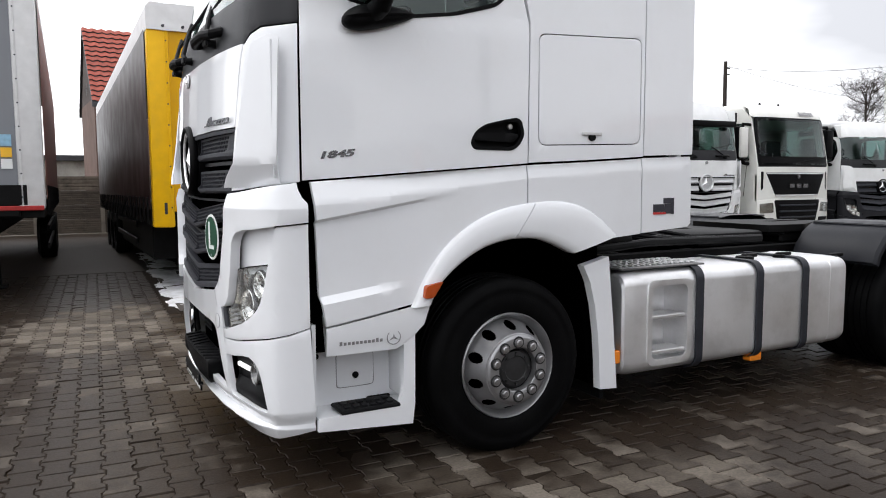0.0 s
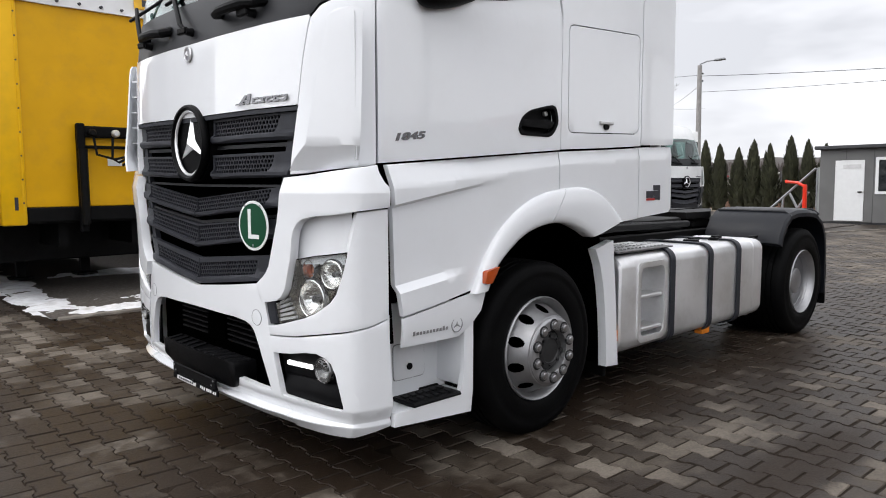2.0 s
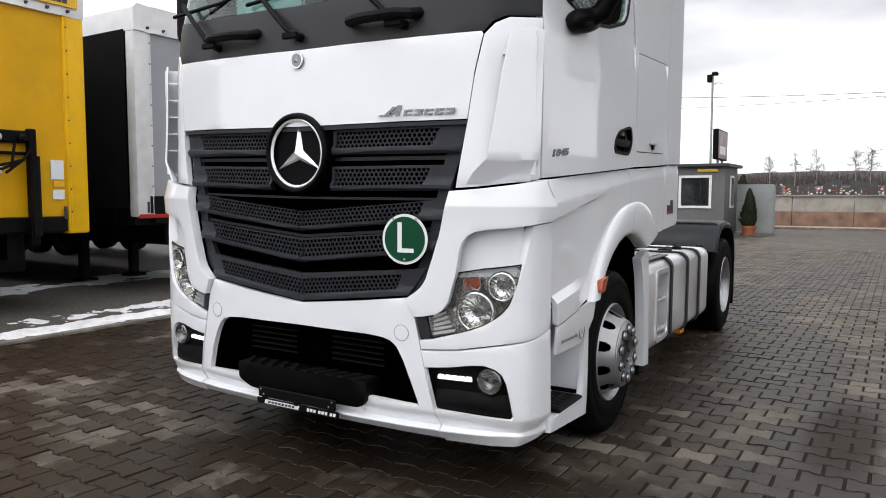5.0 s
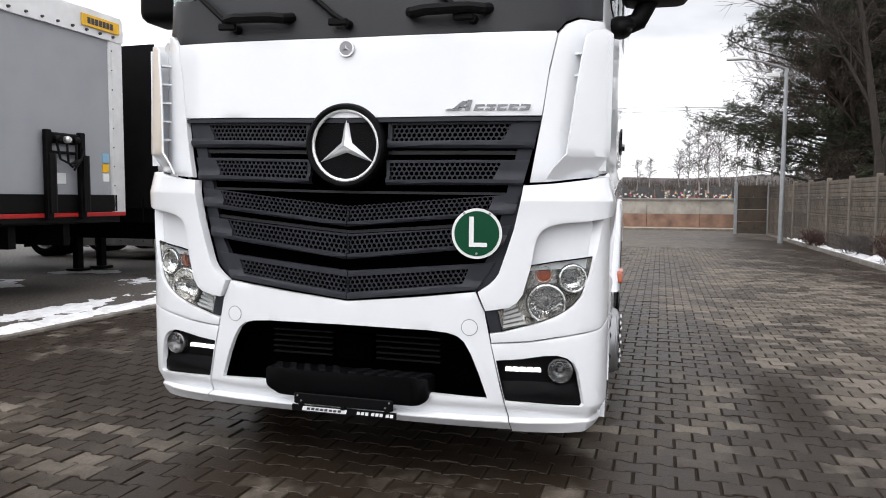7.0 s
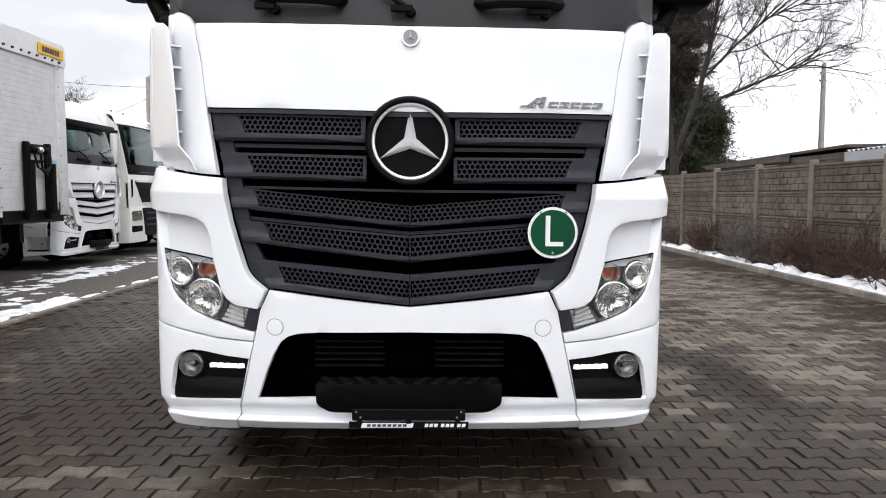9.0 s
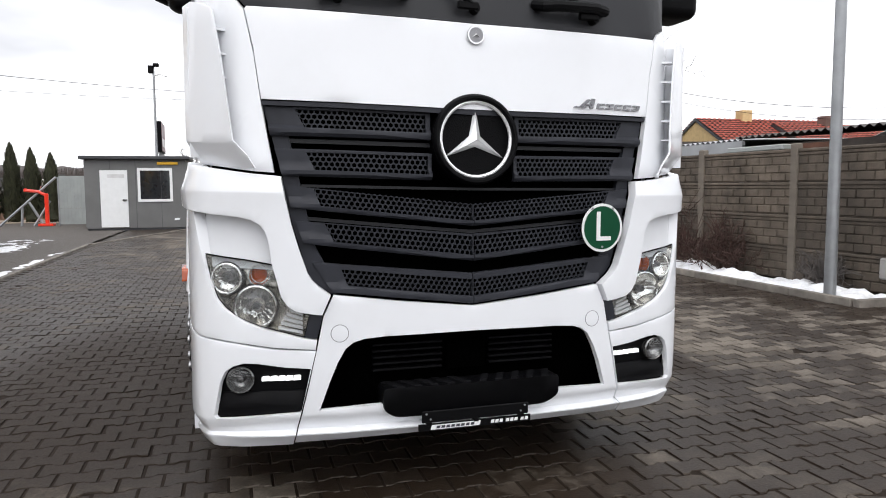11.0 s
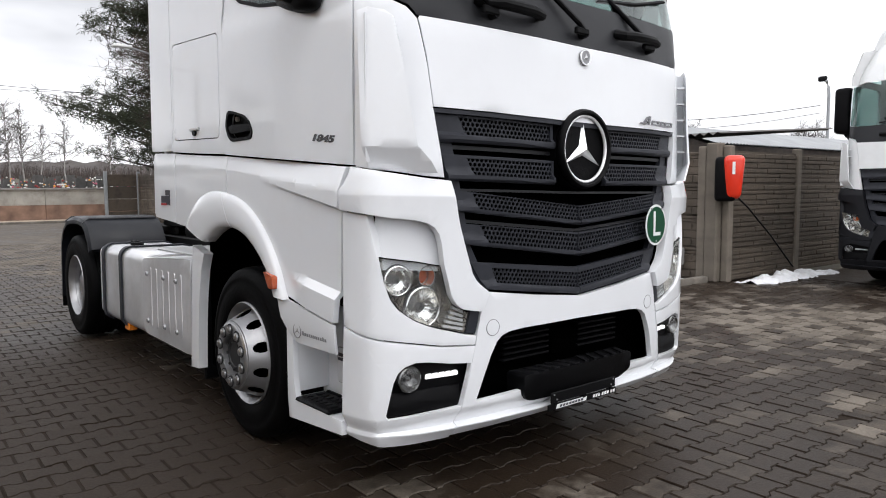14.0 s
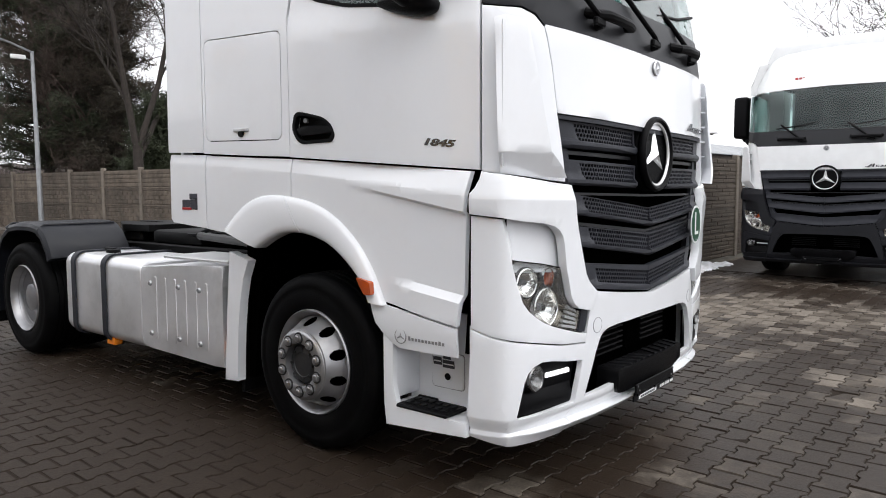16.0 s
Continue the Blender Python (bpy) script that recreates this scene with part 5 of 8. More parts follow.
    fw = part("fifth_wheel", skin([(-0.42, 0.55), (-0.45, 0.1), (-0.3, -0.25), (-0.12, -0.6), (-0.06, -0.55), (-0.05, 0.0), (0.05, 0.0), (0.06, -0.55), (0.12, -0.6), (0.3, -0.25), (0.45, 0.1), (0.42, 0.55)], lambda u, v, d: (5.1 - v, u, 1.16 - d), (), 0.06, 0.1, 0.1, 0.01), CHASSIS, T, "black greasy coupling plate")
    part("coupling_base", box(bmesh.new(), 4.75, 5.45, -0.4, 0.4, 1.0, 1.1, 0.02), CHASSIS, fw)
    bm = bmesh.new()
    box(bm, 2.86, 3.7, -0.34, 0.34, 1.06, 1.09, 0.01)
    walk_plate = part("catwalk", bm, CHASSIS, T, "black ribbed catwalk plate")
    for i in range(9):
        part("plate_rib", box(bmesh.new(), 2.9 + 0.09 * i, 2.94 + 0.09 * i, -0.33, 0.33, 1.088, 1.105, 0.003), CHASSIS, walk_plate)
    part("cab_support", box(bmesh.new(), 2.45, 2.86, -0.7, 0.7, 1.08, 1.17, 0.03, 2), CHASSIS, T)
    if fine:
        rnd = random.Random(4)
        for i in range(9):
            y0, y1 = rnd.uniform(-0.6, 0.6), rnd.uniform(-0.5, 0.5)
            x0 = 2.5 + 0.12 * i
            bm = tube(bmesh.new(), [(x0, y0, 1.12), (x0 + 0.3, y0 * 0.9, 1.16 + 0.05 * rnd.random()), (x0 + 0.7, (y0 + y1) / 2, 1.1), (x0 + 1.3, y1, 1.08)], 0.018, 7)
            part("air_hose", bm, BLACKPL, T)
        part("air_pipe", tube(bmesh.new(), [(2.3, -0.72, 1.06), (3.0, -0.68, 1.1), (4.2, -0.62, 1.08)], 0.03, 10), CHASSIS, T)
        part("air_pipe", tube(bmesh.new(), [(2.2, 0.85, 1.1), (2.5, 0.8, 1.1), (3.4, 0.66, 1.12)], 0.03, 10), HOSEG, T)
        part("damper", tube(bmesh.new(), [(1.5, 0.9, 0.95), (1.75, 0.7, 1.25)], 0.035, 10), CHASSIS, T)
        part("rear_hump", box(bmesh.new(), 3.75, 4.5, -0.42, 0.42, 1.0, 1.12, 0.04, 2), CHASSIS, T)
    lengthen(T, 0.0175 if fine else 0.0)
    return T


def tank(T, s, x0, x1, recess, fine):
    """Aluminium tank of rounded section between the axles."""
    prof = []
    ya, yb, za, zb, r = 0.6, 1.195, 0.315, 0.97, 0.085
    for cy, cz, a0 in ((yb - r, za + r, 270), (yb - r, zb - r, 0), (ya + r, zb - r, 90), (ya + r, za + r, 180)):
        for i in range(7):
            a = radians(a0 + 90 * i / 6)
            prof.append((cy + r * math.cos(a), cz + r * math.sin(a)))
    xr = [x0, x0 + 0.012, x0 + 0.04, x0 + 0.09] + ([2.57, 2.87] if recess else []) + [x1 - 0.09, x1 - 0.04, x1 - 0.012, x1]
    inset = [0.07, 0.03, 0.01, 0.0] + ([0, 0] if recess else []) + [0.0, 0.01, 0.03, 0.07]
    bm = bmesh.new()
    rings = []
    for x, ins in zip(xr, inset):
        cy, cz = (ya + yb) / 2, (za + zb) / 2
        rings.append([bm.verts.new((x, s * (cy + (y - cy) * (1 - ins * 1.2)), cz + (z - cz) * (1 - ins * 1.2))) for y, z in prof])
    n = len(prof)
    for i, (a, b) in enumerate(zip(rings, rings[1:])):
        for k in range(n):
            if recess and xr[i] == 2.57 and k == 6:
                continue
            bm.faces.new((a[k], a[(k + 1) % n], b[(k + 1) % n], b[k]))
    bm.faces.new(rings[0])
    bm.faces.new(rings[-1][::-1])
    t = part("fuel_tank", bm, ALU, T, "brushed aluminium fuel tank with black straps")
    if recess:
        zl, zh = 0.4, 0.885
        bm = bmesh.new()
        box(bm, 2.57, 2.87, s * 0.98, s * 0.99, zl - 0.02, zh + 0.02)
        box(bm, 2.555, 2.572, s * 0.98, s * 1.194, zl - 0.02, zh + 0.02)
        box(bm, 2.868, 2.885, s * 0.98, s * 1.194, zl - 0.02, zh + 0.02)
        box(bm, 2.57, 2.87, s * 0.98, s * 1.194, zl - 0.02, zl)
        box(bm, 2.57, 2.87, s * 0.98, s * 1.194, zh, zh + 0.02)
        part("step_recess", bm, ALU, t)
        part("recess_rim", skin(soften([(2.54, 0.365), (2.9, 0.365), (2.9, 0.915), (2.54, 0.915)], 0.06, 4), on_side(s, 1.205), [soften([(2.575, 0.405), (2.865, 0.405), (2.865, 0.878), (2.575, 0.878)], 0.05, 4)], 0.012, 0.1, 0.1, 0.004), ALU, t)
        for z in (0.435, 0.66):
            part("tank_step", box(bmesh.new(), 2.572, 2.868, s * 1.04, s * 1.19, z, z + 0.025, 0.006), ALU2, t)
        tp = part("tread_plate", box(bmesh.new(), 2.37, 3.06, s * 0.78, s * 1.15, 0.985, 0.997, 0.004), TREAD, T, "slotted aluminium tread plate")
        for i in range(14):
            for j in range(3):
                xa, yy = 2.4 + 0.047 * i, s * (0.84 + 0.11 * j)
                part("tread_ridge", box(bmesh.new(), xa, xa + 0.02, yy - 0.04, yy + 0.04, 0.995, 1.006, 0.003), ALU2, tp)
    straps = (2.97, 3.52, 3.98) if recess else (3.86, 4.34)
    for x in straps:
        bm = bmesh.new()
        rr = []
        for xx in (x - 0.03, x + 0.03):
            for grow in (0.004, 0.016):
                cy, cz = (ya + yb) / 2, (za + zb) / 2
                rr.append([bm.verts.new((xx, s * (cy + (y - cy) * (1 + grow * 3.2)), cz + (z - cz) * (1 + grow * 3.0))) for y, z in prof])
        for a, b in ((0, 1), (1, 3), (3, 2), (2, 0)):
            for k in range(n):
                bm.faces.new((rr[a][k], rr[a][(k + 1) % n], rr[b][(k + 1) % n], rr[b][k]))
        part("strap", bm, GREYPL, t, "black rubber-lined steel strap")
        part("strap_bolt", cyl(bmesh.new(), (x, s * 0.9, 0.26), (x, s * 1.1, 0.3), 0.015, n=8), CHASSIS, t)
    for x, y, z, r in (((3.62, 0.98, 0.965, 0.062), (3.95, 1.0, 0.962, 0.045), (4.4, 1.1, 0.94, 0.04)) if recess else ((4.12, 0.98, 0.965, 0.055),)):
        bm = lathe(bmesh.new(), [(r, -0.03), (r, 0.018), (r * 0.92, 0.03), (r * 0.5, 0.036), (0, 0.036)], 22, pose(x, s * y, z, 90 if s > 0 else 90, 0, 0))
        cap = part("filler_cap", bm, BLACKPL, t, "black filler cap")
        part("cap_lever", box(bmesh.new(), x - 0.02, x + 0.11, s * y - 0.022, s * y + 0.022, z + 0.02, z + 0.046, 0.01, 2), BLACKPL, cap)
    if recess:
        bm = bmesh.new()
        cy, cz = (ya + yb) / 2, (za + zb) / 2
        rr = [[bm.verts.new((x1 - 0.2 + dx, s * (cy + (y - cy) * g), cz + (z - cz) * g)) for y, z in prof] for dx, g in ((-0.008, 1.0), (0.0, 1.012), (0.008, 1.0))]
        for a, b in zip(rr, rr[1:]):
            for k in range(n):
                bm.faces.new((a[k], a[(k + 1) % n], b[(k + 1) % n], b[k]))
        part("weld_seam", bm, ALU, t)
    return t


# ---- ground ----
# ellipses of bare stone; those at x 8.5 and 19 paint sky sheen
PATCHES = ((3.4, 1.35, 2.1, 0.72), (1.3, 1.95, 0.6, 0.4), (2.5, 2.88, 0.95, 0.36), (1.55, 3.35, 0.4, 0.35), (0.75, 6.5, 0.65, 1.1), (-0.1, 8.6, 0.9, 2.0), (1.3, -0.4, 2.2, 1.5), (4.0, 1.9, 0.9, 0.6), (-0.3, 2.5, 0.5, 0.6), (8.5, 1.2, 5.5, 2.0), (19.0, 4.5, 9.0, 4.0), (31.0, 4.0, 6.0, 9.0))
# ellipses of mud; the last paints shade on the lane between the trailers
MUD_SHADE = ((3.0, 6.6, 2.6, 1.0), (2.7, 2.2, 0.8, 0.2), (-1.2, 19.0, 3.5, 8.0))


def paver_mat(name, src):
    """Concrete stones under a film of brown mud, rinsed bare in patches, with painted sheen and lane shade."""
    m = bpy.data.materials.new(name)
    m.use_nodes = True
    n, l = m.node_tree.nodes, m.node_tree.links
    b = n["Principled BSDF"]
    geo = n.new("ShaderNodeNewGeometry")

    def noise_of(scale, detail, rough=0.6):
        t = n.new("ShaderNodeTexNoise")
        t.inputs["Scale"].default_value, t.inputs["Detail"].default_value, t.inputs["Roughness"].default_value = scale, detail, rough
        l.new(geo.outputs["Position"], t.inputs["Vector"])
        return t.outputs["Fac"]

    def ranged(v, a0, a1, b0, b1, smooth_=False):
        r = n.new("ShaderNodeMapRange")
        for k, q in enumerate((a0, a1, b0, b1)):
            r.inputs[k + 1].default_value = q
        if smooth_:
            r.interpolation_type = "SMOOTHSTEP"
        l.new(v, r.inputs[0])
        return r.outputs[0]

    def calc(op, p, q):
        c = n.new("ShaderNodeMath")
        c.operation = op
        for k, v in enumerate((p, q)):
            if isinstance(v, (int, float)):
                c.inputs[k].default_value = v
            else:
                l.new(v, c.inputs[k])
        return c.outputs[0]

    def tone(fac, p, q):
        c = n.new("ShaderNodeMixRGB")
        l.new(fac, c.inputs[0])
        for k, v in ((1, p), (2, q)):
            if isinstance(v, tuple):
                c.inputs[k].default_value = (*v, 1)
            else:
                l.new(v, c.inputs[k])
        return c.outputs[0]

    if src == "island":
        rnd = geo.outputs["Random Per Island"]
    elif src == "object":
        rnd = n.new("ShaderNodeObjectInfo").outputs["Random"]
    else:
        vn = n.new("ShaderNodeTexVoronoi")
        vn.inputs["Scale"].default_value = 5.5
        l.new(geo.outputs["Position"], vn.inputs["Vector"])
        sep = n.new("ShaderNodeSeparateColor")
        l.new(vn.outputs["Color"], sep.inputs[0])
        rnd = sep.outputs[0]
    washed_sheen, soiled_shade = None, None
    for cx, cy, rx, ry in PATCHES + MUD_SHADE:
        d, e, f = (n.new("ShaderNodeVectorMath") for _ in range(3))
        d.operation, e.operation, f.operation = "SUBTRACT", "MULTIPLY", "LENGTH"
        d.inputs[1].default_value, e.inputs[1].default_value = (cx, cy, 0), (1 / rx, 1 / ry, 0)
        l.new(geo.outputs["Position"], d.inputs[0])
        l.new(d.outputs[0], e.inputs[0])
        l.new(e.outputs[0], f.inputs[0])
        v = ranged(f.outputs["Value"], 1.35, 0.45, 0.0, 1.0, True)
        if (cx, cy, rx, ry) in MUD_SHADE:
            soiled_shade = v if soiled_shade is None else calc("MAXIMUM", soiled_shade, v)
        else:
            washed_sheen = v if washed_sheen is None else calc("MAXIMUM", washed_sheen, v)
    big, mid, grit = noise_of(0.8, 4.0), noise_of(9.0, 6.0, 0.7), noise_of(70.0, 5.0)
    v = calc("ADD", calc("MULTIPLY", big, 0.9), calc("MULTIPLY", washed_sheen, 0.26))
    v = calc("SUBTRACT", v, calc("MULTIPLY", soiled_shade, 0.3))
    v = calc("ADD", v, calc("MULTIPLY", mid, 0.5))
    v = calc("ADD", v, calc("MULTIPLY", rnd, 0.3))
    pale_fac = ranged(v, 0.86, 1.26, 0.0, 1.0, True)
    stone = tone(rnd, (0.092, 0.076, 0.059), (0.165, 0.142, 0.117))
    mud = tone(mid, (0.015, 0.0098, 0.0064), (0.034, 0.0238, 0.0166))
    base = tone(pale_fac, mud, stone)
    speck = n.new("ShaderNodeVectorMath")
    speck.operation = "SCALE"
    l.new(base, speck.inputs[0])
    l.new(ranged(grit, 0.3, 0.7, 0.72, 1.28), speck.inputs["Scale"])
    l.new(speck.outputs[0], b.inputs["Base Color"])
    l.new(calc("ADD", ranged(pale_fac, 0.0, 1.0, 0.42, 0.75), calc("MULTIPLY", soiled_shade, 0.25)), b.inputs["Roughness"])
    b.inputs["Specular IOR Level"].default_value = 0.2
    bp = n.new("ShaderNodeBump")
    bp.inputs["Strength"].default_value, bp.inputs["Distance"].default_value = 0.4, 0.006
    l.new(grit, bp.inputs["Height"])
    l.new(bp.outputs[0], b.inputs["Normal"])
    return m


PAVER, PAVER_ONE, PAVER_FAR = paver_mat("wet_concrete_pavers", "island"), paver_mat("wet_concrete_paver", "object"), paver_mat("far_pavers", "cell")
BED = mat("joint_sand", (0.02, 0.0142, 0.01), 0.8, spec=0.1, vary=0.3, scale=4, bump=0.3, bscale=150)
EARTH = mat("winter_earth", (0.07, 0.058, 0.04), 0.9, vary=0.35, scale=0.3, bump=0.6, bscale=3)
GRAVEL = mat("dark_gravel", (0.075, 0.065, 0.057), 0.7, spec=0.2, vary=0.6, scale=24, bump=1.0, bscale=26, dirt=(0.2, 0.19, 0.18), dirt_amt=0.75, dscale=22, rvary=0.2)
SNOW = mat("old_snow", (0.78, 0.79, 0.81), 0.7, vary=0.06, scale=8, bump=0.6, bscale=30, dirt=(0.3, 0.27, 0.245), dirt_amt=0.6, dscale=5)
KERB = mat("kerb_concrete", (0.17, 0.152, 0.13), 0.8, vary=0.3, scale=5, bump=0.4, bscale=90, rand=0.15, dirt=(0.045, 0.037, 0.029), dirt_amt=0.7)
CONC = mat("fence_concrete", (0.074, 0.057, 0.042), 0.85, vary=0.4, scale=3, bump=0.8, bscale=50, rand=0.22, dirt=(0.024, 0.019, 0.014), dirt_amt=0.85, dscale=3.0)
PALEC = mat("lighter_fence_concrete", (0.1, 0.079, 0.06), 0.85, vary=0.45, scale=3, bump=1.0, bscale=40, rand=0.3, dirt=(0.028, 0.022, 0.016), dirt_amt=0.85, dscale=1.6)
POSTC = mat("fence_post_concrete", (0.15, 0.128, 0.104), 0.85, vary=0.2, scale=4, bump=0.4, bscale=80, rand=0.12)


def slab(name, x0, x1, y0, y1, z, material, label, sub=0, amp=0.0):
    bm = bmesh.new()
    if not sub:
        box(bm, x0, x1, y0, y1, z - 0.05, z)
    else:
        nx, ny = max(1, int((x1 - x0) / sub)), max(1, int((y1 - y0) / sub))
        g = [[bm.verts.new((x0 + (x1 - x0) * i / nx, y0 + (y1 - y0) * j / ny, z + amp * noise.noise((i * sub * 0.9, j * sub * 0.9, 3.3)))) for j in range(ny + 1)] for i in range(nx + 1)]
        for i in range(nx):
            for j in range(ny):
                bm.faces.new((g[i][j], g[i + 1][j], g[i + 1][j + 1], g[i][j + 1]))
    return part(name, bm, material, None, label, kind="structure", recalc=not sub)


bm = bmesh.new()
vs = [bm.verts.new(p) for p in ((-2000, -2000, -0.06), (2000, -2000, -0.06), (2000, 2000, -0.06), (-2000, 2000, -0.06))]
bm.faces.new(vs)
part("ground", bm, EARTH, None, "dull winter earth and grass reaching the horizon", kind="structure", recalc=False)
PX0, PX1, PY0, PY1 = -4.6, 20.0, -4.2, 9.3
pave = slab("pavement", PX0, PX1, PY0, PY1, -0.0055, BED, "dark wet interlocking concrete paving of the yard")
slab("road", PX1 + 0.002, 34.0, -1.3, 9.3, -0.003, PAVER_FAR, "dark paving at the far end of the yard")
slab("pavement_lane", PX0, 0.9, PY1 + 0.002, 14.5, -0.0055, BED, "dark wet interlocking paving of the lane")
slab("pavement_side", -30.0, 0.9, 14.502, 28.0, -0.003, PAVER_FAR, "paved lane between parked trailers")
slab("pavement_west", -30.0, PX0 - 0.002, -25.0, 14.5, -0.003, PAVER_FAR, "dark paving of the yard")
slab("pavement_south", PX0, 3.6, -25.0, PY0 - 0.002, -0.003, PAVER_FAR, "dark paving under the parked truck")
slab("gravel", 0.902, 60.0, 9.42, 45.0, 0.0, GRAVEL, "dark wet gravel strip with old snow", 0.5, 0.025)

# ---- kerbs and snow ----
def kerb_line(p0, p1, label, top=0.09):
    p0, p1 = Vector((*p0, 0)), Vector((*p1, 0))
    d = p1 - p0
    k = max(1, round(d.length))
    root = thing("kerb", label, "kerb", kind="structure")
    a = math.degrees(math.atan2(d.y, d.x))
    w = d.length / k
    bm = box(bmesh.new(), 0.004, w - 0.004, -0.05, 0.05, -0.2, top, 0.012, 2)
    first = part("kerb_stone", bm, KERB, root)
    first.matrix_basis = pose(p0.x, p0.y, 0, 0, 0, a)
    for i in range(1, k):
        q = p0 + d * i / k
        ob = new("kerb_stone", first.data)
        ob.parent, ob.matrix_basis = root, pose(q.x, q.y, 0, 0, 0, a)


kerb_line((0.95, 9.37), (18.0, 9.4), "flush concrete kerb along the gravel strip", 0.02)
kerb_line((18.06, 9.34), (25.0, 7.16), "flush concrete kerb before the cabin", 0.03)
kerb_line((25.07, 7.12), (28.4, 7.08), "flush concrete kerb beside the cabin", 0.03)
kerb_line((4.22, -1.45), (29.0, -1.08), "grey concrete kerb before the fence")
kerb_line((4.15, -2.5), (4.15, -1.42), "grey concrete kerb end beside the lamp post")


def snow(label, x0, x1, y0, y1, h, seed, cell=0.09, cover=0.5, ragged=2.2):
    nx, ny = int((x1 - x0) / cell), int((y1 - y0) / cell)
    bm = bmesh.new()
    g = {}
    for i in range(nx + 1):
        for j in range(ny + 1):
            x, y = x0 + (x1 - x0) * i / nx, y0 + (y1 - y0) * j / ny
            edge = min(1, min(x - x0, x1 - x) / min(0.5, (x1 - x0) * 0.3), min(y - y0, y1 - y) / min(0.45, (y1 - y0) * 0.4))
            v = noise.fractal((x * ragged, y * ragged, seed), 0.9, 2.1, 5) * 0.6 + cover - (1 - edge) * 0.75
            g[i, j] = (x, y, v)
    ver = {}
    for i in range(nx):
        for j in range(ny):
            q = [(i, j), (i + 1, j), (i + 1, j + 1), (i, j + 1)]
            if max(g[k][2] for k in q) > -0.45:
                for k in q:
                    if k not in ver:
                        x, y, v = g[k]
                        ver[k] = bm.verts.new((x, y, -0.004 + h * max(v, -0.9) * (0.75 + 0.5 * noise.noise((x * 6, y * 6, seed)))))
                bm.faces.new([ver[k] for k in q])
    if bm.faces:
        return part("snow_patch", bm, SNOW, None, label, category="snow", kind="stuff", sharp=60, recalc=False)


snow("old dirty snow lying along the kerb", 0.95, 7.6, 9.45, 10.0, 0.06, 1.5, 0.04, cover=0.55, ragged=4.0)
snow("thin crusts of old snow on the gravel", 1.2, 8.0, 9.9, 10.8, 0.05, 21.5, 0.045, cover=0.14, ragged=5.0)
snow("thin line of snow on the kerb edge", 6.0, 16.0, 9.42, 9.7, 0.03, 4.5, 0.035, cover=0.5, ragged=4.0)
snow("patchy old snow before the parked row", 6.5, 21.0, 10.5, 12.2, 0.045, 7.5, 0.05, cover=0.1, ragged=5.0)
snow("thin old snow on the gravel", 1.6, 9.0, 12.6, 14.4, 0.04, 9.1, 0.08, cover=0.12, ragged=2.2)
snow("thin slushy snow beside the trailer", 0.8, 1.5, 9.5, 19.0, 0.05, 2.5, 0.045, cover=0.42, ragged=3.0)
for ob in (snow("white snow heaped behind the kerb", 0.05, 5.0, -0.95, -0.06, 0.2, 12.5, 0.05, cover=0.72, ragged=3.2), snow("white snow strip behind the kerb", 4.4, 24.0, -0.66, -0.05, 0.17, 13.5, 0.08, cover=0.72)):
    ob.matrix_basis = pose(4.25, -1.45, 0, 0, 0, 0.86)
snow("small heap of snow at the fence foot", 3.3, 3.84, -5.2, -2.75, 0.12, 17.5, 0.035, cover=0.6, ragged=6.0)


# ---- concrete fence ----
def fence_board():
    bm = box(bmesh.new(), 0.0, 1.93, -0.02, 0.018, 0.0, 0.49)
    for r in range(3):
        z0 = 0.012 + r * 0.125
        x = -0.02 if r % 2 else -0.15
        while x < 1.9:
            a, b = max(x, 0.015), min(x + 0.255, 1.915)
            if b - a > 0.06:
                box(bm, a, b, 0.012, 0.03 + 0.005 * ((int(x * 13) + r) % 3), z0, z0 + 0.112, 0.009)
            x += 0.27
    box(bm, 0.0, 1.93, 0.012, 0.034, 0.388, 0.43, 0.008)
    box(bm, 0.0, 1.93, 0.012, 0.042, 0.438, 0.484, 0.01)
    return bm


def slat_board():
    bm = box(bmesh.new(), 0.0, 1.93, -0.02, 0.018, 0.0, 0.49)
    for r in range(4):
        box(bm, 0.0, 1.93, 0.012, 0.032, 0.01 + r * 0.12, 0.105 + r * 0.12, 0.01)
    return bm


def layered_board():
    """Rough concrete board cast as thin irregular stone courses."""
    rnd = random.Random(6)
    bm = box(bmesh.new(), 0.0, 1.93, -0.02, 0.012, 0.0, 0.49)
    z = 0.006
    while z < 0.47:
        h = min(rnd.uniform(0.06, 0.085), 0.486 - z)
        x = 0.0
        while x < 1.92:
            b = min(x + rnd.uniform(0.3, 0.75), 1.93)
            if 1.93 - b < 0.12:
                b = 1.93
            box(bm, x, b - 0.003, 0.008, 0.024 + rnd.uniform(0, 0.012), z + rnd.uniform(0, 0.006), z + h - rnd.uniform(0.01, 0.016), 0.007)
            x = b
        z += h
    return bm


BOARD_C = part("fence_panel", layered_board(), CONC)
BOARD_A = part("fence_panel", fence_board(), PALEC)
BOARD_B = part("fence_panel", slat_board(), PALEC)
POST = part("fence_post", box(bmesh.new(), -0.07, 0.07, -0.06, 0.06, 0.0, 2.08, 0.015, 1), POSTC)
for o in (BOARD_A, BOARD_B, BOARD_C, POST):
    scene.collection.objects.unlink(o)


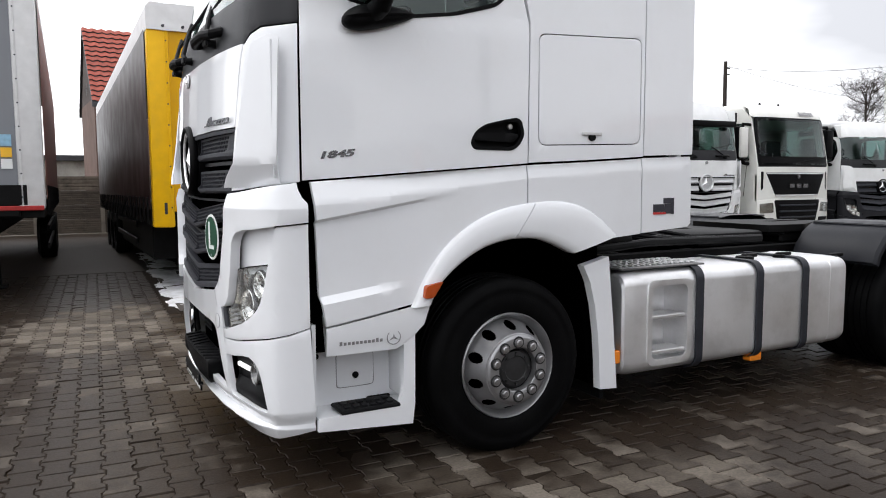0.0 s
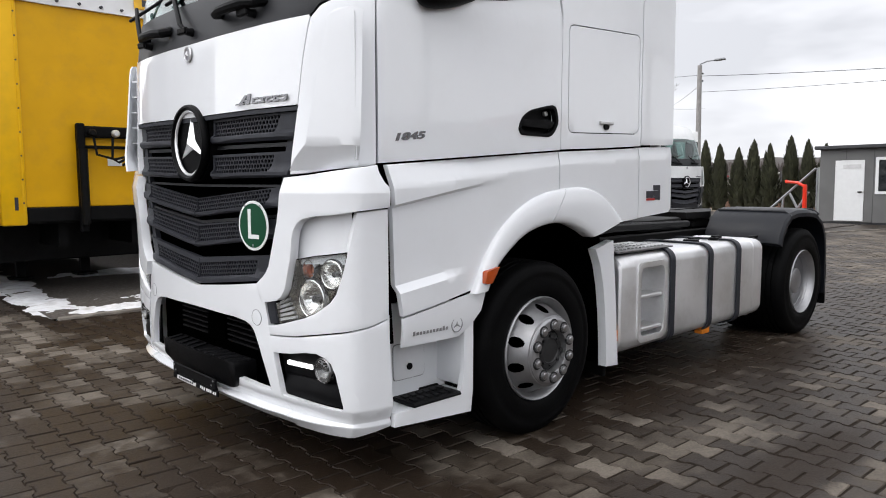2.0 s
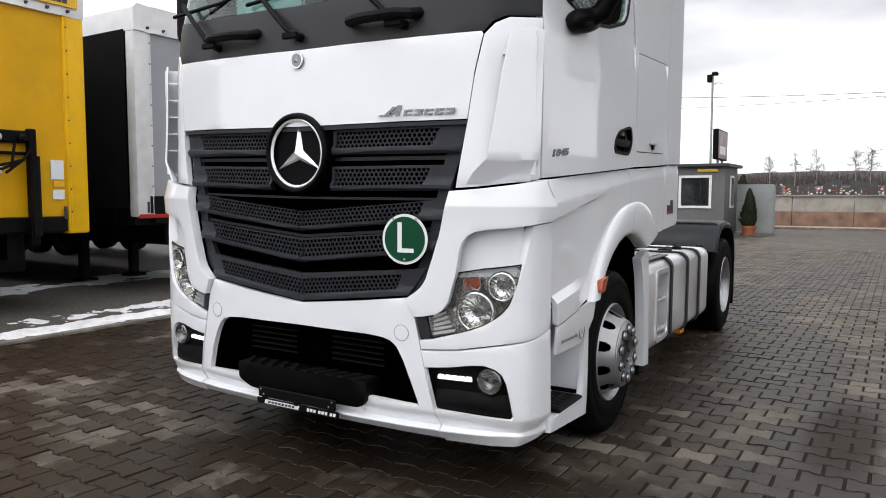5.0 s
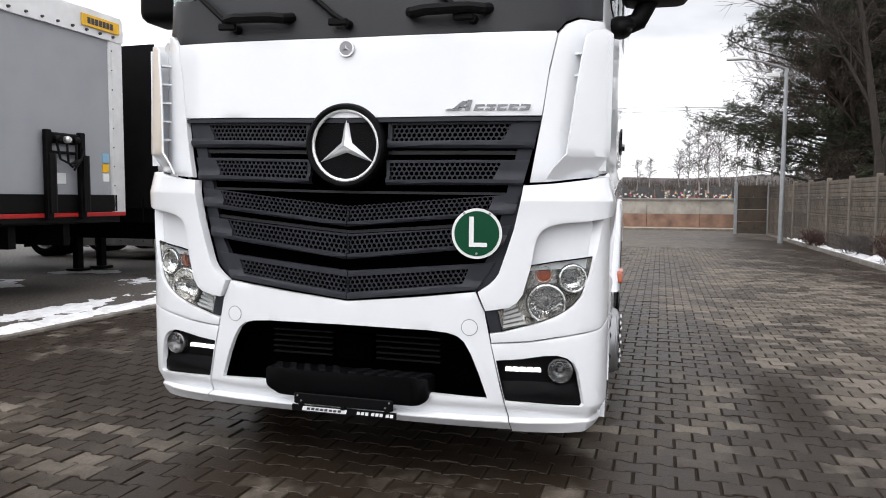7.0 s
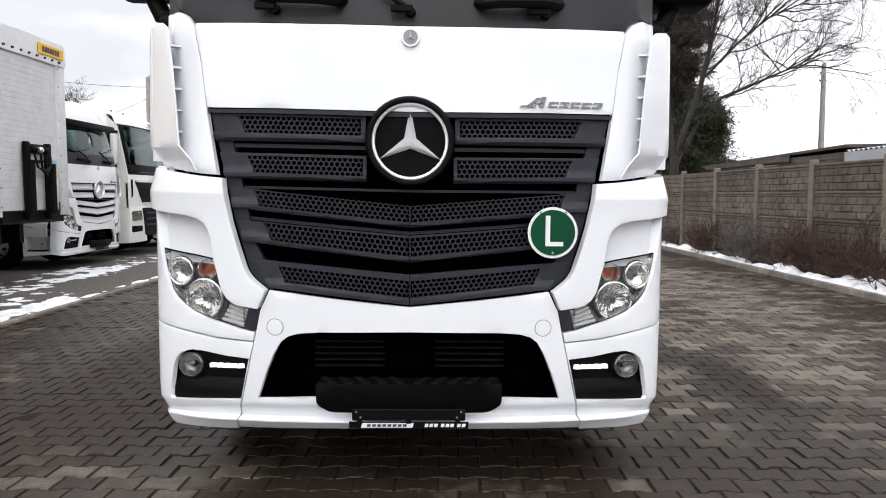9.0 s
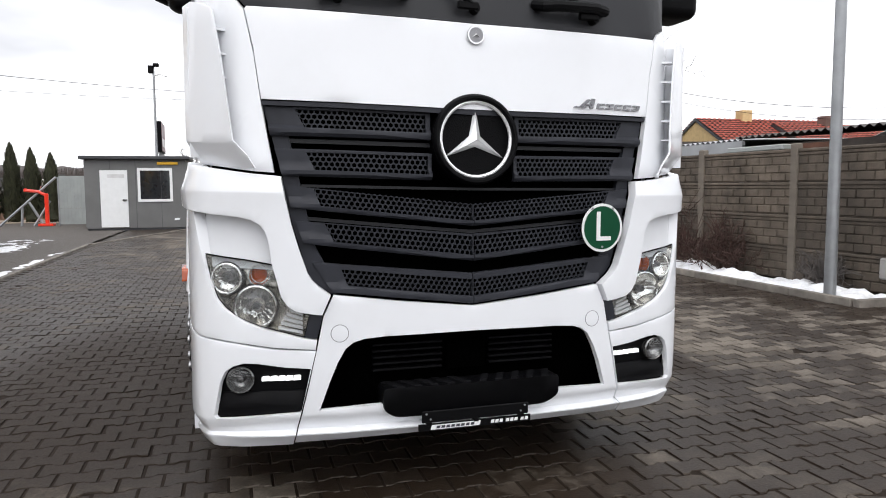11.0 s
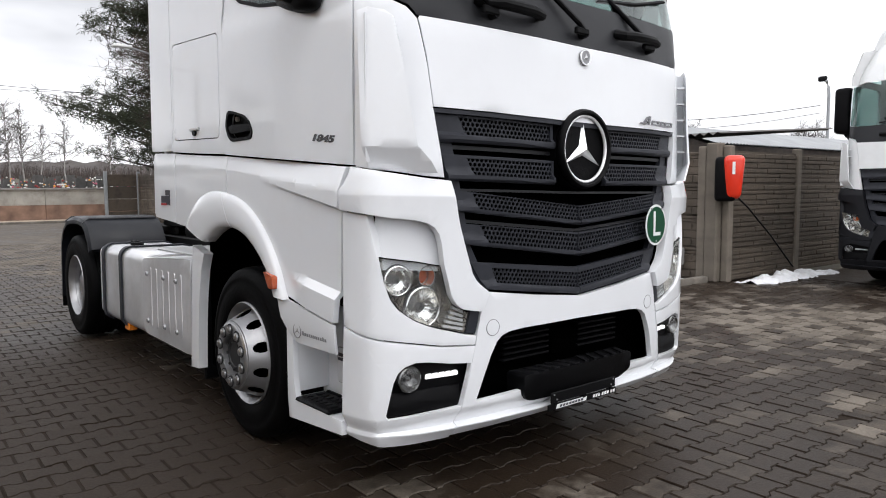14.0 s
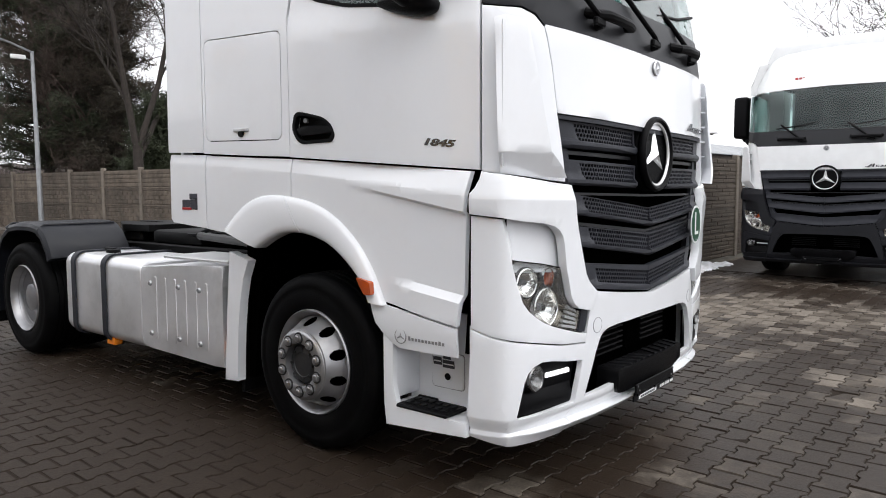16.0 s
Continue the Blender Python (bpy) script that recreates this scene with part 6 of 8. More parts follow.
def fence(p0, p1, label, boards, flip=False, top=None):
    p0, p1 = Vector((*p0, 0)), Vector((*p1, 0))
    d = p1 - p0
    k = max(1, round(d.length / 2.07))
    a = math.degrees(math.atan2(d.y, d.x))
    root = thing("fence", label, "fence", kind="structure")
    for i in range(k + 1):
        q = p0 + d * i / k
        o = new("fence_post", POST.data)
        o.parent, o.matrix_basis = root, pose(q.x, q.y, 0, 0, 0, a)
        if i < k:
            for j in range(4):
                o = new("fence_panel", (top if top and j == 3 and i > 4 else boards[j]).data)
                sc = (d.length / k - 0.1) / 1.93
                q2 = q + d.normalized() * (0.05 if not flip else d.length / k - 0.05)
                o.parent, o.matrix_basis = root, pose(q2.x, q2.y, 0.02 + 0.497 * j, 0, 0, a + (180 if flip else 0)) @ Matrix.Diagonal((sc, 1, 1, 1))


fence((4.3, -2.625), (29.2, -1.15), "grey concrete panel fence with brick relief", (BOARD_A,) * 4, False, BOARD_B)
fence((3.93, -2.7), (3.84, -13.2), "brown-grey concrete panel fence cast as thin stone courses", (BOARD_C,) * 4, True)
fence((-6.0, 28.2), (6.5, 28.2), "brown concrete panel fence behind the trailers", (BOARD_C, BOARD_C, BOARD_C, BOARD_B), True)
o = new("fence_corner_post", POST.data)
o.matrix_basis = pose(4.1, -2.61, 0) @ Matrix.Diagonal((1.5, 1.7, 1.02, 1))
tagged(o, "tall concrete corner post of the fence", "post", kind="structure")


# ---- trailers ----
YELLOW = mat("yellow_trailer_panel", (0.68, 0.36, 0.002), 0.45, spec=0.2, vary=0.06, scale=2, dirt=(0.45, 0.25, 0.03), dirt_amt=0.3, dscale=3)
YELLOW2 = mat("yellow_corner_post", (0.8, 0.45, 0.002), 0.45, spec=0.25, vary=0.05, dirt=(0.4, 0.25, 0.05), dirt_amt=0.3)
GREYW = mat("grey_trailer_panel", (0.3, 0.31, 0.33), 0.45, vary=0.06, scale=2, dirt=(0.3, 0.29, 0.28), dirt_amt=0.3)
GREYD = mat("slate_grey_trailer_panel", (0.19, 0.2, 0.22), 0.45, vary=0.06, scale=2, dirt=(0.15, 0.15, 0.15), dirt_amt=0.3)
SILVERP = mat("pale_trailer_post", (0.62, 0.62, 0.62), 0.4, vary=0.08, dirt=(0.4, 0.38, 0.36), dirt_amt=0.3)
TARPW = mat("white_tarpaulin", (0.75, 0.75, 0.75), 0.5, vary=0.06, scale=5, bump=0.4, bscale=6)
BROWN = mat("dark_brown_curtain", (0.025, 0.011, 0.011), 0.4, spec=0.25, vary=0.2, scale=2, bump=0.1, bscale=3, rvary=0.05)
CURTAIN = mat("black_curtain", (0.006, 0.006, 0.0065), 0.85, spec=0.08, vary=0.2, scale=3, bump=0.2, bscale=4)
REDC = mat("red_curtain", (0.17, 0.06, 0.045), 0.5, vary=0.1)
REDBAR = mat("red_steel_bar", (0.33, 0.012, 0.01), 0.4, vary=0.2)
BLUETAG = mat("pale_blue_label", (0.25, 0.45, 0.6), 0.4, vary=0.15, scale=20)
YTAG = mat("yellow_tag", (0.8, 0.45, 0.02), 0.4, vary=0.1)


def trailer(x0, y0, yaw, wall, post, curtain, label, barm, ribs=False, top=3.72, width=2.55, z0=1.1, red=False, notices=True):
    """Curtain-sided semi-trailer; its front wall faces -y and its length runs to +y."""
    T = thing("semi_trailer", label, "trailer", pose(x0, y0, 0, 0, 0, yaw), group="parked trailers")
    w, ln = width, 13.6
    part("front_wall", box(bmesh.new(), 0.28, w - 0.28, 0.03, 0.12, z0 + 0.09, top, 0.01), wall, T)
    if ribs:
        for i in range(26):
            z = z0 + 0.28 + i * (top - z0 - 0.3) / 26
            part("wall_rib", box(bmesh.new(), 0.29, w - 0.29, 0.0265, 0.04, z, z + 0.075, 0.003), wall, T)
    for a, b in ((0.0, 0.29), (w - 0.29, w)):
        p = part("corner_post", box(bmesh.new(), a, b, 0.0, 0.2, z0 - (0.0 if notices else 0.13), top, 0.03, 2), post, T)
        xs = b - 0.04 if a == 0 else a + 0.04
        part("post_fold", box(bmesh.new(), xs - 0.012, xs + 0.012, -0.008, 0.01, z0, top, 0.004), post, p)
        for j in range(9):
            part("rivet", cyl(bmesh.new(), (xs, -0.006, z0 + 0.15 + 0.29 * j), (xs, -0.014, z0 + 0.15 + 0.29 * j), 0.011, n=8), STICK, p)
        part("marker_plate", box(bmesh.new(), xs - 0.1, xs - 0.06, -0.006, 0.004, z0 + 0.06, z0 + 0.22, 0.002), STICK, p)
    cap = part("roof_tarpaulin", skin([(0, top - 0.01), (0, top + 0.3), (0.06, top + 0.36), (w - 0.06, top + 0.36), (w, top + 0.3), (w, top - 0.01)], lambda u, v, d: (u, d - 0.012 + 0.02 * noise.noise((u * 4, v * 9, 1)), v + 0.012 * noise.noise((u * 6, 2, 3))), (), ln, 0.12, 0.08), TARPW, T, "white tarpaulin roof cover")
    for j in range(9):
        x = 0.22 + j * (w - 0.44) / 8
        part("tarp_stud", cyl(bmesh.new(), (x, -0.01, top + 0.05), (x, -0.045, top + 0.05), 0.022, 0.016, 10), STICK, cap)
    sign = part("maker_plate", box(bmesh.new(), w - 0.85, w - 0.1, -0.04, -0.022, top + 0.1, top + 0.27, 0.004), YTAG, T)
    bars(sign, "name_bar", [(0.05 + 0.075 * j, 0.11 + 0.075 * j, 0.03, 0.12, 0.0) for j in range(7)], STICK, pose(w - 0.8, -0.041, top + 0.11) @ Matrix(((0, 1, 0, 0), (1, 0, 0, 0), (0, 0, 1, 0), (0, 0, 0, 1))), 0.003)
    for a, s in ((0.0, -1), (w, 1)):
        bm = bmesh.new()
        nx, nz = 68, 8
        g = [[bm.verts.new((a + s * (0.012 + 0.004 * math.sin(i * 1.1) * (0.4 + 0.6 * noise.noise((i * 0.3, j * 0.4, a)))), 0.2 + (ln - 0.2) * i / nx, z0 + 0.12 + (top + (0.32 if ribs else 0.0) - z0 - 0.1) * j / nz)) for j in range(nz + 1)] for i in range(nx + 1)]
        for i in range(nx):
            for j in range(nz):
                bm.faces.new((g[i][j], g[i + 1][j], g[i + 1][j + 1], g[i][j + 1]))
        c = part("side_curtain", bm, curtain, T, sharp=80)
        for i in range(24):
            y = 0.5 + 0.55 * i
            part("curtain_strap", box(bmesh.new(), a - 0.012 + s * 0.02, a + 0.012 + s * 0.02, y - 0.02, y + 0.02, z0 - 0.1, z0 + 0.3, 0.003), CHASSIS, c)
    part("floor_frame", box(bmesh.new(), 0.02, w - 0.02, 0.1, ln, z0 - 0.12, z0 + 0.12, 0.01), CHASSIS, T)
    part("front_beam", box(bmesh.new(), 0.29, w - 0.29, 0.01, 0.1, z0 - 0.1, z0 + 0.09, 0.015), CHASSIS, T)
    if red:
        part("kick_panel", box(bmesh.new(), 0.2, w - 0.2, -0.008, 0.03, z0 + 0.05, z0 + 0.3, 0.006), CHASSIS, T)
        part("red_bar", box(bmesh.new(), 0.02, w - 0.02, -0.012, 0.06, z0 - 0.02, z0 + 0.04, 0.008), REDBAR, T)
    for x in (0.8, w - 0.8):
        part("frame_beam", box(bmesh.new(), x - 0.06, x + 0.06, 0.4, ln, z0 - 0.45, z0 - 0.12), CHASSIS, T)
        leg = part("landing_leg", box(bmesh.new(), x - 0.07, x + 0.07, 2.6, 2.74, 0.05, z0 - 0.2, 0.01), CHASSIS, T)
        part("foot", box(bmesh.new(), x - 0.16, x + 0.16, 2.52, 2.82, 0.0, 0.05, 0.01), CHASSIS, leg)
    if not notices:
        # black box added so that the space under the trailer stays dark
        part("pallet_box", box(bmesh.new(), 0.12, w - 0.12, 1.3, 7.2, 0.4, z0 - 0.12, 0.02), CHASSIS, T)
    for a in (0.06, w - 0.06):
        for z in (0.55, 0.85):
            part("side_guard", box(bmesh.new(), a - 0.02, a + 0.02, 3.1, 7.4, z, z + 0.1, 0.01), CHASSIS, T)
    for ya in (8.2, 9.5, 10.8):
        for s in (0.0, 1.0):
            part("wheel", lathe(bmesh.new(), [(0.0, -0.1), (0.28, -0.1), (0.3, 0.0), (0.46, 0.01), (0.49, -0.05), (0.49, -0.3), (0.4, -0.36)], 24, pose(w - 0.03 if s else 0.03, ya, 0.49, 0, 0, -90 if s else 90)), RUBBER, T)
    # connector frame for the air lines
    fx, fz, fw, fb = (0.88, z0 - 0.22, 0.95, -0.02) if not notices else (0.95 * w / 2.55, z0 - 0.2, 0.7, 0.15)
    cf = part("connector_frame", box(bmesh.new(), fx, fx + fw, -0.07, 0.0, fz + 1.2, fz + 1.35, 0.02), barm, T, "black connector frame with coiled lines")
    part("frame_rail", box(bmesh.new(), fx + 0.05, fx + fw - 0.05, -0.05, 0.0, fz + 1.06, fz + 1.1, 0.01), barm, cf)
    for a in (fx, fx + fw - 0.1):
        part("frame_side", box(bmesh.new(), a, a + 0.1, -0.09, 0.0, fz + fb, fz + 1.38, 0.015), barm, cf)
        part("coil", cyl(bmesh.new(), (a + 0.05, -0.12, fz + fb + 0.1), (a + 0.05, -0.12, fz + 1.05), 0.055, n=10), CHASSIS, cf)
    for j in range(3):
        a = fx + 0.18 + (fw - 0.36) / 2 * j
        part("coupling_head", lathe(bmesh.new(), [(0.05, 0), (0.05, 0.05), (0.03, 0.08), (0, 0.08)], 14, pose(a, -0.07, fz + 1.26, 0, 0, 180)), ALU2 if j == 1 else CHASSIS, cf)
    for k in range(3):
        part("cable", tube(bmesh.new(), [(fx + fw * (0.2 + 0.25 * k), -0.12, fz + 1.2), (fx + fw * (0.22 + 0.2 * k), -0.16, fz + 0.98 - 0.05 * k), (fx + fw * (0.45 + 0.05 * k), -0.17, fz + 0.92 - 0.04 * k), (fx + fw * 0.78, -0.15, fz + 1.0), (fx + fw * 0.92, -0.1, fz + 1.15)], 0.017, 7), BLACKPL, cf)
    for a, b, c, d, mt in ((fx + 0.4, fx + 0.58, 0.62, 0.72, SIGNW), (w - 0.5, w - 0.33, 0.56, 0.8, SIGNW), (w - 0.47, w - 0.33, 0.47, 0.54, YTAG), (w - 0.48, w - 0.33, 0.31, 0.43, SIGNW)) if not notices else ((fx + 0.26, fx + 0.42, 0.45, 0.6, SIGNW), (w - 0.46, w - 0.34, 0.78, 0.92, BLUETAG), (w - 0.46, w - 0.34, 0.64, 0.76, YTAG), (w - 0.46, w - 0.34, 0.5, 0.62, SIGNW)):
        part("notice", box(bmesh.new(), a, b, 0.012, 0.03, z0 + c, z0 + d), mt, T)
    return T


trailer(0.74, 10.85, 2.4, YELLOW, YELLOW2, BROWN, "yellow-fronted semi-trailer with dark brown curtain sides", BLACKPL, notices=False)
grey_trailer = trailer(4.1, 11.1, 0.6, GREYW, SILVERP, CURTAIN, "grey-fronted semi-trailer with black curtain sides", BLACKPL, red=True, z0=1.15, top=3.78)
for z in (1.35, 3.55):
    for k in range(4):
        part("yellow_tag", box(bmesh.new(), 2.555, 2.575, 0.5 + 0.22 * k, 0.62 + 0.22 * k, z, z + 0.06), YTAG, grey_trailer)
trailer(7.62, 11.1, 0.3, SILVERP, SILVERP, CURTAIN, "pale ribbed semi-trailer with black curtain sides", BLACKPL, ribs=True, top=3.64, width=2.2)
trailer(-3.1, 10.3, 1.7, GREYD, SILVERP, REDC, "grey-fronted semi-trailer with faded red curtain sides", BLACKPL, red=True, z0=1.28, top=3.95)


# ---- vehicles ----
tractor(pose(0.5, 4.59, 0, 0.45, 0, 1.7), "white two-axle tractor unit with dark grille, standing in the yard", True)
BLACKCAB = mat("dark_cab_plastic", (0.009, 0.0095, 0.012), 0.5, vary=0.15, spec=0.25)


def recolour(T, swap):
    made = {}
    for o in T.children_recursive:
        if o.type != "MESH":
            continue
        nm = o.name.split(".")[0]
        mt = o.data.materials[0]
        for names, old, to in swap:
            if nm in names and mt == old:
                key = (o.data.name, to.name)
                if key not in made:
                    made[key] = o.data.copy()
                    made[key].materials[0] = to
                o.data = made[key]
                break


LOWER = {"bumper_middle", "bumper_corner", "headlamp_band", "headlamp_fin", "lamp_recess", "rear_lower_panel", "rear_arch_panel", "wheel_arch_flare", "step_side_panel", "logo_panel", "entry_step", "step_well", "tow_cap", "mud_strip", "service_flap"}
second = tractor(pose(1.42, -3.3, 0, 0, 0, -90) @ Matrix.Diagonal((1, 1, 0.94, 1)), "white tractor unit with black lower cab, parked beside the fence", False, tall=0.36)
parked_a = tractor(pose(12.05, 11.65, 0, 0, 0, 90) @ Matrix.Diagonal((1, 1, 0.93, 1)), "white tractor unit with silver grille in the parked row", False)
parked_b = copy_thing(parked_a, pose(18.2, 11.7, 0, 0, 0, 90) @ Matrix.Diagonal((1, 1, 0.93, 1)))
tagged(parked_b, "white tractor unit with black lower cab in the parked row")
for t in (second, parked_b):
    recolour(t, [(LOWER, WHITE_FAR, BLACKCAB)])
recolour(parked_a, [({"grille_bar"}, GREYPL, SILVERGR), ({"emblem"}, BLACKPL, SILVERGR), ({"emblem_back"}, EMBLEMB, SILVERGR)])

part("sun_visor", box(bmesh.new(), 0.12, 0.26, -0.98, 0.98, 3.0, 3.14, 0.03, 2), BLACKPL, parked_a, "dark sun visor over the windscreen")
part("paper", box(bmesh.new(), 0.4, 0.404, -1.02, -0.72, 2.62, 2.9), SIGNW, second, "white paper behind the windscreen")
bars(second, "roof_lettering", [(0.05 + 0.055 * i, 0.095 + 0.055 * i, 0, 0.035, 0.1) for i in range(9)], REDBAR, pose(0.33, 0, 3.27, 0, 17, 0), 0.006)
for y in (-0.9, 0.62, 0.85):
    part("roof_marker", cyl(bmesh.new(), (1.0, y, 3.92), (1.02, y, 4.06), 0.03, 0.015, 8), SIGNW, second)

# the second make of cab
IVORY = mat("ivory_cab_paint", (0.72, 0.72, 0.68), 0.3, vary=0.03, coat=0.4)


def other_tractor(m, label):
    T = thing("truck", label, "truck", m)
    w = 1.22
    face = lambda off: (lambda u, z, d: (off + d + 0.12 * (abs(u) / w) ** 4 + float(np.interp(z, [0.4, 1.0, 2.05, 3.2, 3.45, 3.6], [0.03, 0, 0.02, 0.2, 0.36, 0.7])), u, z))
    part("front_panel", skin([(-w, 0.95), (w, 0.95), (w, 2.02), (-w, 2.02)], face(0), (), 0.05, 0.15, 0.2, 0.01), IVORY, T)
    part("grille", skin(soften([(-1.0, 1.88), (-0.72, 1.3), (0.72, 1.3), (1.0, 1.88)], 0.04), face(-0.012), (), 0.03, 0.15, 0.15, 0.01), BLACKPL, T)
    part("chrome_trim", skin([(-0.99, 1.875), (0.99, 1.875), (0.975, 1.84), (-0.975, 1.84)], face(-0.022), (), 0.02, 0.2, 0), CHROME, T)
    part("chrome_trim", skin([(-0.74, 1.335), (0.74, 1.335), (0.72, 1.3), (-0.72, 1.3)], face(-0.022), (), 0.02, 0.2, 0), CHROME, T)
    part("round_badge", cyl(bmesh.new(), (-0.01, 0, 1.78), (-0.03, 0, 1.78), 0.05, n=20), DARKCHROME, T)
    bars(T, "name_bars", [(-0.32 + 0.23 * i, -0.16 + 0.23 * i, 0, 0.1, 0) for i in range(3)], DARKCHROME, pose(-0.02, 0, 1.5), 0.012)
    part("lower_grille", skin(soften([(-0.78, 1.2), (-0.62, 0.5), (0.62, 0.5), (0.78, 1.2)], 0.05), face(-0.026), (), 0.03, 0.15, 0.15, 0.01), BLACKPL, T)
    for i in range(3):
        part("grille_slat", box(bmesh.new(), -0.045, 0.0, -0.62, 0.62, 0.75 + 0.15 * i, 0.79 + 0.15 * i, 0.01), GREYPL, T)
    part("windscreen", skin(soften([(-1.15, 2.08), (1.15, 2.08), (1.12, 3.2), (-1.12, 3.2)], 0.1), face(-0.008), (), 0.01, 0.15, 0.2), GLASS, T).visible_shadow = False
    part("windscreen_seal", skin(soften([(-1.19, 2.02), (1.19, 2.02), (1.16, 3.25), (-1.16, 3.25)], 0.1), face(0.0), [soften([(-1.1, 2.2), (1.1, 2.2), (1.08, 3.16), (-1.08, 3.16)], 0.08)], 0.03, 0.15, 0.2), BLACKPL, T)
    part("roof_panel", skin(soften([(-w, 3.24), (w, 3.24), (1.1, 3.56), (-1.1, 3.56)], 0.06), face(-0.012), (), 0.05, 0.15, 0.1, 0.02), IVORY, T)
    part("dashboard", box(bmesh.new(), 0.25, 0.7, -1.1, 1.1, 1.9, 2.25, 0.05), BLACKPL, T)
    part("wiper_cowl", skin([(-1.14, 2.1), (1.14, 2.1), (1.14, 2.27), (-1.14, 2.27)], face(-0.014), (), 0.02, 0.2, 0.1), BLACKPL, T)
    bars(T, "roof_lettering", [(-0.75 + 0.07 * i, -0.7 + 0.07 * i, 0, 0.12 - 0.01 * (i % 3), 0.2) for i in range(7)], GREYTXT, pose(0.22, 0, 3.3, 0, 30, 0), 0.006)
    for y in (-0.35, 0.3):
        part("roof_marker", cyl(bmesh.new(), (0.9, y, 3.56), (0.9, y, 3.68), 0.04, 0.02, 8), BLACKPL, T)
    part("steering_wheel", moved(torus(bmesh.new(), 0.22, 0.016, 28, 6), pose(0.75, -0.55, 2.3, 0, 35, 0)), BLACKPL, T)
    part("seat_back", box(bmesh.new(), 1.2, 1.4, -0.9, -0.3, 1.9, 2.75, 0.08, 2), GREYPL, T)
    part("cab_roof", box(bmesh.new(), 0.6, 2.3, -1.18, 1.18, 3.0, 3.6, 0.12, 3), IVORY, T)
    part("rear_wall", box(bmesh.new(), 2.2, 2.3, -1.2, 1.2, 0.95, 3.3), IVORY, T)
    part("core", box(bmesh.new(), 0.3, 2.2, -1.1, 1.1, 0.5, 1.95), VOID, T)
    for s in (-1, 1):
        part("bumper_corner", skin([(s * 0.64, 1.24), (s * 1.22, 1.2), (s * 1.24, 0.34), (s * 0.52, 0.36)] if s > 0 else [(-0.52, 0.36), (-1.24, 0.34), (-1.22, 1.2), (-0.64, 1.24)], face(-0.02), (), 0.3, 0.15, 0.2, 0.01), IVORY, T)
        lamp = part("headlamp", skin(soften([(s * a, b) for a, b in ((0.82, 1.14), (1.17, 1.12), (1.16, 0.88), (0.79, 0.9))][::s], 0.03), face(-0.03), (), 0.03, 0.1, 0.1), REFLECT, T)
        part("lens", skin(soften([(s * a, b) for a, b in ((0.82, 1.14), (1.17, 1.12), (1.16, 0.88), (0.79, 0.9))][::s], 0.03), face(-0.04), (), 0.005, 0.1, 0.1), LENS, lamp)
        part("fog_slot", skin(soften([(s * a, b) for a, b in ((0.78, 0.76), (1.16, 0.76), (1.15, 0.6), (0.76, 0.62))][::s], 0.03), face(-0.03), (), 0.03, 0.1, 0.1), BLACKPL, T)
        part("side_wall", skin([(0.13, 0.4), (0.5, 0.4), (0.62, 0.95), (0.9, 1.2), (1.7, 1.25), (2.3, 1.15), (2.3, 3.45), (0.6, 3.45), (0.34, 3.2), (0.13, 2.05)][::-s], on_side(s, 1.22), [[(0.36, 2.18), (0.55, 3.1), (1.3, 3.1), (1.3, 2.12)][::-s]], 0.04, 0.2, 0.3), IVORY, T)
        part("side_window", skin([(0.34, 2.16), (0.53, 3.12), (1.32, 3.12), (1.32, 2.1)][::-s], on_side(s, 1.2), (), 0.01, 0.3, 0.3), GLASS, T).visible_shadow = False
        mi = part("mirror", box(bmesh.new(), 0.26, 0.36, s * 1.36, s * 1.6, 2.25, 2.98, 0.04, 2), IVORY if s > 0 else BLACKPL, T)
        part("mirror_back", box(bmesh.new(), 0.33, 0.46, s * 1.33, s * 1.62, 2.22, 3.0, 0.04, 2), BLACKPL, mi)
        part("lower_arm", tube(bmesh.new(), [(0.4, s * 1.2, 2.1), (0.38, s * 1.38, 2.12), (0.38, s * 1.48, 2.24)], 0.05, 8), BLACKPL, mi)
        part("roof_window", skin([(0.75, 3.15), (1.9, 3.15), (1.9, 3.38), (0.75, 3.38)][::-s], on_side(s, 1.232), (), 0.02, 0.3, 0.3), DARKPL, T)
        part("door_seam", skin([(0.5, 1.3), (0.512, 1.3), (0.43, 2.1), (0.418, 2.1)][::-s], on_side(s, 1.224), (), 0.01, 0, 0), DARKPL, T)
        part("corner_vane", skin([(s * 1.06, 1.9), (s * 1.12, 1.9), (s * 1.12, 1.45), (s * 1.07, 1.5)][::-s], face(-0.006), (), 0.01, 0.1, 0.2), BLACKPL, T)
        part("mirror_arm", tube(bmesh.new(), [(0.36, s * 1.2, 3.05), (0.36, s * 1.45, 3.06), (0.36, s * 1.47, 2.9)], 0.04, 8), BLACKPL, T)
        wheel(T, 1.45, s * 1.18, s)
        wheel(T, 5.1, s * 1.18, s, True)
        part("mudguard", box(bmesh.new(), 4.5, 5.7, s * 0.55, s * 1.22, 1.08, 1.16, 0.03), FENDER, T)
    part("wiper", tube(bmesh.new(), [(0.02, 0.1, 2.1), (-0.005, -0.5, 2.2), (0.0, -0.9, 2.23)], 0.015, 6), BLACKPL, T)
    part("chassis_frame", box(bmesh.new(), 0.6, 5.9, -0.42, 0.42, 0.72, 1.0), CHASSIS, T)
    part("fuel_tank", box(bmesh.new(), 2.6, 4.2, -1.2, -0.6, 0.35, 1.0, 0.12, 3), ALU, T)
    part("side_box", box(bmesh.new(), 2.6, 4.0, 0.6, 1.2, 0.35, 1.0, 0.1, 3), BLACKPL, T)
    return T


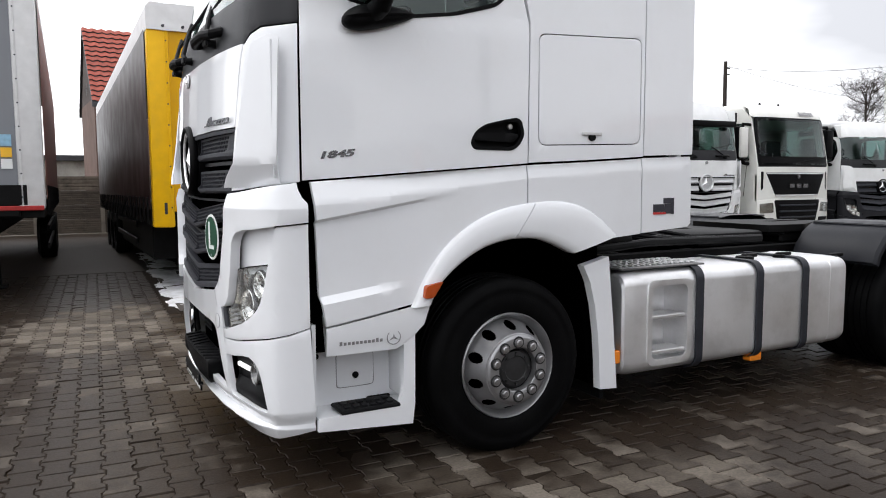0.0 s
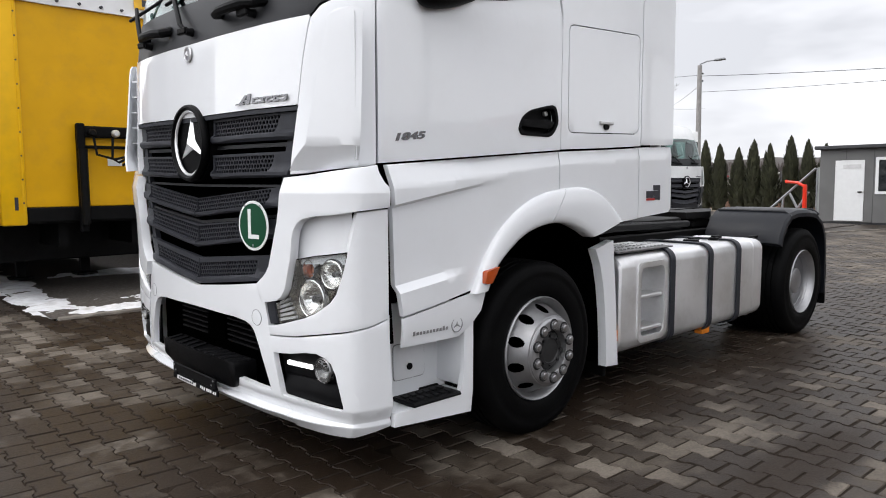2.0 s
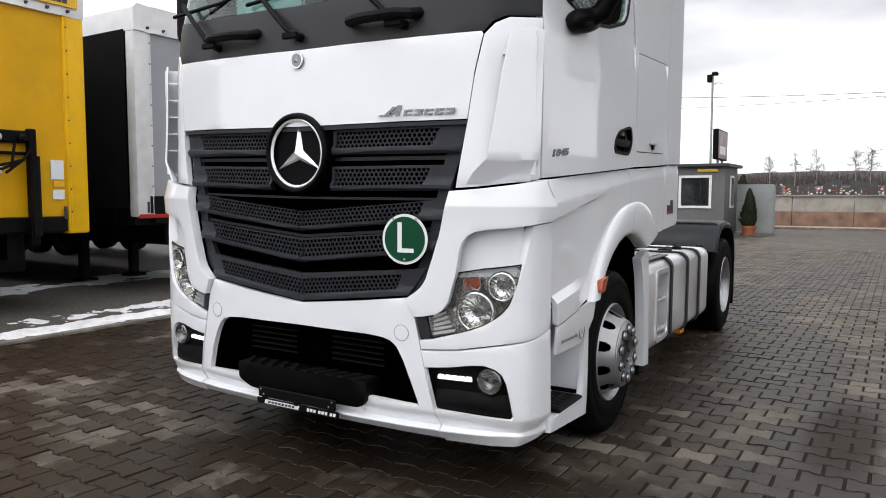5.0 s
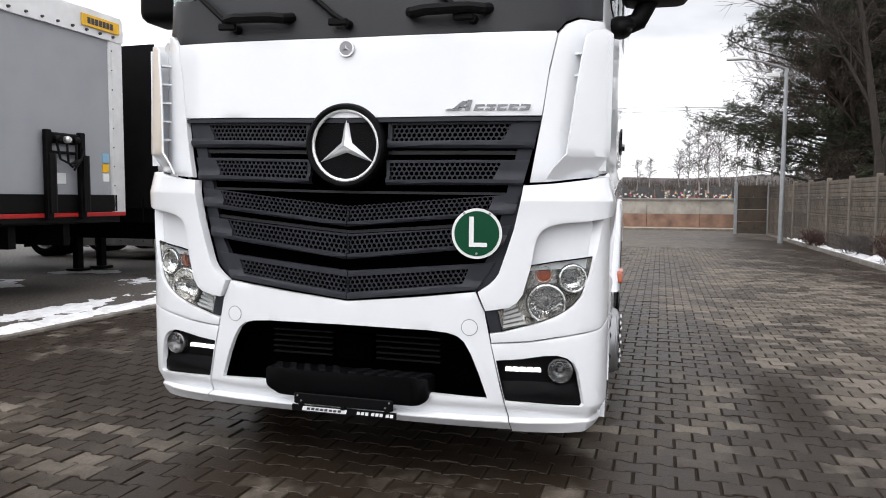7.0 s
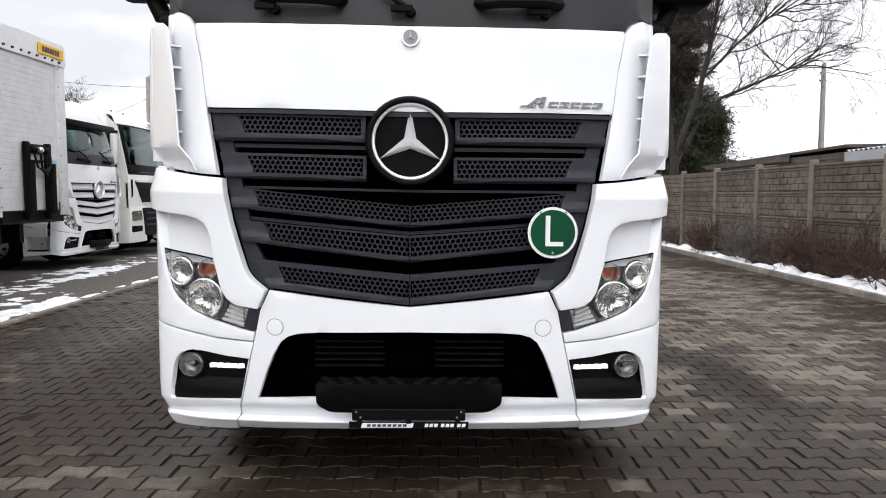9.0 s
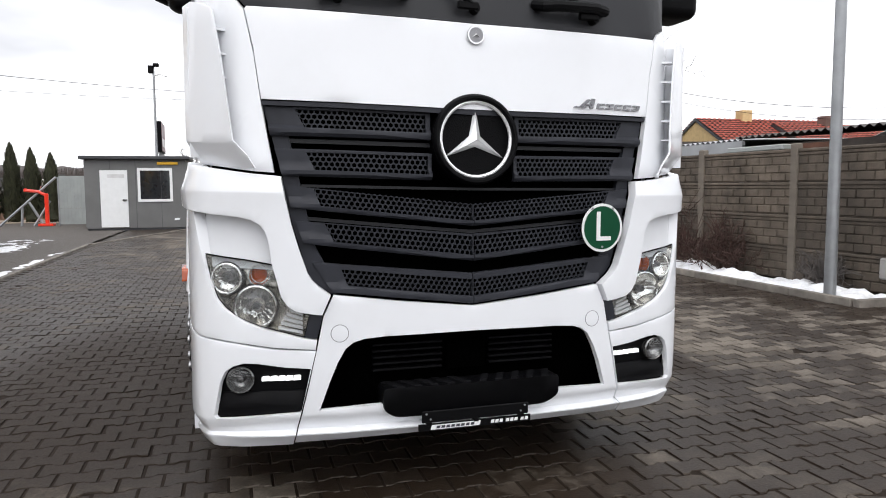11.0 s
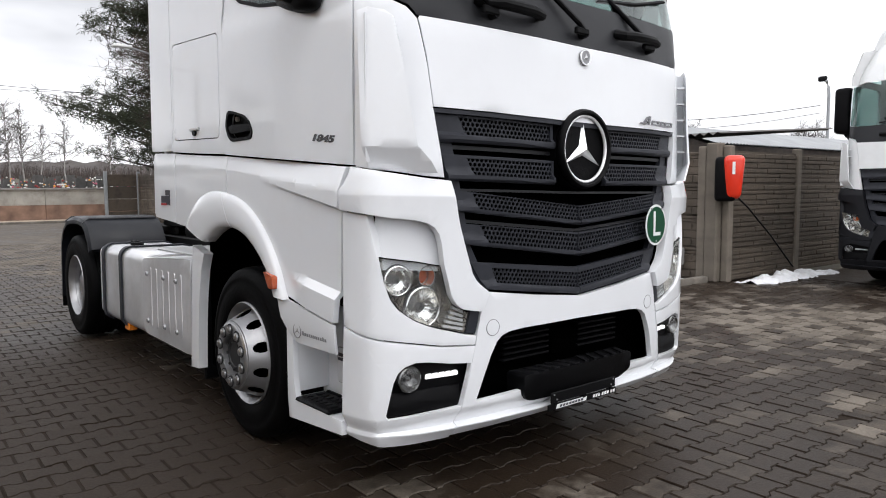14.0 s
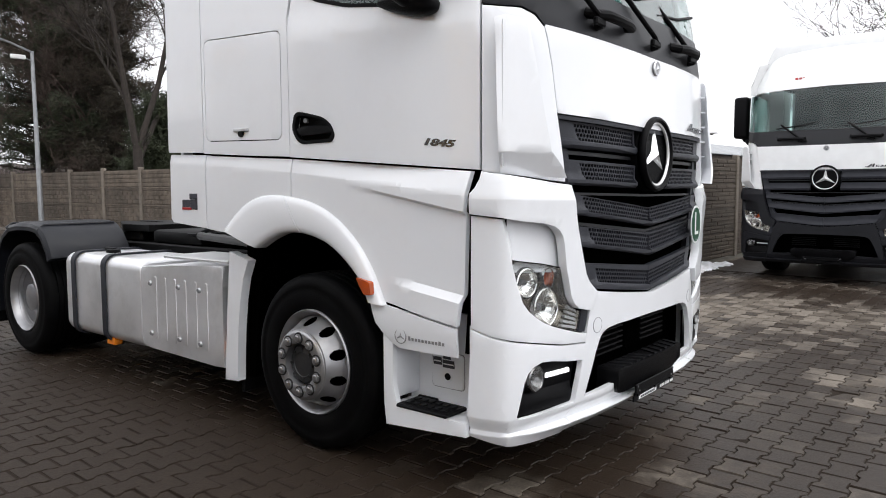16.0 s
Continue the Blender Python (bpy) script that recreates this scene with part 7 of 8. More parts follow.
other_tractor(pose(15.05, 11.75, 0, 0, 0, 90) @ Matrix.Diagonal((1, 1, 0.95, 1)), "ivory tractor unit with black chrome-trimmed grille in the parked row")


# ---- far end of the yard ----
CLAD = mat("dark_grey_cladding", (0.13, 0.13, 0.128), 0.6, vary=0.08, scale=2)
ROOFD = mat("dark_roof_edge", (0.035, 0.036, 0.04), 0.5, vary=0.15)
PVC = mat("white_frame", (0.75, 0.76, 0.76), 0.4, vary=0.03)
DARKGL = mat("dark_window_glass", (0.02, 0.022, 0.024), 0.06, vary=0.1, coat=0.5)
SHEET = mat("grey_sheet_metal", (0.33, 0.35, 0.34), 0.5, 0.2, vary=0.1, scale=2)
TERRA = mat("terracotta", (0.4, 0.13, 0.06), 0.7, vary=0.15)
GALV = mat("galvanised_steel", (0.3, 0.31, 0.32), 0.45, 0.6, vary=0.12, scale=5, bump=0.1)
POLEC = mat("concrete_pole", (0.28, 0.27, 0.26), 0.8, vary=0.15, bump=0.2)
REDP = mat("red_plastic", (0.75, 0.035, 0.012), 0.28, vary=0.05, coat=0.3)
CREAM = mat("plaster_wall", (0.38, 0.365, 0.33), 0.85, vary=0.2, scale=1.2, bump=0.3, dirt=(0.15, 0.13, 0.1), dirt_amt=0.5)
RUST = mat("rusty_brick_base", (0.24, 0.15, 0.11), 0.85, vary=0.35, scale=2, bump=0.4)

OFF = thing("office_cabin", "dark grey office cabin with white door and window", "cabin", pose(25.1, 7.34, 0.0))
part("wall", box(bmesh.new(), 0, 2.3, 0, 3.35, 0.06, 2.5, 0.01), CLAD, OFF)
part("plinth", box(bmesh.new(), 0.03, 2.27, 0.03, 3.3, -0.1, 0.06), ROOFD, OFF)
part("roof", box(bmesh.new(), -0.22, 2.45, -0.16, 3.48, 2.5, 2.62, 0.02), ROOFD, OFF)
for i in range(1, 4):
    part("cladding_joint", box(bmesh.new(), -0.006, 0.02, 0.84 * i - 0.006, 0.84 * i + 0.006, 0.06, 2.5), ROOFD, OFF)
dr = part("door", box(bmesh.new(), -0.03, 0.03, 1.95, 2.85, 0.1, 2.12, 0.01), PVC, OFF, "white cabin door")
part("handle", box(bmesh.new(), -0.08, -0.03, 2.0, 2.12, 1.05, 1.09, 0.005), BLACKPL, dr)
part("door_sign", box(bmesh.new(), -0.04, -0.03, 2.05, 2.6, 1.85, 1.98), SILVERP, dr)
wi = part("window", skin(rrect(0.45, 1.62, 1.0, 2.2, 0.01), lambda u, v, d: (-0.04 + d, u, v), [rrect(0.54, 1.53, 1.09, 2.11, 0.01)], 0.08, 0, 0), PVC, OFF, "white-framed window")
part("pane", box(bmesh.new(), -0.005, 0.02, 0.5, 1.57, 1.05, 2.15), DARKGL, wi)
w2 = part("window", box(bmesh.new(), 0.9, 1.5, -0.04, 0.02, 1.0, 2.2, 0.01), PVC, OFF)
part("pane", box(bmesh.new(), 0.98, 1.42, -0.05, -0.03, 1.08, 2.12), DARKGL, w2)
part("lamp_strip", box(bmesh.new(), -0.06, 0.0, 0.25, 0.95, 2.32, 2.42, 0.01), YTAG, OFF)
part("vent", box(bmesh.new(), -0.03, 0.0, 0.25, 0.42, 0.33, 0.4), PVC, OFF)

MAST = thing("floodlight_mast", "thin galvanised mast with floodlight and camera", "mast", pose(28.62, 8.62, 0))
part("pole", cyl(bmesh.new(), (0, 0, 0), (0, 0, 6.35), 0.06, 0.04, 10), GALV, MAST)
part("floodlight", box(bmesh.new(), -0.22, 0.06, -0.22, 0.0, 6.3, 6.43, 0.03), BLACKPL, MAST)
part("bracket", tube(bmesh.new(), [(0, 0, 5.95), (-0.2, -0.25, 6.0), (-0.3, -0.5, 5.9)], 0.03, 6), SIGNW, MAST)
part("box", box(bmesh.new(), -0.1, 0.1, 0.0, 0.2, 6.05, 6.35, 0.02), BLACKPL, MAST)
SIGN = thing("light_box_sign", "dark maroon light box sign on a post", "sign", pose(30.36, 8.61, 0, 0, 0, 1.5))
part("box", box(bmesh.new(), -1.08, 1.08, -0.11, 0.11, 2.98, 4.24, 0.02), BLACKPL, SIGN)
face = part("face", box(bmesh.new(), -1.02, 1.02, -0.122, -0.11, 3.04, 4.18), mat("maroon_face", (0.2, 0.1, 0.11), 0.4, vary=0.4, scale=1.5, dirt=(0.5, 0.45, 0.46), dirt_amt=0.6), SIGN)
part("pale_panel", box(bmesh.new(), -0.8, 0.5, -0.13, -0.122, 3.2, 3.55), SIGNW, face)
for x in (-0.5, 0.5):
    part("post", cyl(bmesh.new(), (x, 0, 0), (x, 0, 3.0), 0.06, n=10), GALV, SIGN)


def panel_wall(x, y0, y1, z1, label):
    R = thing("metal_screen", label, "screen", pose(x, y0, 0), kind="structure")
    n = max(1, round((y1 - y0) / 1.2))
    for i in range(n):
        a, b = (y1 - y0) * i / n, (y1 - y0) * (i + 1) / n
        for j in range(3):
            bm = box(bmesh.new(), -0.01, 0.01, a + 0.03, b - 0.03, 0.05 + j * z1 / 3, (j + 1) * z1 / 3 + 0.045)
            for q in range(int((b - a - 0.1) / 0.13)):
                box(bm, -0.028, -0.008, a + 0.06 + 0.13 * q, a + 0.1 + 0.13 * q, 0.06 + j * z1 / 3, (j + 1) * z1 / 3 - 0.025)
            part("sheet", bm, SHEET, R)
    for i in range(n + 1):
        part("upright", box(bmesh.new(), -0.04, 0.04, (y1 - y0) * i / n - 0.03, (y1 - y0) * i / n + 0.03, 0, z1, 0.005), GALV, R)


panel_wall(27.5, 6.02, 7.5, 1.85, "grey sheet metal screen beside the cabin")
panel_wall(29.5, 10.9, 12.45, 1.95, "grey sheet metal screen behind the cabin")

LEAF = mat("dark_conifer_leaf", (0.026, 0.033, 0.013), 0.7, vary=0.3, scale=3, island=0.35)
DULL = mat("brown_green_needle", (0.033, 0.026, 0.015), 0.8, vary=0.3, scale=2, island=0.4)
THUJA = mat("brown_green_thuja", (0.04, 0.042, 0.02), 0.8, vary=0.3, scale=2, island=0.35)
THUJA_G = mat("dull_green_thuja", (0.026, 0.034, 0.012), 0.8, vary=0.3, scale=6, island=0.45)
BARK = mat("grey_brown_bark", (0.028, 0.0215, 0.0175), 0.9, vary=0.3, scale=8, bump=0.6, bscale=30)
TWIG = mat("reddish_twig", (0.05, 0.024, 0.018), 0.9, vary=0.3, scale=4)
BTWIG = mat("grey_birch_twig", (0.085, 0.075, 0.07), 0.9, vary=0.2, scale=4)
BTWIG2 = mat("brown_twig", (0.05, 0.034, 0.026), 0.9, vary=0.3, scale=4)


def tufts(pts, size, rnd, slim=0.28, k=2):
    """Many small leaf blades, as arrays for one mesh."""
    vs, fs = [], []
    for p in pts:
        for _ in range(k):
            d = Vector((rnd.gauss(0, 1), rnd.gauss(0, 1), rnd.gauss(0, 0.8))).normalized()
            a = d.cross(Vector((rnd.gauss(0, 1), rnd.gauss(0, 1), rnd.gauss(0, 1)))).normalized()
            s = size * rnd.uniform(0.6, 1.4)
            i = len(vs)
            vs += [p - a * s * slim, p + a * s * slim, p + d * s + a * s * slim * 0.4, p + d * s - a * s * slim * 0.4]
            fs.append((i, i + 1, i + 2, i + 3))
    return vs, fs


def leafy(name, vs, fs, material, parent, label=""):
    me = bpy.data.meshes.new(name)
    me.from_pydata([tuple(v) for v in vs], [], fs)
    me.materials.append(material)
    ob = new(name, me)
    ob.parent = parent
    return tagged(ob, label)


def thuja(m, h, r, seed, label="slim brown-green columnar thuja", pot=False):
    rnd = random.Random(seed)
    T = thing("thuja", label, "tree", m, group="" if pot else "row of thujas")
    z0 = 0.3 if pot else 0.0
    part("trunk", cyl(bmesh.new(), (0, 0, 0.1 if pot else 0), (0, 0, h * 0.8), 0.05, 0.02, 8), BARK, T)
    pts = []
    for _ in range(2200 if pot else 900):
        f = rnd.random() ** 0.8
        a = rnd.uniform(0, 2 * math.pi)
        rr = r * (1 - f) ** 0.62 * (0.7 + 0.35 * rnd.random()) * (0.82 + 0.18 * math.sin(3 * a + seed + 6 * f)) * min(1, 0.55 + f * 3)
        pts.append(Vector((rr * math.cos(a), rr * math.sin(a), z0 + (h - z0) * f)))
    vs, fs = [], []
    for p in pts:
        d = Vector((p.x * 0.6, p.y * 0.6, 0.55 * r + 0.1)).normalized()
        a = Vector((-p.y, p.x, 0)).normalized() if p.xy.length > 0.01 else Vector((1, 0, 0))
        a = (a + Vector((rnd.gauss(0, 0.4), rnd.gauss(0, 0.4), rnd.gauss(0, 0.4)))).normalized()
        s = 0.09 if pot else 0.16 + 0.12 * r
        i = len(vs)
        vs += [p - a * s * 0.5, p + a * s * 0.5, p + d * s * 1.6]
        fs.append((i, i + 1, i + 2))
    leafy("crown", vs, fs, THUJA_G if pot else THUJA, T)
    core = bmesh.new()
    lathe(core, [(0.0, z0), (r * 0.62, z0 + 0.15), (r * 0.6, z0 + h * 0.3), (r * 0.36, z0 + h * 0.62), (0.0, h * 0.9)], 12, pose(0, 0, 0, 90, 0, 0) @ Matrix.Diagonal((1, 1, -1, 1)))
    part("inner_crown", core, THUJA_G if pot else THUJA, T)
    if pot:
        part("flower_pot", lathe(bmesh.new(), [(0.0, 0.0), (0.2, 0.0), (0.25, 0.27), (0.28, 0.27), (0.28, 0.34), (0.25, 0.34), (0.24, 0.3), (0, 0.3)], 24, pose(0, 0, 0, 90, 0, 0) @ Matrix.Diagonal((1, 1, -1, 1))), TERRA, T, "terracotta pot")
    return T


for i in range(13):
    thuja(pose(33.0 + 0.15 * (i % 3), 13.45 + 0.83 * i, 0), 2.8 + 0.45 * ((i * 7) % 5) / 4, 0.5, i)
for i in range(2):
    thuja(pose(33.5, 8.2 + 0.95 * i, 0), 2.15 + 0.05 * i, 0.5, 40 + i)
thuja(pose(26.6, 6.75, 0), 1.62, 0.35, 77, "slim green potted thuja in a terracotta pot", True)

CR = thing("workshop_hoist", "small red steel hoist with grey braces", "hoist", pose(29.4, 12.87, 0))
part("column", box(bmesh.new(), -0.07, 0.07, -0.07, 0.07, 0, 1.3, 0.02), REDP, CR)
part("jib", tube(bmesh.new(), [(0, 0.0, 1.22), (0, 0.3, 1.38), (0, 0.75, 1.42)], 0.06, 8), REDP, CR)
part("hook_block", box(bmesh.new(), -0.05, 0.05, 0.68, 0.8, 1.36, 1.5, 0.02), REDP, CR)
part("foot", box(bmesh.new(), -0.25, 0.25, -0.25, 0.3, 0, 0.1, 0.02), REDP, CR)
for a, b in (((0.1, 1.75, 0.0), (0.1, -0.35, 1.95)), ((0.1, 0.2, 0.1), (0.1, 0.65, 0.95)), ((0.1, 0.95, 0.0), (0.1, 0.9, 0.75)), ((0.1, 0.5, 0.0), (0.1, -0.1, 1.0))):
    part("brace", tube(bmesh.new(), [a, b], 0.05, 6), GALV, CR)

# low wall and the flower-decked plots behind it
CW = thing("boundary_wall", "weathered plaster boundary wall with rusty base", "wall", kind="structure")
for i in range(12):
    y = -4 + 2.6 * i
    part("wall_panel", box(bmesh.new(), 36.0, 36.25, y, y + 2.58, 0.7, 1.42, 0.01), CREAM, CW)
    part("wall_base", box(bmesh.new(), 35.97, 36.28, y, y + 2.58, 0.0, 0.7, 0.01), RUST, CW)
    part("coping", box(bmesh.new(), 35.9, 36.35, y, y + 2.59, 1.42, 1.5, 0.01), POLEC, CW)
kerb_line((32.5, -2), (32.5, 12), "pale kerb along the street")
slab("street", 32.6, 35.9, -20, 40, 0.02, mat("sandy_verge", (0.38, 0.3, 0.23), 0.9, vary=0.25, scale=1.5), "sandy verge before the boundary wall")
FLOW = [mat("flower_" + n, c, 0.6, vary=0.2) for n, c in (("red", (0.25, 0.02, 0.02)), ("white", (0.7, 0.7, 0.68)), ("orange", (0.7, 0.3, 0.03)), ("stone", (0.07, 0.068, 0.066)), ("pink", (0.55, 0.12, 0.2)))]
bm = bmesh.new()
rows = []
for i in range(26):
    x = 36.4 + 1.9 * i
    rows.append([bm.verts.new((x, -40 + 3.4 * j, -0.05 if i == 0 else 1.15 + 0.03 * (x - 36.4) + 0.12 * noise.noise((x * 0.4, j * 0.9, 1)))) for j in range(28)])
for r0, r1 in zip(rows, rows[1:]):
    for j in range(27):
        bm.faces.new((r0[j], r1[j], r1[j + 1], r0[j + 1]))
part("bank", bm, EARTH, None, "rising ground with plots behind the boundary wall", kind="structure", recalc=False)
rnd = random.Random(11)
for k, fm in enumerate(FLOW):
    bm = bmesh.new()
    for _ in range((330, 760, 260, 420, 150)[k]):
        x, y = 37.3 + 20 * rnd.random() ** 2, rnd.uniform(-10, 24)
        g = 1.15 + 0.03 * (x - 36.4)
        if k == 3:
            box(bm, x, x + 0.12, y, y + rnd.choice((0.1, 0.25, 0.45)), g - 0.2, g + rnd.uniform(0.2, 0.85))
        else:
            bmesh.ops.create_icosphere(bm, subdivisions=1, radius=rnd.uniform(0.035, 0.085), matrix=pose(x, y, g + rnd.uniform(0.0, 0.55)) @ Matrix.Diagonal((1, 1, 0.8, 1)))
    part("grave_decoration", bm, fm, None, "flowers and stones crowded behind the boundary wall", category="flowers", kind="stuff")

# ---- wooded rise in the distance ----
HILL = mat("far_wood", (0.06, 0.05, 0.045), 0.95, vary=0.3, scale=0.15, bump=0.8, bscale=1.0)
bm = bmesh.new()
rows = []
for j in range(5):
    row = []
    for i in range(161):
        a = radians(-75 + 150 * i / 160)
        R = 130 + 25 * j
        h = (0, 3.0, 6.0, 8.0, 9.5)[j] * (0.8 + 0.45 * noise.noise((a * 4, j * 0.3, 5)) + 0.12 * noise.noise((a * 60, j, 2)))
        row.append(bm.verts.new((R * math.cos(a), R * math.sin(a) + 4, h)))
    rows.append(row)
for r0, r1 in zip(rows, rows[1:]):
    for i in range(160):
        bm.faces.new((r0[i], r0[i + 1], r1[i + 1], r1[i]))
part("backdrop", bm, HILL, None, "bare brown woods on a low distant rise", kind="structure", recalc=False)


rnd = random.Random(17)
wv, wf = [], []
for _ in range(30000):
    x, y = rnd.uniform(76, 92), rnd.uniform(-75, 75)
    top = 3.5 + (x - 76) * 0.04 + 0.6 * noise.noise((y * 0.12, x * 0.1, 4)) + rnd.uniform(-1.2, 0.1)
    a, r, lean = rnd.uniform(0, math.pi), rnd.uniform(0.012, 0.04), rnd.uniform(-0.6, 0.6)
    i = len(wv)
    dx, dy = r * math.cos(a), r * math.sin(a)
    wv += [(x - dx, y - dy, 1.0), (x + dx, y + dy, 1.0), (x + dx * 0.4, y + dy * 0.4 + lean, top), (x - dx * 0.4, y - dy * 0.4 + lean, top)]
    wf.append((i, i + 1, i + 2, i + 3))
me = bpy.data.meshes.new("far_woods")
me.from_pydata(wv, [], wf)
me.materials.append(mat("far_trunks", (0.06, 0.046, 0.041), 0.9, vary=0.3, scale=0.5, island=0.5))
tagged(new("far_woods", me), "leafless brown woods on the far rise", "woods", kind="stuff")

# ---- trees ----
def branches(bm, p, d, length, r, depth, rnd, spread, tips, up=0.12, kink=0.2):
    pts, q, dd = [p], p.copy(), d.copy()
    k = 4 if depth > 1 else 3
    for i in range(k):
        dd = (dd + Vector((rnd.gauss(0, kink), rnd.gauss(0, kink), rnd.gauss(0, kink) + up))).normalized()
        q = q + dd * length / k
        pts.append(q.copy())
    tube(bm, pts, r, 7 if r > 0.06 else (5 if r > 0.02 else 3), r * 0.55)
    tips.append(q)
    if depth <= 0:
        return
    for i in range(rnd.choice((3, 4)) if depth > 1 else 4):
        f = rnd.uniform(0.35, 1.0)
        j = min(int(f * k), k - 1)
        b = pts[j].lerp(pts[j + 1], f * k - j)
        nd = (dd + Vector((rnd.gauss(0, spread), rnd.gauss(0, spread), rnd.gauss(0, spread * 0.7)))).normalized()
        branches(bm, b, nd, length * rnd.uniform(0.5, 0.78), max(r * 0.5, 0.006), depth - 1, rnd, spread, tips, up, kink)


def bare_tree(m, h, seed, label, material=BARK, depth=4, r=0.16, lean=(0.1, 0, 1), spread=0.75, limbs=()):
    rnd = random.Random(seed)
    T = thing("bare_tree", label, "tree", m)
    bm = bmesh.new()
    tube(bm, [(0, 0, -0.1), (0.03, 0.02, h * 0.12), tuple(Vector(lean).normalized() * h * 0.3)], r, 9, r * 0.75)
    part("trunk", bm, material, T)
    bm = bmesh.new()
    top = Vector(lean).normalized() * h * 0.3
    tips = []
    for i in range(4):
        d = (Vector(lean).normalized() + Vector((rnd.gauss(0, 0.45), rnd.gauss(0, 0.45), 0.3))).normalized()
        if limbs:
            d = Vector(limbs[i]).normalized()
        branches(bm, top - Vector((0, 0, h * 0.03 * i)), d, h * 0.36, r * 0.6, depth - 1, rnd, spread, tips)
    part("branchwork", bm, material, T)
    return T


def forked_tree(m, seed, label):
    """A trunk that forks low into long limbs, each with many fine drooping twigs."""
    rnd = random.Random(seed)
    T = thing("bare_tree", label, "tree", m)
    part("trunk", tube(bmesh.new(), [(0, 0, -0.1), (0.02, 0.02, 1.3), (0.0, 0.05, 2.75)], 0.19, 9, 0.15), BARK, T)
    stems = (((0, 0.06, 2.6), (0.1, 0.42, 5.3), (0.0, 0.68, 6.9), (0.1, 0.9, 8.1), (0.0, 1.05, 9.6)),
             ((0, 0.05, 2.7), (-0.2, -0.66, 4.9), (-0.3, -1.0, 6.5), (-0.3, -1.16, 7.7), (-0.4, -1.4, 9.3)),
             ((0, -0.03, 2.5), (0.2, -0.7, 3.7), (0.3, -1.55, 4.7), (0.5, -2.5, 5.1), (0.6, -3.65, 5.6), (0.6, -4.4, 5.9)),
             ((-0.25, -0.8, 5.3), (-0.5, -1.7, 6.3), (-0.7, -2.6, 7.1), (-0.8, -3.9, 7.65)),
             ((0.05, 0.3, 4.2), (0.5, 0.9, 5.6), (0.7, 1.6, 6.8), (0.8, 2.0, 8.0)))
    for k, st in enumerate(stems):
        pts = [Vector(p) for p in st]
        r0 = (0.12, 0.11, 0.095, 0.05, 0.05)[k]
        limb = part("limb", tube(bmesh.new(), pts, r0, 8, 0.018), BARK, T)
        bm = bmesh.new()
        for i in range(17):
            f = rnd.uniform(0.22, 1.0) * (len(pts) - 1)
            j = min(int(f), len(pts) - 2)
            p = pts[j].lerp(pts[j + 1], f - j)
            along = (pts[j + 1] - pts[j]).normalized()
            d = (along + Vector((rnd.gauss(0, 0.6), rnd.gauss(0, 0.7), rnd.gauss(0.1, 0.35)))).normalized()
            branches(bm, p, d, rnd.uniform(1.2, 2.3), 0.026, 3, rnd, 0.55, [], 0.03, 0.16)
        part("branchwork", bm, BARK, limb)
    return T


def round_tree(m, h, w, seed):
    """A far leafless tree with a dense round head of fine twigs."""
    rnd = random.Random(seed)
    T = thing("bare_tree", "round leafless tree in the distance", "tree", m)
    part("trunk", tube(bmesh.new(), [(0, 0, -0.1), (0.05, 0, h * 0.4), (0, 0.04, h * 0.75)], 0.13, 8, 0.05), BARK, T)
    bm = bmesh.new()
    for i in range(16):
        f = rnd.uniform(0.5, 0.76)
        a = 2.4 * i
        d = Vector((math.cos(a), math.sin(a), rnd.uniform(0.3, 1.6))).normalized()
        branches(bm, Vector((0, 0, h * f)), d, w * rnd.uniform(0.6, 0.85), 0.035, 4, rnd, 0.7, [], 0.08, 0.2)
    part("branchwork", bm, BARK, T)
    return T


def pine(m, h, seed, width, label, low=0.15, toward=None, n=46, needles=None):
    rnd = random.Random(seed)
    T = thing("pine_tree", label, "tree", m)
    bm = tube(bmesh.new(), [(0, 0, -0.1), (0.1, 0.05, h * 0.3), (0.0, 0.15, h * 0.65), (0.1, 0.1, h)], 0.24, 9, 0.05)
    part("trunk", bm, BARK, T)
    bm, pts = bmesh.new(), []
    for i in range(n):
        f = low + (1 - low) * (i + rnd.random()) / n
        a = rnd.uniform(0, 2 * math.pi)
        ln = width * (1 - 0.62 * f) * rnd.uniform(0.55, 1.1)
        p0 = Vector((0.05, 0.05, h * f))
        if toward is not None:
            ln *= 1 + 0.3 * math.cos(a - radians(toward))
        d = Vector((math.cos(a), math.sin(a), rnd.uniform(-0.08, 0.3)))
        line = [p0]
        for k in range(5):
            line.append(line[-1] + (d + Vector((rnd.gauss(0, 0.15), rnd.gauss(0, 0.15), 0.04 * k + rnd.gauss(0, 0.1)))) * ln / 5)
        tube(bm, line, 0.055, 4, 0.012)
        for q, nxt in zip(line[1:], line[2:]):
            for _ in range(10):
                c = q.lerp(nxt, rnd.random()) + Vector((rnd.gauss(0, 0.26), rnd.gauss(0, 0.26), rnd.gauss(0.08, 0.14)))
                for _ in range(12):
                    pts.append(c + Vector((rnd.gauss(0, 0.12), rnd.gauss(0, 0.12), rnd.gauss(0, 0.09))))
    part("branchwork", bm, BARK, T)
    vs, fs = tufts(pts, 0.16, rnd, 0.07, 3)
    leafy("crown", vs, fs, needles or LEAF, T, "dark needle clumps")
    return T


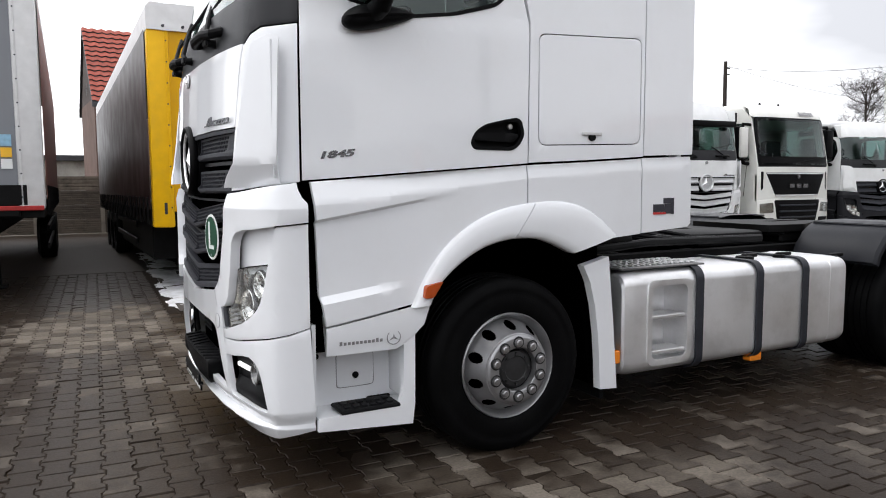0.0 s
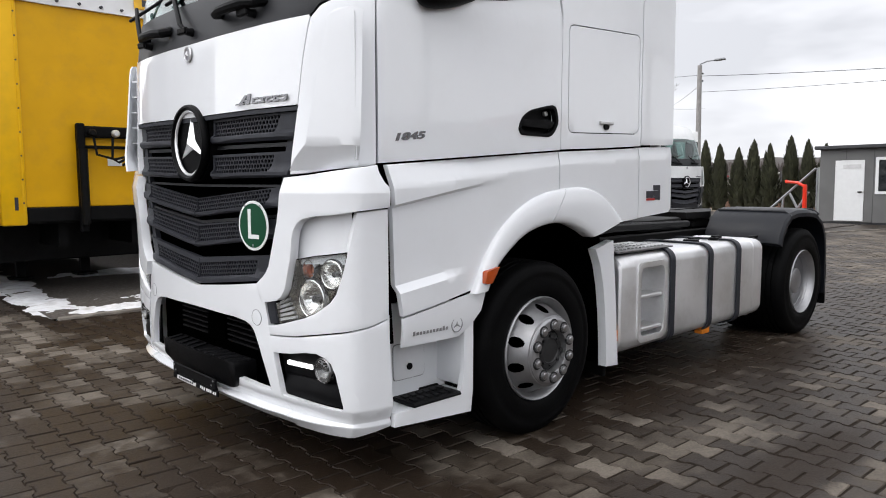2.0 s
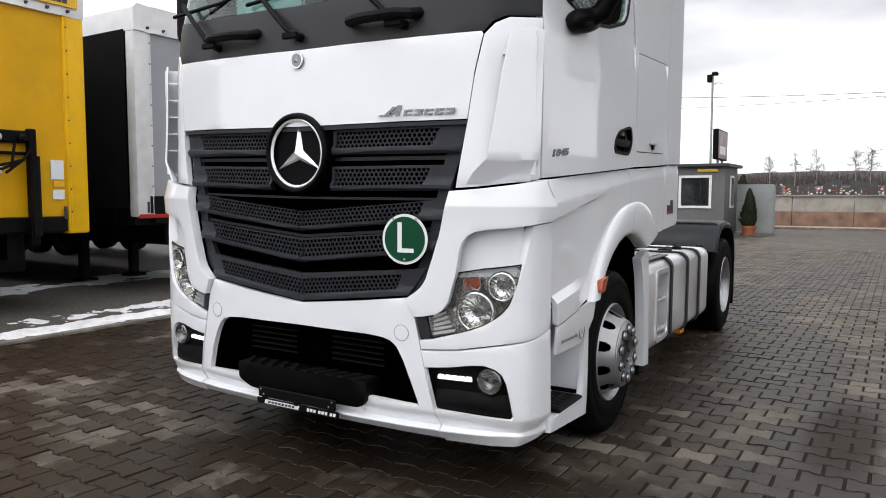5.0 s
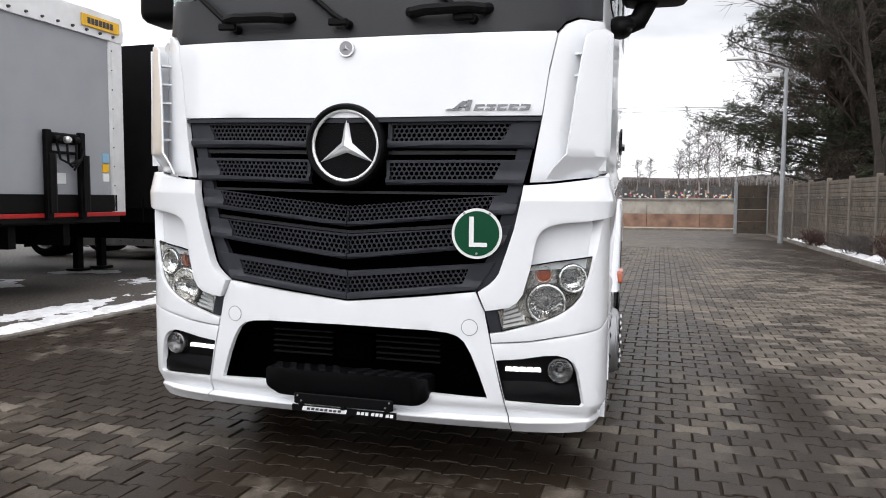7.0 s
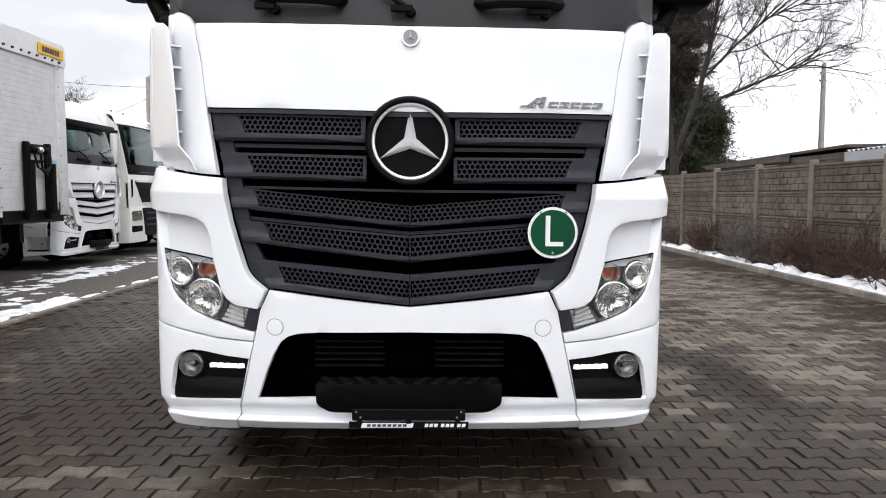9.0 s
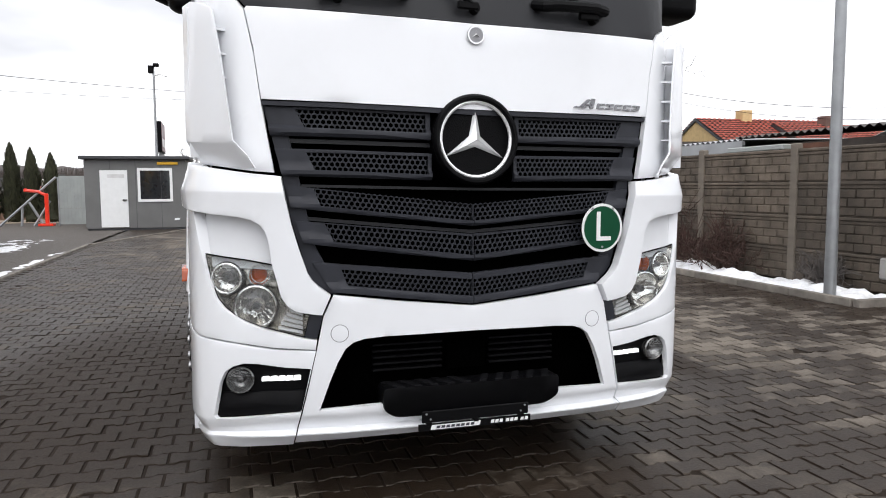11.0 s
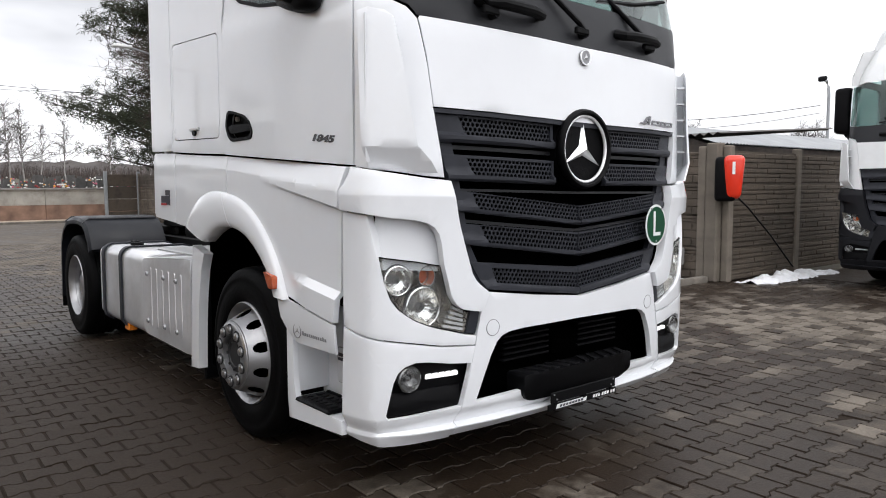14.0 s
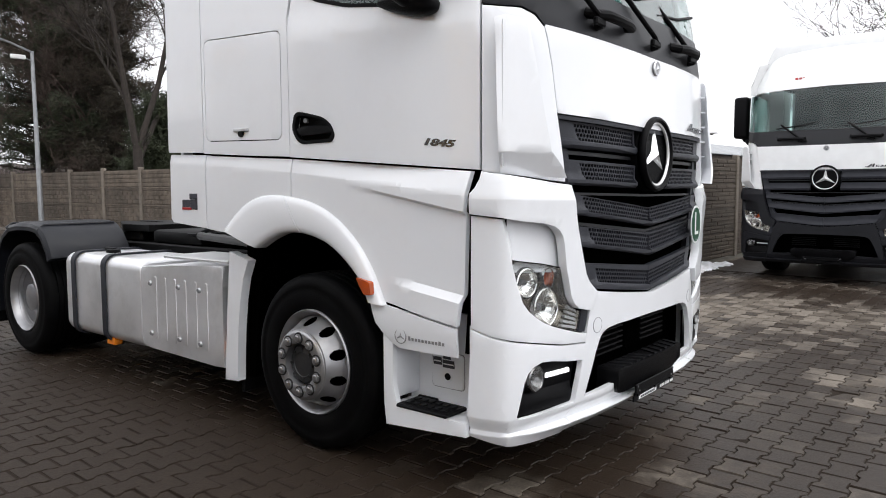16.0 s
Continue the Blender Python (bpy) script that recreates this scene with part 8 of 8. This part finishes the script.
pine(pose(29.3, -3.4, 0), 11.0, 3, 5.0, "broad dark pine behind the fence", 0.2, 90, 115)
pine(pose(30.5, -5.6, 0), 13.5, 5, 3.2, "tall dull brown-green pine behind the fence", 0.1, None, 52, DULL)
pine(pose(33.5, -6.0, 0), 14.0, 8, 3.4, "tall dull brown-green pine behind the fence", 0.1, None, 52, DULL)
pine(pose(25.6, -4.4, 0), 10.5, 13, 2.2, "dull brown-green pine behind the fence", 0.15, None, 44, DULL)
pine(pose(22.4, -4.3, 0), 4.3, 9, 1.5, "low dark pine behind the fence", 0.35, None, 30)
forked_tree(pose(21.6, -3.15, 0), 21, "leafless forked tree with long arching limbs behind the fence")
bare_tree(pose(26.8, -4.4, 0), 9.5, 25, "leafless tree with brown twigs behind the fence", BTWIG2, 6, 0.09, (0, 0.1, 1))
bare_tree(pose(28.0, -4.6, 0), 10.5, 28, "leafless tree with brown twigs behind the fence", BTWIG2, 6, 0.09, (0, 0.2, 1))
bare_tree(pose(24.4, -4.2, 0), 4.6, 35, "low tangle of brown twigs behind the fence", BTWIG2, 5, 0.05, (0, 0.1, 1), 0.9)
bare_tree(pose(27.0, -3.9, 0), 4.2, 36, "low tangle of brown twigs behind the fence", BTWIG2, 5, 0.05, (0, 0.1, 1), 0.9)
round_tree(pose(45.0, 30.3, 0), 9.7, 1.9, 31)
round_tree(pose(30.5, -40.0, 0), 6.6, 1.9, 37)
round_tree(pose(20.0, -40.0, 0), 5.2, 1.5, 38)
bare_tree(pose(0.5, -15.5, 0), 8.6, 39, "leafless tree behind the parked truck", BARK, 6, 0.1, (0.1, 0.1, 1), 0.6, ((0.9, 0.6, 0.35), (-0.6, 0.2, 0.8), (0.2, -0.2, 1.0), (-0.2, 0.5, 0.7)))
BIRCH = mat("white_birch_bark", (0.3, 0.285, 0.27), 0.85, vary=0.35, scale=3)


def birch(m, h, seed):
    rnd = random.Random(seed)
    T = thing("birch_tree", "slender leafless birch with pale trunk and fine twigs", "tree", m)
    line = [Vector((0, 0, -0.1))]
    for k in range(8):
        line.append(Vector((line[-1].x + rnd.gauss(0, 0.05), line[-1].y + rnd.gauss(0, 0.05), h * (k + 1) / 8 * 0.97)))
    part("trunk", tube(bmesh.new(), line, 0.075, 6, 0.012), BIRCH, T)
    bm = bmesh.new()
    for i in range(int(h * 6.5)):
        f = rnd.uniform(0.34, 0.97)
        j = min(int(f * 8), 7)
        p = line[j].lerp(line[j + 1], f * 8 - j)
        a = rnd.uniform(0, 2 * math.pi)
        d = Vector((math.cos(a), math.sin(a), rnd.uniform(0.8, 1.7))).normalized()
        branches(bm, p, d, h * rnd.uniform(0.12, 0.22) * (1.25 - 0.7 * f), 0.022, 2, rnd, 0.85, [], -0.06, 0.25)
    part("branchwork", bm, BTWIG, T)
    return T


for i, (x, y, h) in enumerate(((60, 0.85, 7.2), (60, 0.15, 7.5), (60, -0.55, 7.9), (60, -1.45, 7.4), (60, -2.7, 6.0), (60, 1.7, 5.4), (60, -4.4, 6.6), (64, 5.2, 4.9), (64, 4.3, 5.1), (68, 8.2, 5.6), (72, 10.5, 5.2), (66, -9.0, 6.3), (68, -13.0, 6.0), (64, 11.4, 4.8))):
    birch(pose(x, y, 0.5), h - 0.3, 60 + i)


def bush(m, w, h, seed, label, material):
    rnd = random.Random(seed)
    bm = bmesh.new()
    for i in range(int(30 + 26 * w)):
        a = rnd.uniform(0, 2 * math.pi)
        d = Vector((math.cos(a) * 0.8, math.sin(a) * 0.8, 1.1)).normalized()
        p = Vector((rnd.uniform(-w, w), rnd.uniform(-0.2, 0.2), 0.0))
        branches(bm, p, d, h * rnd.uniform(0.35, 0.75), 0.006, 2, rnd, 0.6, [], 0.1, 0.25)
    ob = part("bush", bm, material, None, label, category="bush")
    ob.matrix_basis = m
    return ob


for i, (x, w, h, mt) in enumerate(((5.5, 0.2, 0.55, BTWIG), (7.7, 0.5, 0.95, TWIG), (9.0, 0.55, 1.0, TWIG), (10.6, 0.4, 0.9, TWIG), (12.4, 0.35, 0.9, BTWIG), (14.6, 0.5, 0.85, TWIG), (17.4, 0.4, 0.7, BTWIG), (21.0, 0.5, 0.6, TWIG))):
    bush(pose(x, -2.62 + 0.0593 * (x - 4.4) + 0.3, 0, 0, 0, 3.4), w, h, 90 + i, "low leafless reddish bush before the fence" if mt == TWIG else "low leafless grey-brown bush before the fence", mt)


# ---- poles and cables ----
def lamp_post(m, h, arm, label, cam=False):
    T = thing("street_lamp", label, "lamp post", m)
    part("pole", cyl(bmesh.new(), (0, 0, 0), (0, 0, h), 0.085, 0.05, 14), GALV, T)
    part("arm", tube(bmesh.new(), [(0, 0, h - 0.03), (0, arm * 0.5, h + 0.2), (0, arm, h + 0.35)], 0.035, 8), GALV, T)
    bm = box(bmesh.new(), -0.12, 0.12, arm - 0.05, arm + 0.55, h + 0.32, h + 0.42, 0.04, 2)
    part("lamp_head", bm, SIGNW, T)
    if cam:
        part("camera_arm", tube(bmesh.new(), [(0, 0, h - 0.3), (0, 0.25, h - 0.22)], 0.02, 6), GALV, T)
        part("security_camera", box(bmesh.new(), -0.06, 0.06, 0.2, 0.62, h - 0.28, h - 0.15, 0.02, 1), SIGNW, T)
    return T


lamp_post(pose(23.4, -0.74, 0), 5.75, 1.3, "galvanised street lamp with a security camera", True)
big = thing("street_lamp_pole", "tall grey galvanised lamp pole on the snowy strip", "lamp post", pose(4.75, -1.62, 0))
part("pole", cyl(bmesh.new(), (0, 0, 0), (0, 0, 8.0), 0.075, 0.055, 20), GALV, big)
part("arm", tube(bmesh.new(), [(0, 0, 7.95), (0, 0.6, 8.2), (0, 1.2, 8.3)], 0.04, 8), GALV, big)
part("lamp_head", box(bmesh.new(), -0.12, 0.12, 1.1, 1.7, 8.24, 8.36, 0.04, 2), SIGNW, big)


def utility_pole(m, h, label, arm=1.1, ay=-1, lamp=True):
    T = thing("utility_pole", label, "pole", m)
    part("pole", cyl(bmesh.new(), (0, 0, 0), (0, 0, h), 0.15, 0.1, 12), POLEC if lamp else BARK, T)
    if lamp:
        part("arm", tube(bmesh.new(), [(0, 0, h + 0.05), (0, ay * arm * 0.5, h + 0.15), (0, ay * arm, h + 0.15)], 0.03, 6), GALV, T)
        part("lamp_head", box(bmesh.new(), -0.12, 0.12, min(ay * arm, ay * arm + ay * 0.5), max(ay * arm, ay * arm + ay * 0.5), h + 0.1, h + 0.2, 0.03), GALV, T)
    for z in (0.35, 0.7):
        part("insulator", cyl(bmesh.new(), (0.12, 0, h - z), (0.3, 0, h - z), 0.04, n=8), BLACKPL, T)
    return T


utility_pole(pose(31.2, 18.6, 0), 6.95, "grey concrete utility pole with street lamp", 0.75)
utility_pole(pose(30.3, -12.4, 0), 7.35, "grey concrete utility pole with street lamp", 0.4, 1)
utility_pole(pose(32.2, 30.0, 0), 8.4, "dark wooden utility pole behind the parked row", lamp=False)
TL = thing("street_lamp", "thin grey street lamp beyond the sheds", "lamp post", pose(11.0, -22.0, 0))
part("pole", tube(bmesh.new(), [(0, 0, 0), (0, 0, 4.9), (0.02, 0, 5.25), (0.1, 0, 5.5), (0.22, 0, 5.6)], 0.06, 8), GALV, TL)
part("lamp_head", box(bmesh.new(), 0.1, 0.42, -0.09, 0.09, 5.52, 5.72, 0.05, 2), DARKPL, TL)


def cable(p0, p1, sag, r=0.009):
    p0, p1 = Vector(p0), Vector(p1)
    pts = []
    for i in range(15):
        t = i / 14
        q = p0.lerp(p1, t)
        q.z -= sag * 4 * t * (1 - t)
        pts.append(q)
    part("cable", tube(bmesh.new(), pts, r, 5), BLACKPL, None, "thin black overhead cable", category="cable")


cable((31.2, 18.6, 6.45), (38.0, -12.4, 6.4), 0.5, 0.012)
cable((31.2, 18.6, 5.7), (38.0, -12.4, 7.0), 0.6)
cable((31.2, 18.6, 6.5), (32.2, 30.0, 8.1), 0.3)
cable((31.2, 18.6, 6.0), (48.0, 34.0, 6.6), 0.6)
cable((32.2, 30.0, 8.2), (60.0, 34.0, 8.0), 0.8)
cable((30.3, -12.4, 7.0), (11.3, -22.0, 4.6), 1.3, 0.012)
cable((30.3, -12.4, 6.6), (11.3, -22.0, 4.3), 1.4)
cable((30.3, -12.4, 7.0), (38.0, -12.4, 6.6), 0.3)

# gate column and dark panels at the end of the fence
GT = thing("gate_panel", "dark grey gate panel between steel columns", "gate", pose(29.2, -1.12, 0))
for y in (0.0, 1.26):
    part("gate_column", box(bmesh.new(), -0.06, 0.06, y - 0.06, y + 0.06, 0, 2.15, 0.01), GALV, GT)
for j in range(4):
    part("gate_board", box(bmesh.new(), -0.02, 0.02, 0.07, 1.19, 0.05 + 0.5 * j, 0.53 + 0.5 * j, 0.01), CONC, GT)
# red holder on the fence corner
HD = thing("hose_reel_holder", "red plastic holder with black back on the fence post", "holder", pose(3.78, -2.5, 1.5, 0, 0, 30))
bm = box(bmesh.new(), -0.19, 0.1, -0.02, 0.2, -0.22, 0.42, 0.08, 4)
for v in bm.verts:
    f = 1 - 0.35 * smooth(0.1, -0.25, v.co.z)
    v.co.x, v.co.y = -0.045 + (v.co.x + 0.045) * f, 0.02 + (v.co.y - 0.02) * f
part("shell", bm, REDP, HD)
part("back_box", box(bmesh.new(), -0.08, 0.22, -0.11, 0.13, -0.26, 0.4, 0.06, 3), BLACKPL, HD)
part("white_tag", box(bmesh.new(), -0.06, -0.02, 0.195, 0.206, 0.14, 0.32), SIGNW, HD)
inv = HD.matrix_basis.inverted()
part("lead", tube(bmesh.new(), [inv @ Vector(p) for p in ((3.8, -2.55, 1.4), (3.78, -3.0, 1.15), (3.775, -3.7, 0.7), (3.77, -4.5, 0.12))], 0.014, 6), BLACKPL, HD)
part("socket_box", box(bmesh.new(), 4.55, 4.78, -2.56, -2.42, 0.22, 0.5, 0.02), POLEC, None, "grey concrete socket box at the fence foot", category="box")

# sheds and houses beyond the fences
TIN = mat("corrugated_roof", (0.06, 0.055, 0.05), 0.6, 0.2, vary=0.3, scale=2)
TINL = mat("pale_corrugated_roof", (0.33, 0.34, 0.35), 0.55, 0.2, vary=0.12, scale=1.5)
WOOD = mat("weathered_boards", (0.062, 0.05, 0.042), 0.85, vary=0.4, scale=4, bump=0.5, bscale=30, rand=0.25)
ROOFT = mat("red_roof_tile", (0.32, 0.065, 0.04), 0.6, vary=0.2, scale=4, rand=0.12)
BRICKH = mat("house_plaster_brown", (0.13, 0.08, 0.064), 0.85, vary=0.2, scale=2)


def corrugated(x0, x1, y0, y1, z0, z1, material, parent, pitch=0.16, amp=0.025, name="roof"):
    bm = bmesh.new()
    n = int((x1 - x0) / pitch * 4)
    g = []
    for i in range(n + 1):
        x = x0 + (x1 - x0) * i / n
        dz = amp * math.sin(2 * math.pi * (x - x0) / pitch)
        g.append([bm.verts.new((x, y0, z0 + dz)), bm.verts.new((x, y1, z1 + dz))])
    for a, b in zip(g, g[1:]):
        bm.faces.new((a[0], b[0], b[1], a[1]))
    return part(name, bm, material, parent, recalc=False)


S1 = thing("shed", "low weathered shed with dark corrugated roof", "shed")
part("wall", box(bmesh.new(), 4.6, 8.2, -6.5, -3.2, 0, 2.15), WOOD, S1)
corrugated(4.3, 8.5, -3.05, -7.0, 2.3, 2.55, TIN, S1)
part("door", box(bmesh.new(), 6.3, 7.2, -3.19, -3.14, 1.6, 2.12), mat("rusty_sheet", (0.14, 0.06, 0.035), 0.8, vary=0.3), S1)
RB = thing("storage_rack", "grey rack of pale round slabs behind the fence", "rack")
part("lid", box(bmesh.new(), 6.95, 8.3, -3.1, -2.75, 2.02, 2.11, 0.015), SHEET, RB)
for x in (7.0, 8.2):
    part("rack_leg", box(bmesh.new(), x, x + 0.06, -3.05, -2.99, 0, 2.02), GALV, RB)
for i in range(6):
    part("slab", lathe(bmesh.new(), [(0.0, 0.0), (0.17, 0.0), (0.2, 0.02), (0.2, 0.05), (0.0, 0.06)], 18, pose(6.6 + 0.3 * i, -3.0 + 0.03 * i, 1.84, 0, 0, 180 + 14 * i)), (CREAM, RUST, POLEC)[i % 3], RB)
part("slab_shelf", box(bmesh.new(), 6.3, 8.4, -3.12, -2.95, 1.58, 1.63), WOOD, RB)
S2 = thing("shed", "long low shed with dark felt roof", "shed")
part("wall", box(bmesh.new(), 8.6, 24.0, -7.5, -3.6, 0, 2.05), WOOD, S2)
for j in range(5):
    part("wall_board", box(bmesh.new(), 11.5, 19.0, -3.46 - 0.006 * (j % 2), -3.42, 1.62 + 0.135 * j, 1.75 + 0.135 * j, 0.004), WOOD, S2)
part("fascia", box(bmesh.new(), 13.9, 19.4, -3.4, -3.36, 2.2, 2.33, 0.01), WOOD, S2)
bm = bmesh.new()
vs = [bm.verts.new(p) for p in ((11.5, -3.36, 2.43), (11.5, -7.5, 2.5), (24.0, -7.5, 2.6), (19.6, -3.36, 2.33))]
bm.faces.new(vs)
vs2 = [bm.verts.new((v.co.x, v.co.y, v.co.z - 0.06)) for v in vs]
bm.faces.new(vs2[::-1])
for i in range(4):
    bm.faces.new((vs[i], vs2[i], vs2[(i + 1) % 4], vs[(i + 1) % 4]))
part("roof", bm, WOOD, S2)
corrugated(8.6, 11.45, -3.3, -7.5, 2.29, 2.36, TINL, S2)
part("fascia", box(bmesh.new(), 8.6, 11.45, -3.36, -3.3, 1.95, 2.27), TINL, S2)
S3 = thing("barn", "grey barn with a shallow pale corrugated gable roof", "barn", pose(9.5, -9.0, 0, 0, 0, -90))
part("wall", box(bmesh.new(), 0.1, 20, -1.45, 1.45, 0, 2.5), WOOD, S3)
corrugated(-0.15, 20.2, -1.65, 0.0, 2.53, 3.06, TINL, S3)
corrugated(-0.15, 20.2, 0.0, 1.65, 3.06, 2.53, TINL, S3)
part("gable", skin([(-1.5, 2.45), (1.5, 2.45), (0, 3.0)], lambda u, v, d: (0.02 + d, u, v), (), 0.1, 0, 0), WOOD, S3)
for x in (4.0, 8.0, 12.0):
    part("roof_joint", box(bmesh.new(), x - 0.03, x + 0.03, 0.02, 1.6, 2.9, 2.93, 0.0, 1, pose(0, 0, 0.12) @ pose(0, 0, 2.9, -18) @ pose(0, 0, -2.9)), TIN, S3)


def house(m, w, d, hw, hr, wall, roofm, label, gable=None):
    T = thing("house", label, "house", m)
    part("wall", box(bmesh.new(), -w, w, -d, d, 0, hw), wall, T)
    part("gable", skin([(-w, hw), (w, hw), (0, hr)], lambda u, v, dd: (u, -d + dd, v), (), 2 * d, 0, 0), gable or wall, T)
    if gable:
        part("round_window", lathe(bmesh.new(), [(0.0, 0.0), (0.24, 0.0), (0.26, 0.03), (0.32, 0.03), (0.32, 0.0)], 20, pose(0, -d, hw + 0.55)), ROOFD, T)
    ov, ve = 0.18, 0.08
    for s in (-1, 1):
        n = max(6, int(math.hypot(w + ov, hr - hw) / 0.24))
        drop = (hr - hw) / w * (w + ov)
        deck = [(0, hr + 0.03), (s * (w + ov), hr - drop + 0.03), (s * (w + ov), hr - drop - 0.12), (0, hr - 0.12)]
        part("roof_deck", skin(deck if s > 0 else deck[::-1], lambda u, v, dd: (u, -d - ve + dd, v), (), 2 * (d + ve), 0, 0), ROOFD, T)
        for i in range(n):
            f0, f1 = i / n, (i + 1) / n
            bm = bmesh.new()
            k = int(2 * d / 0.3)
            top, bot = [], []
            for j in range(k * 4 + 1):
                y = -d - ve + 2 * (d + ve) * j / (k * 4)
                wv = 0.025 * math.sin(j * math.pi / 2)
                top.append(bm.verts.new((s * (w + ov) * f0, y, hr - drop * f0 + wv + 0.06)))
                bot.append(bm.verts.new((s * (w + ov) * f1, y, hr - drop * f1 + wv + 0.11)))
            for j in range(k * 4):
                bm.faces.new((top[j], top[j + 1], bot[j + 1], bot[j]))
            part("tile_course", bm, roofm, T, recalc=False)
    part("chimney", box(bmesh.new(), -0.3, 0.3, d * 0.2, d * 0.2 + 0.6, hr - 0.6, hr + 0.5, 0.02), wall, T)
    return T


house(pose(3.3, 32.1, 0, 0, 0, -84), 2.2, 3.4, 4.9, 7.75, BRICKH, ROOFT, "brown house with a red tiled roof behind the fence", mat("dark_gable_boards", (0.05, 0.035, 0.03), 0.8, vary=0.3, scale=5))
house(pose(29.0, -26.0, 0), 3.5, 4.5, 2.8, 4.6, BRICKH, ROOFT, "distant house with a red roof")
house(pose(30.0, -21.5, 0), 3.2, 4.0, 3.1, 4.9, mat("yellow_plaster", (0.55, 0.4, 0.2), 0.85, vary=0.1), ROOFT, "distant yellow house with a tiled roof")
S4 = thing("building", "low grey building beyond the fence", "building", pose(-1.2, 38, 0))
part("wall", box(bmesh.new(), -3, 3, 0, 4, 0, 2.9), CREAM, S4)
part("roof", box(bmesh.new(), -3.3, 3.3, -0.3, 4.3, 2.9, 3.15), ROOFD, S4)

# ---- paving stones of the yard ----
LX, LY = 0.1525, 0.21


def stone_outline(g=0.004):
    a, b, w = LY / 2 - 0.007, LX / 2 + 0.011 - g, LX / 2 - 0.011 - g
    return [(-b, -a), (b, -a), (b, -a + 0.034), (w, -a + 0.062), (w, a - 0.062), (b, a - 0.034), (b, a), (-b, a), (-b, a - 0.034), (-w, a - 0.062), (-w, -a + 0.062), (-b, -a + 0.034)]


SO = np.array(stone_outline())
K = len(SO)
stone_v = [(x * 0.96, y * 0.972, 0.0) for x, y in SO] + [(x, y, -0.005) for x, y in SO] + [(x, y, -0.03) for x, y in SO]
stone_f = [tuple(range(K))] + [(K + i, K + (i + 1) % K, (i + 1) % K, i) for i in range(K)] + [(2 * K + i, 2 * K + (i + 1) % K, K + (i + 1) % K, K + i) for i in range(K)]
one = bpy.data.meshes.new("paving_stone")
one.from_pydata(stone_v, [], stone_f)
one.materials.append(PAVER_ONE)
rng = np.random.default_rng(5)
base_v, V, Fc = np.array(stone_v), [], []
near, cnt = 0, 0
for i in range(int((PX1 - PX0) / LX)):
    for j in range(int((14.5 - PY0) / LY)):
        x, y = 2.04 + LX * (i - 43), 2.145 + LY * (j - 29 + 0.5 * ((i + 1) % 2))
        if y < PY0 + 0.1 or y > 14.4 or (y > PY1 - 0.1 and x > 0.8) or (x > 4.1 and y < -1.45):
            continue
        dz, tx, ty = rng.normal(0, 0.0018), rng.normal(0, 0.012), rng.normal(0, 0.012)
        if -1.05 < x < 0.95 and 2.7 < y < 6.8 and near < 300:
            ob = new("paving_stone", one)
            ob.parent, ob.matrix_basis = pave, pose(x, y, dz, math.degrees(tx), math.degrees(ty), 0)
            near += 1
            continue
        v = base_v.copy()
        v[:, 2] += dz + v[:, 0] * tx + v[:, 1] * ty
        v[:, 0] += x
        v[:, 1] += y
        V.append(v)
        cnt += 1
V = np.concatenate(V)
Fc = [tuple(k + 3 * K * c for k in f) for c in range(cnt) for f in stone_f]
rest = bpy.data.meshes.new("paving_stones")
rest.from_pydata(V.tolist(), [], Fc)
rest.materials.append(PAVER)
ro = new("paving_stones", rest)
ro.parent = pave
tagged(ro, "dark wet interlocking paving stones", kind="stuff")
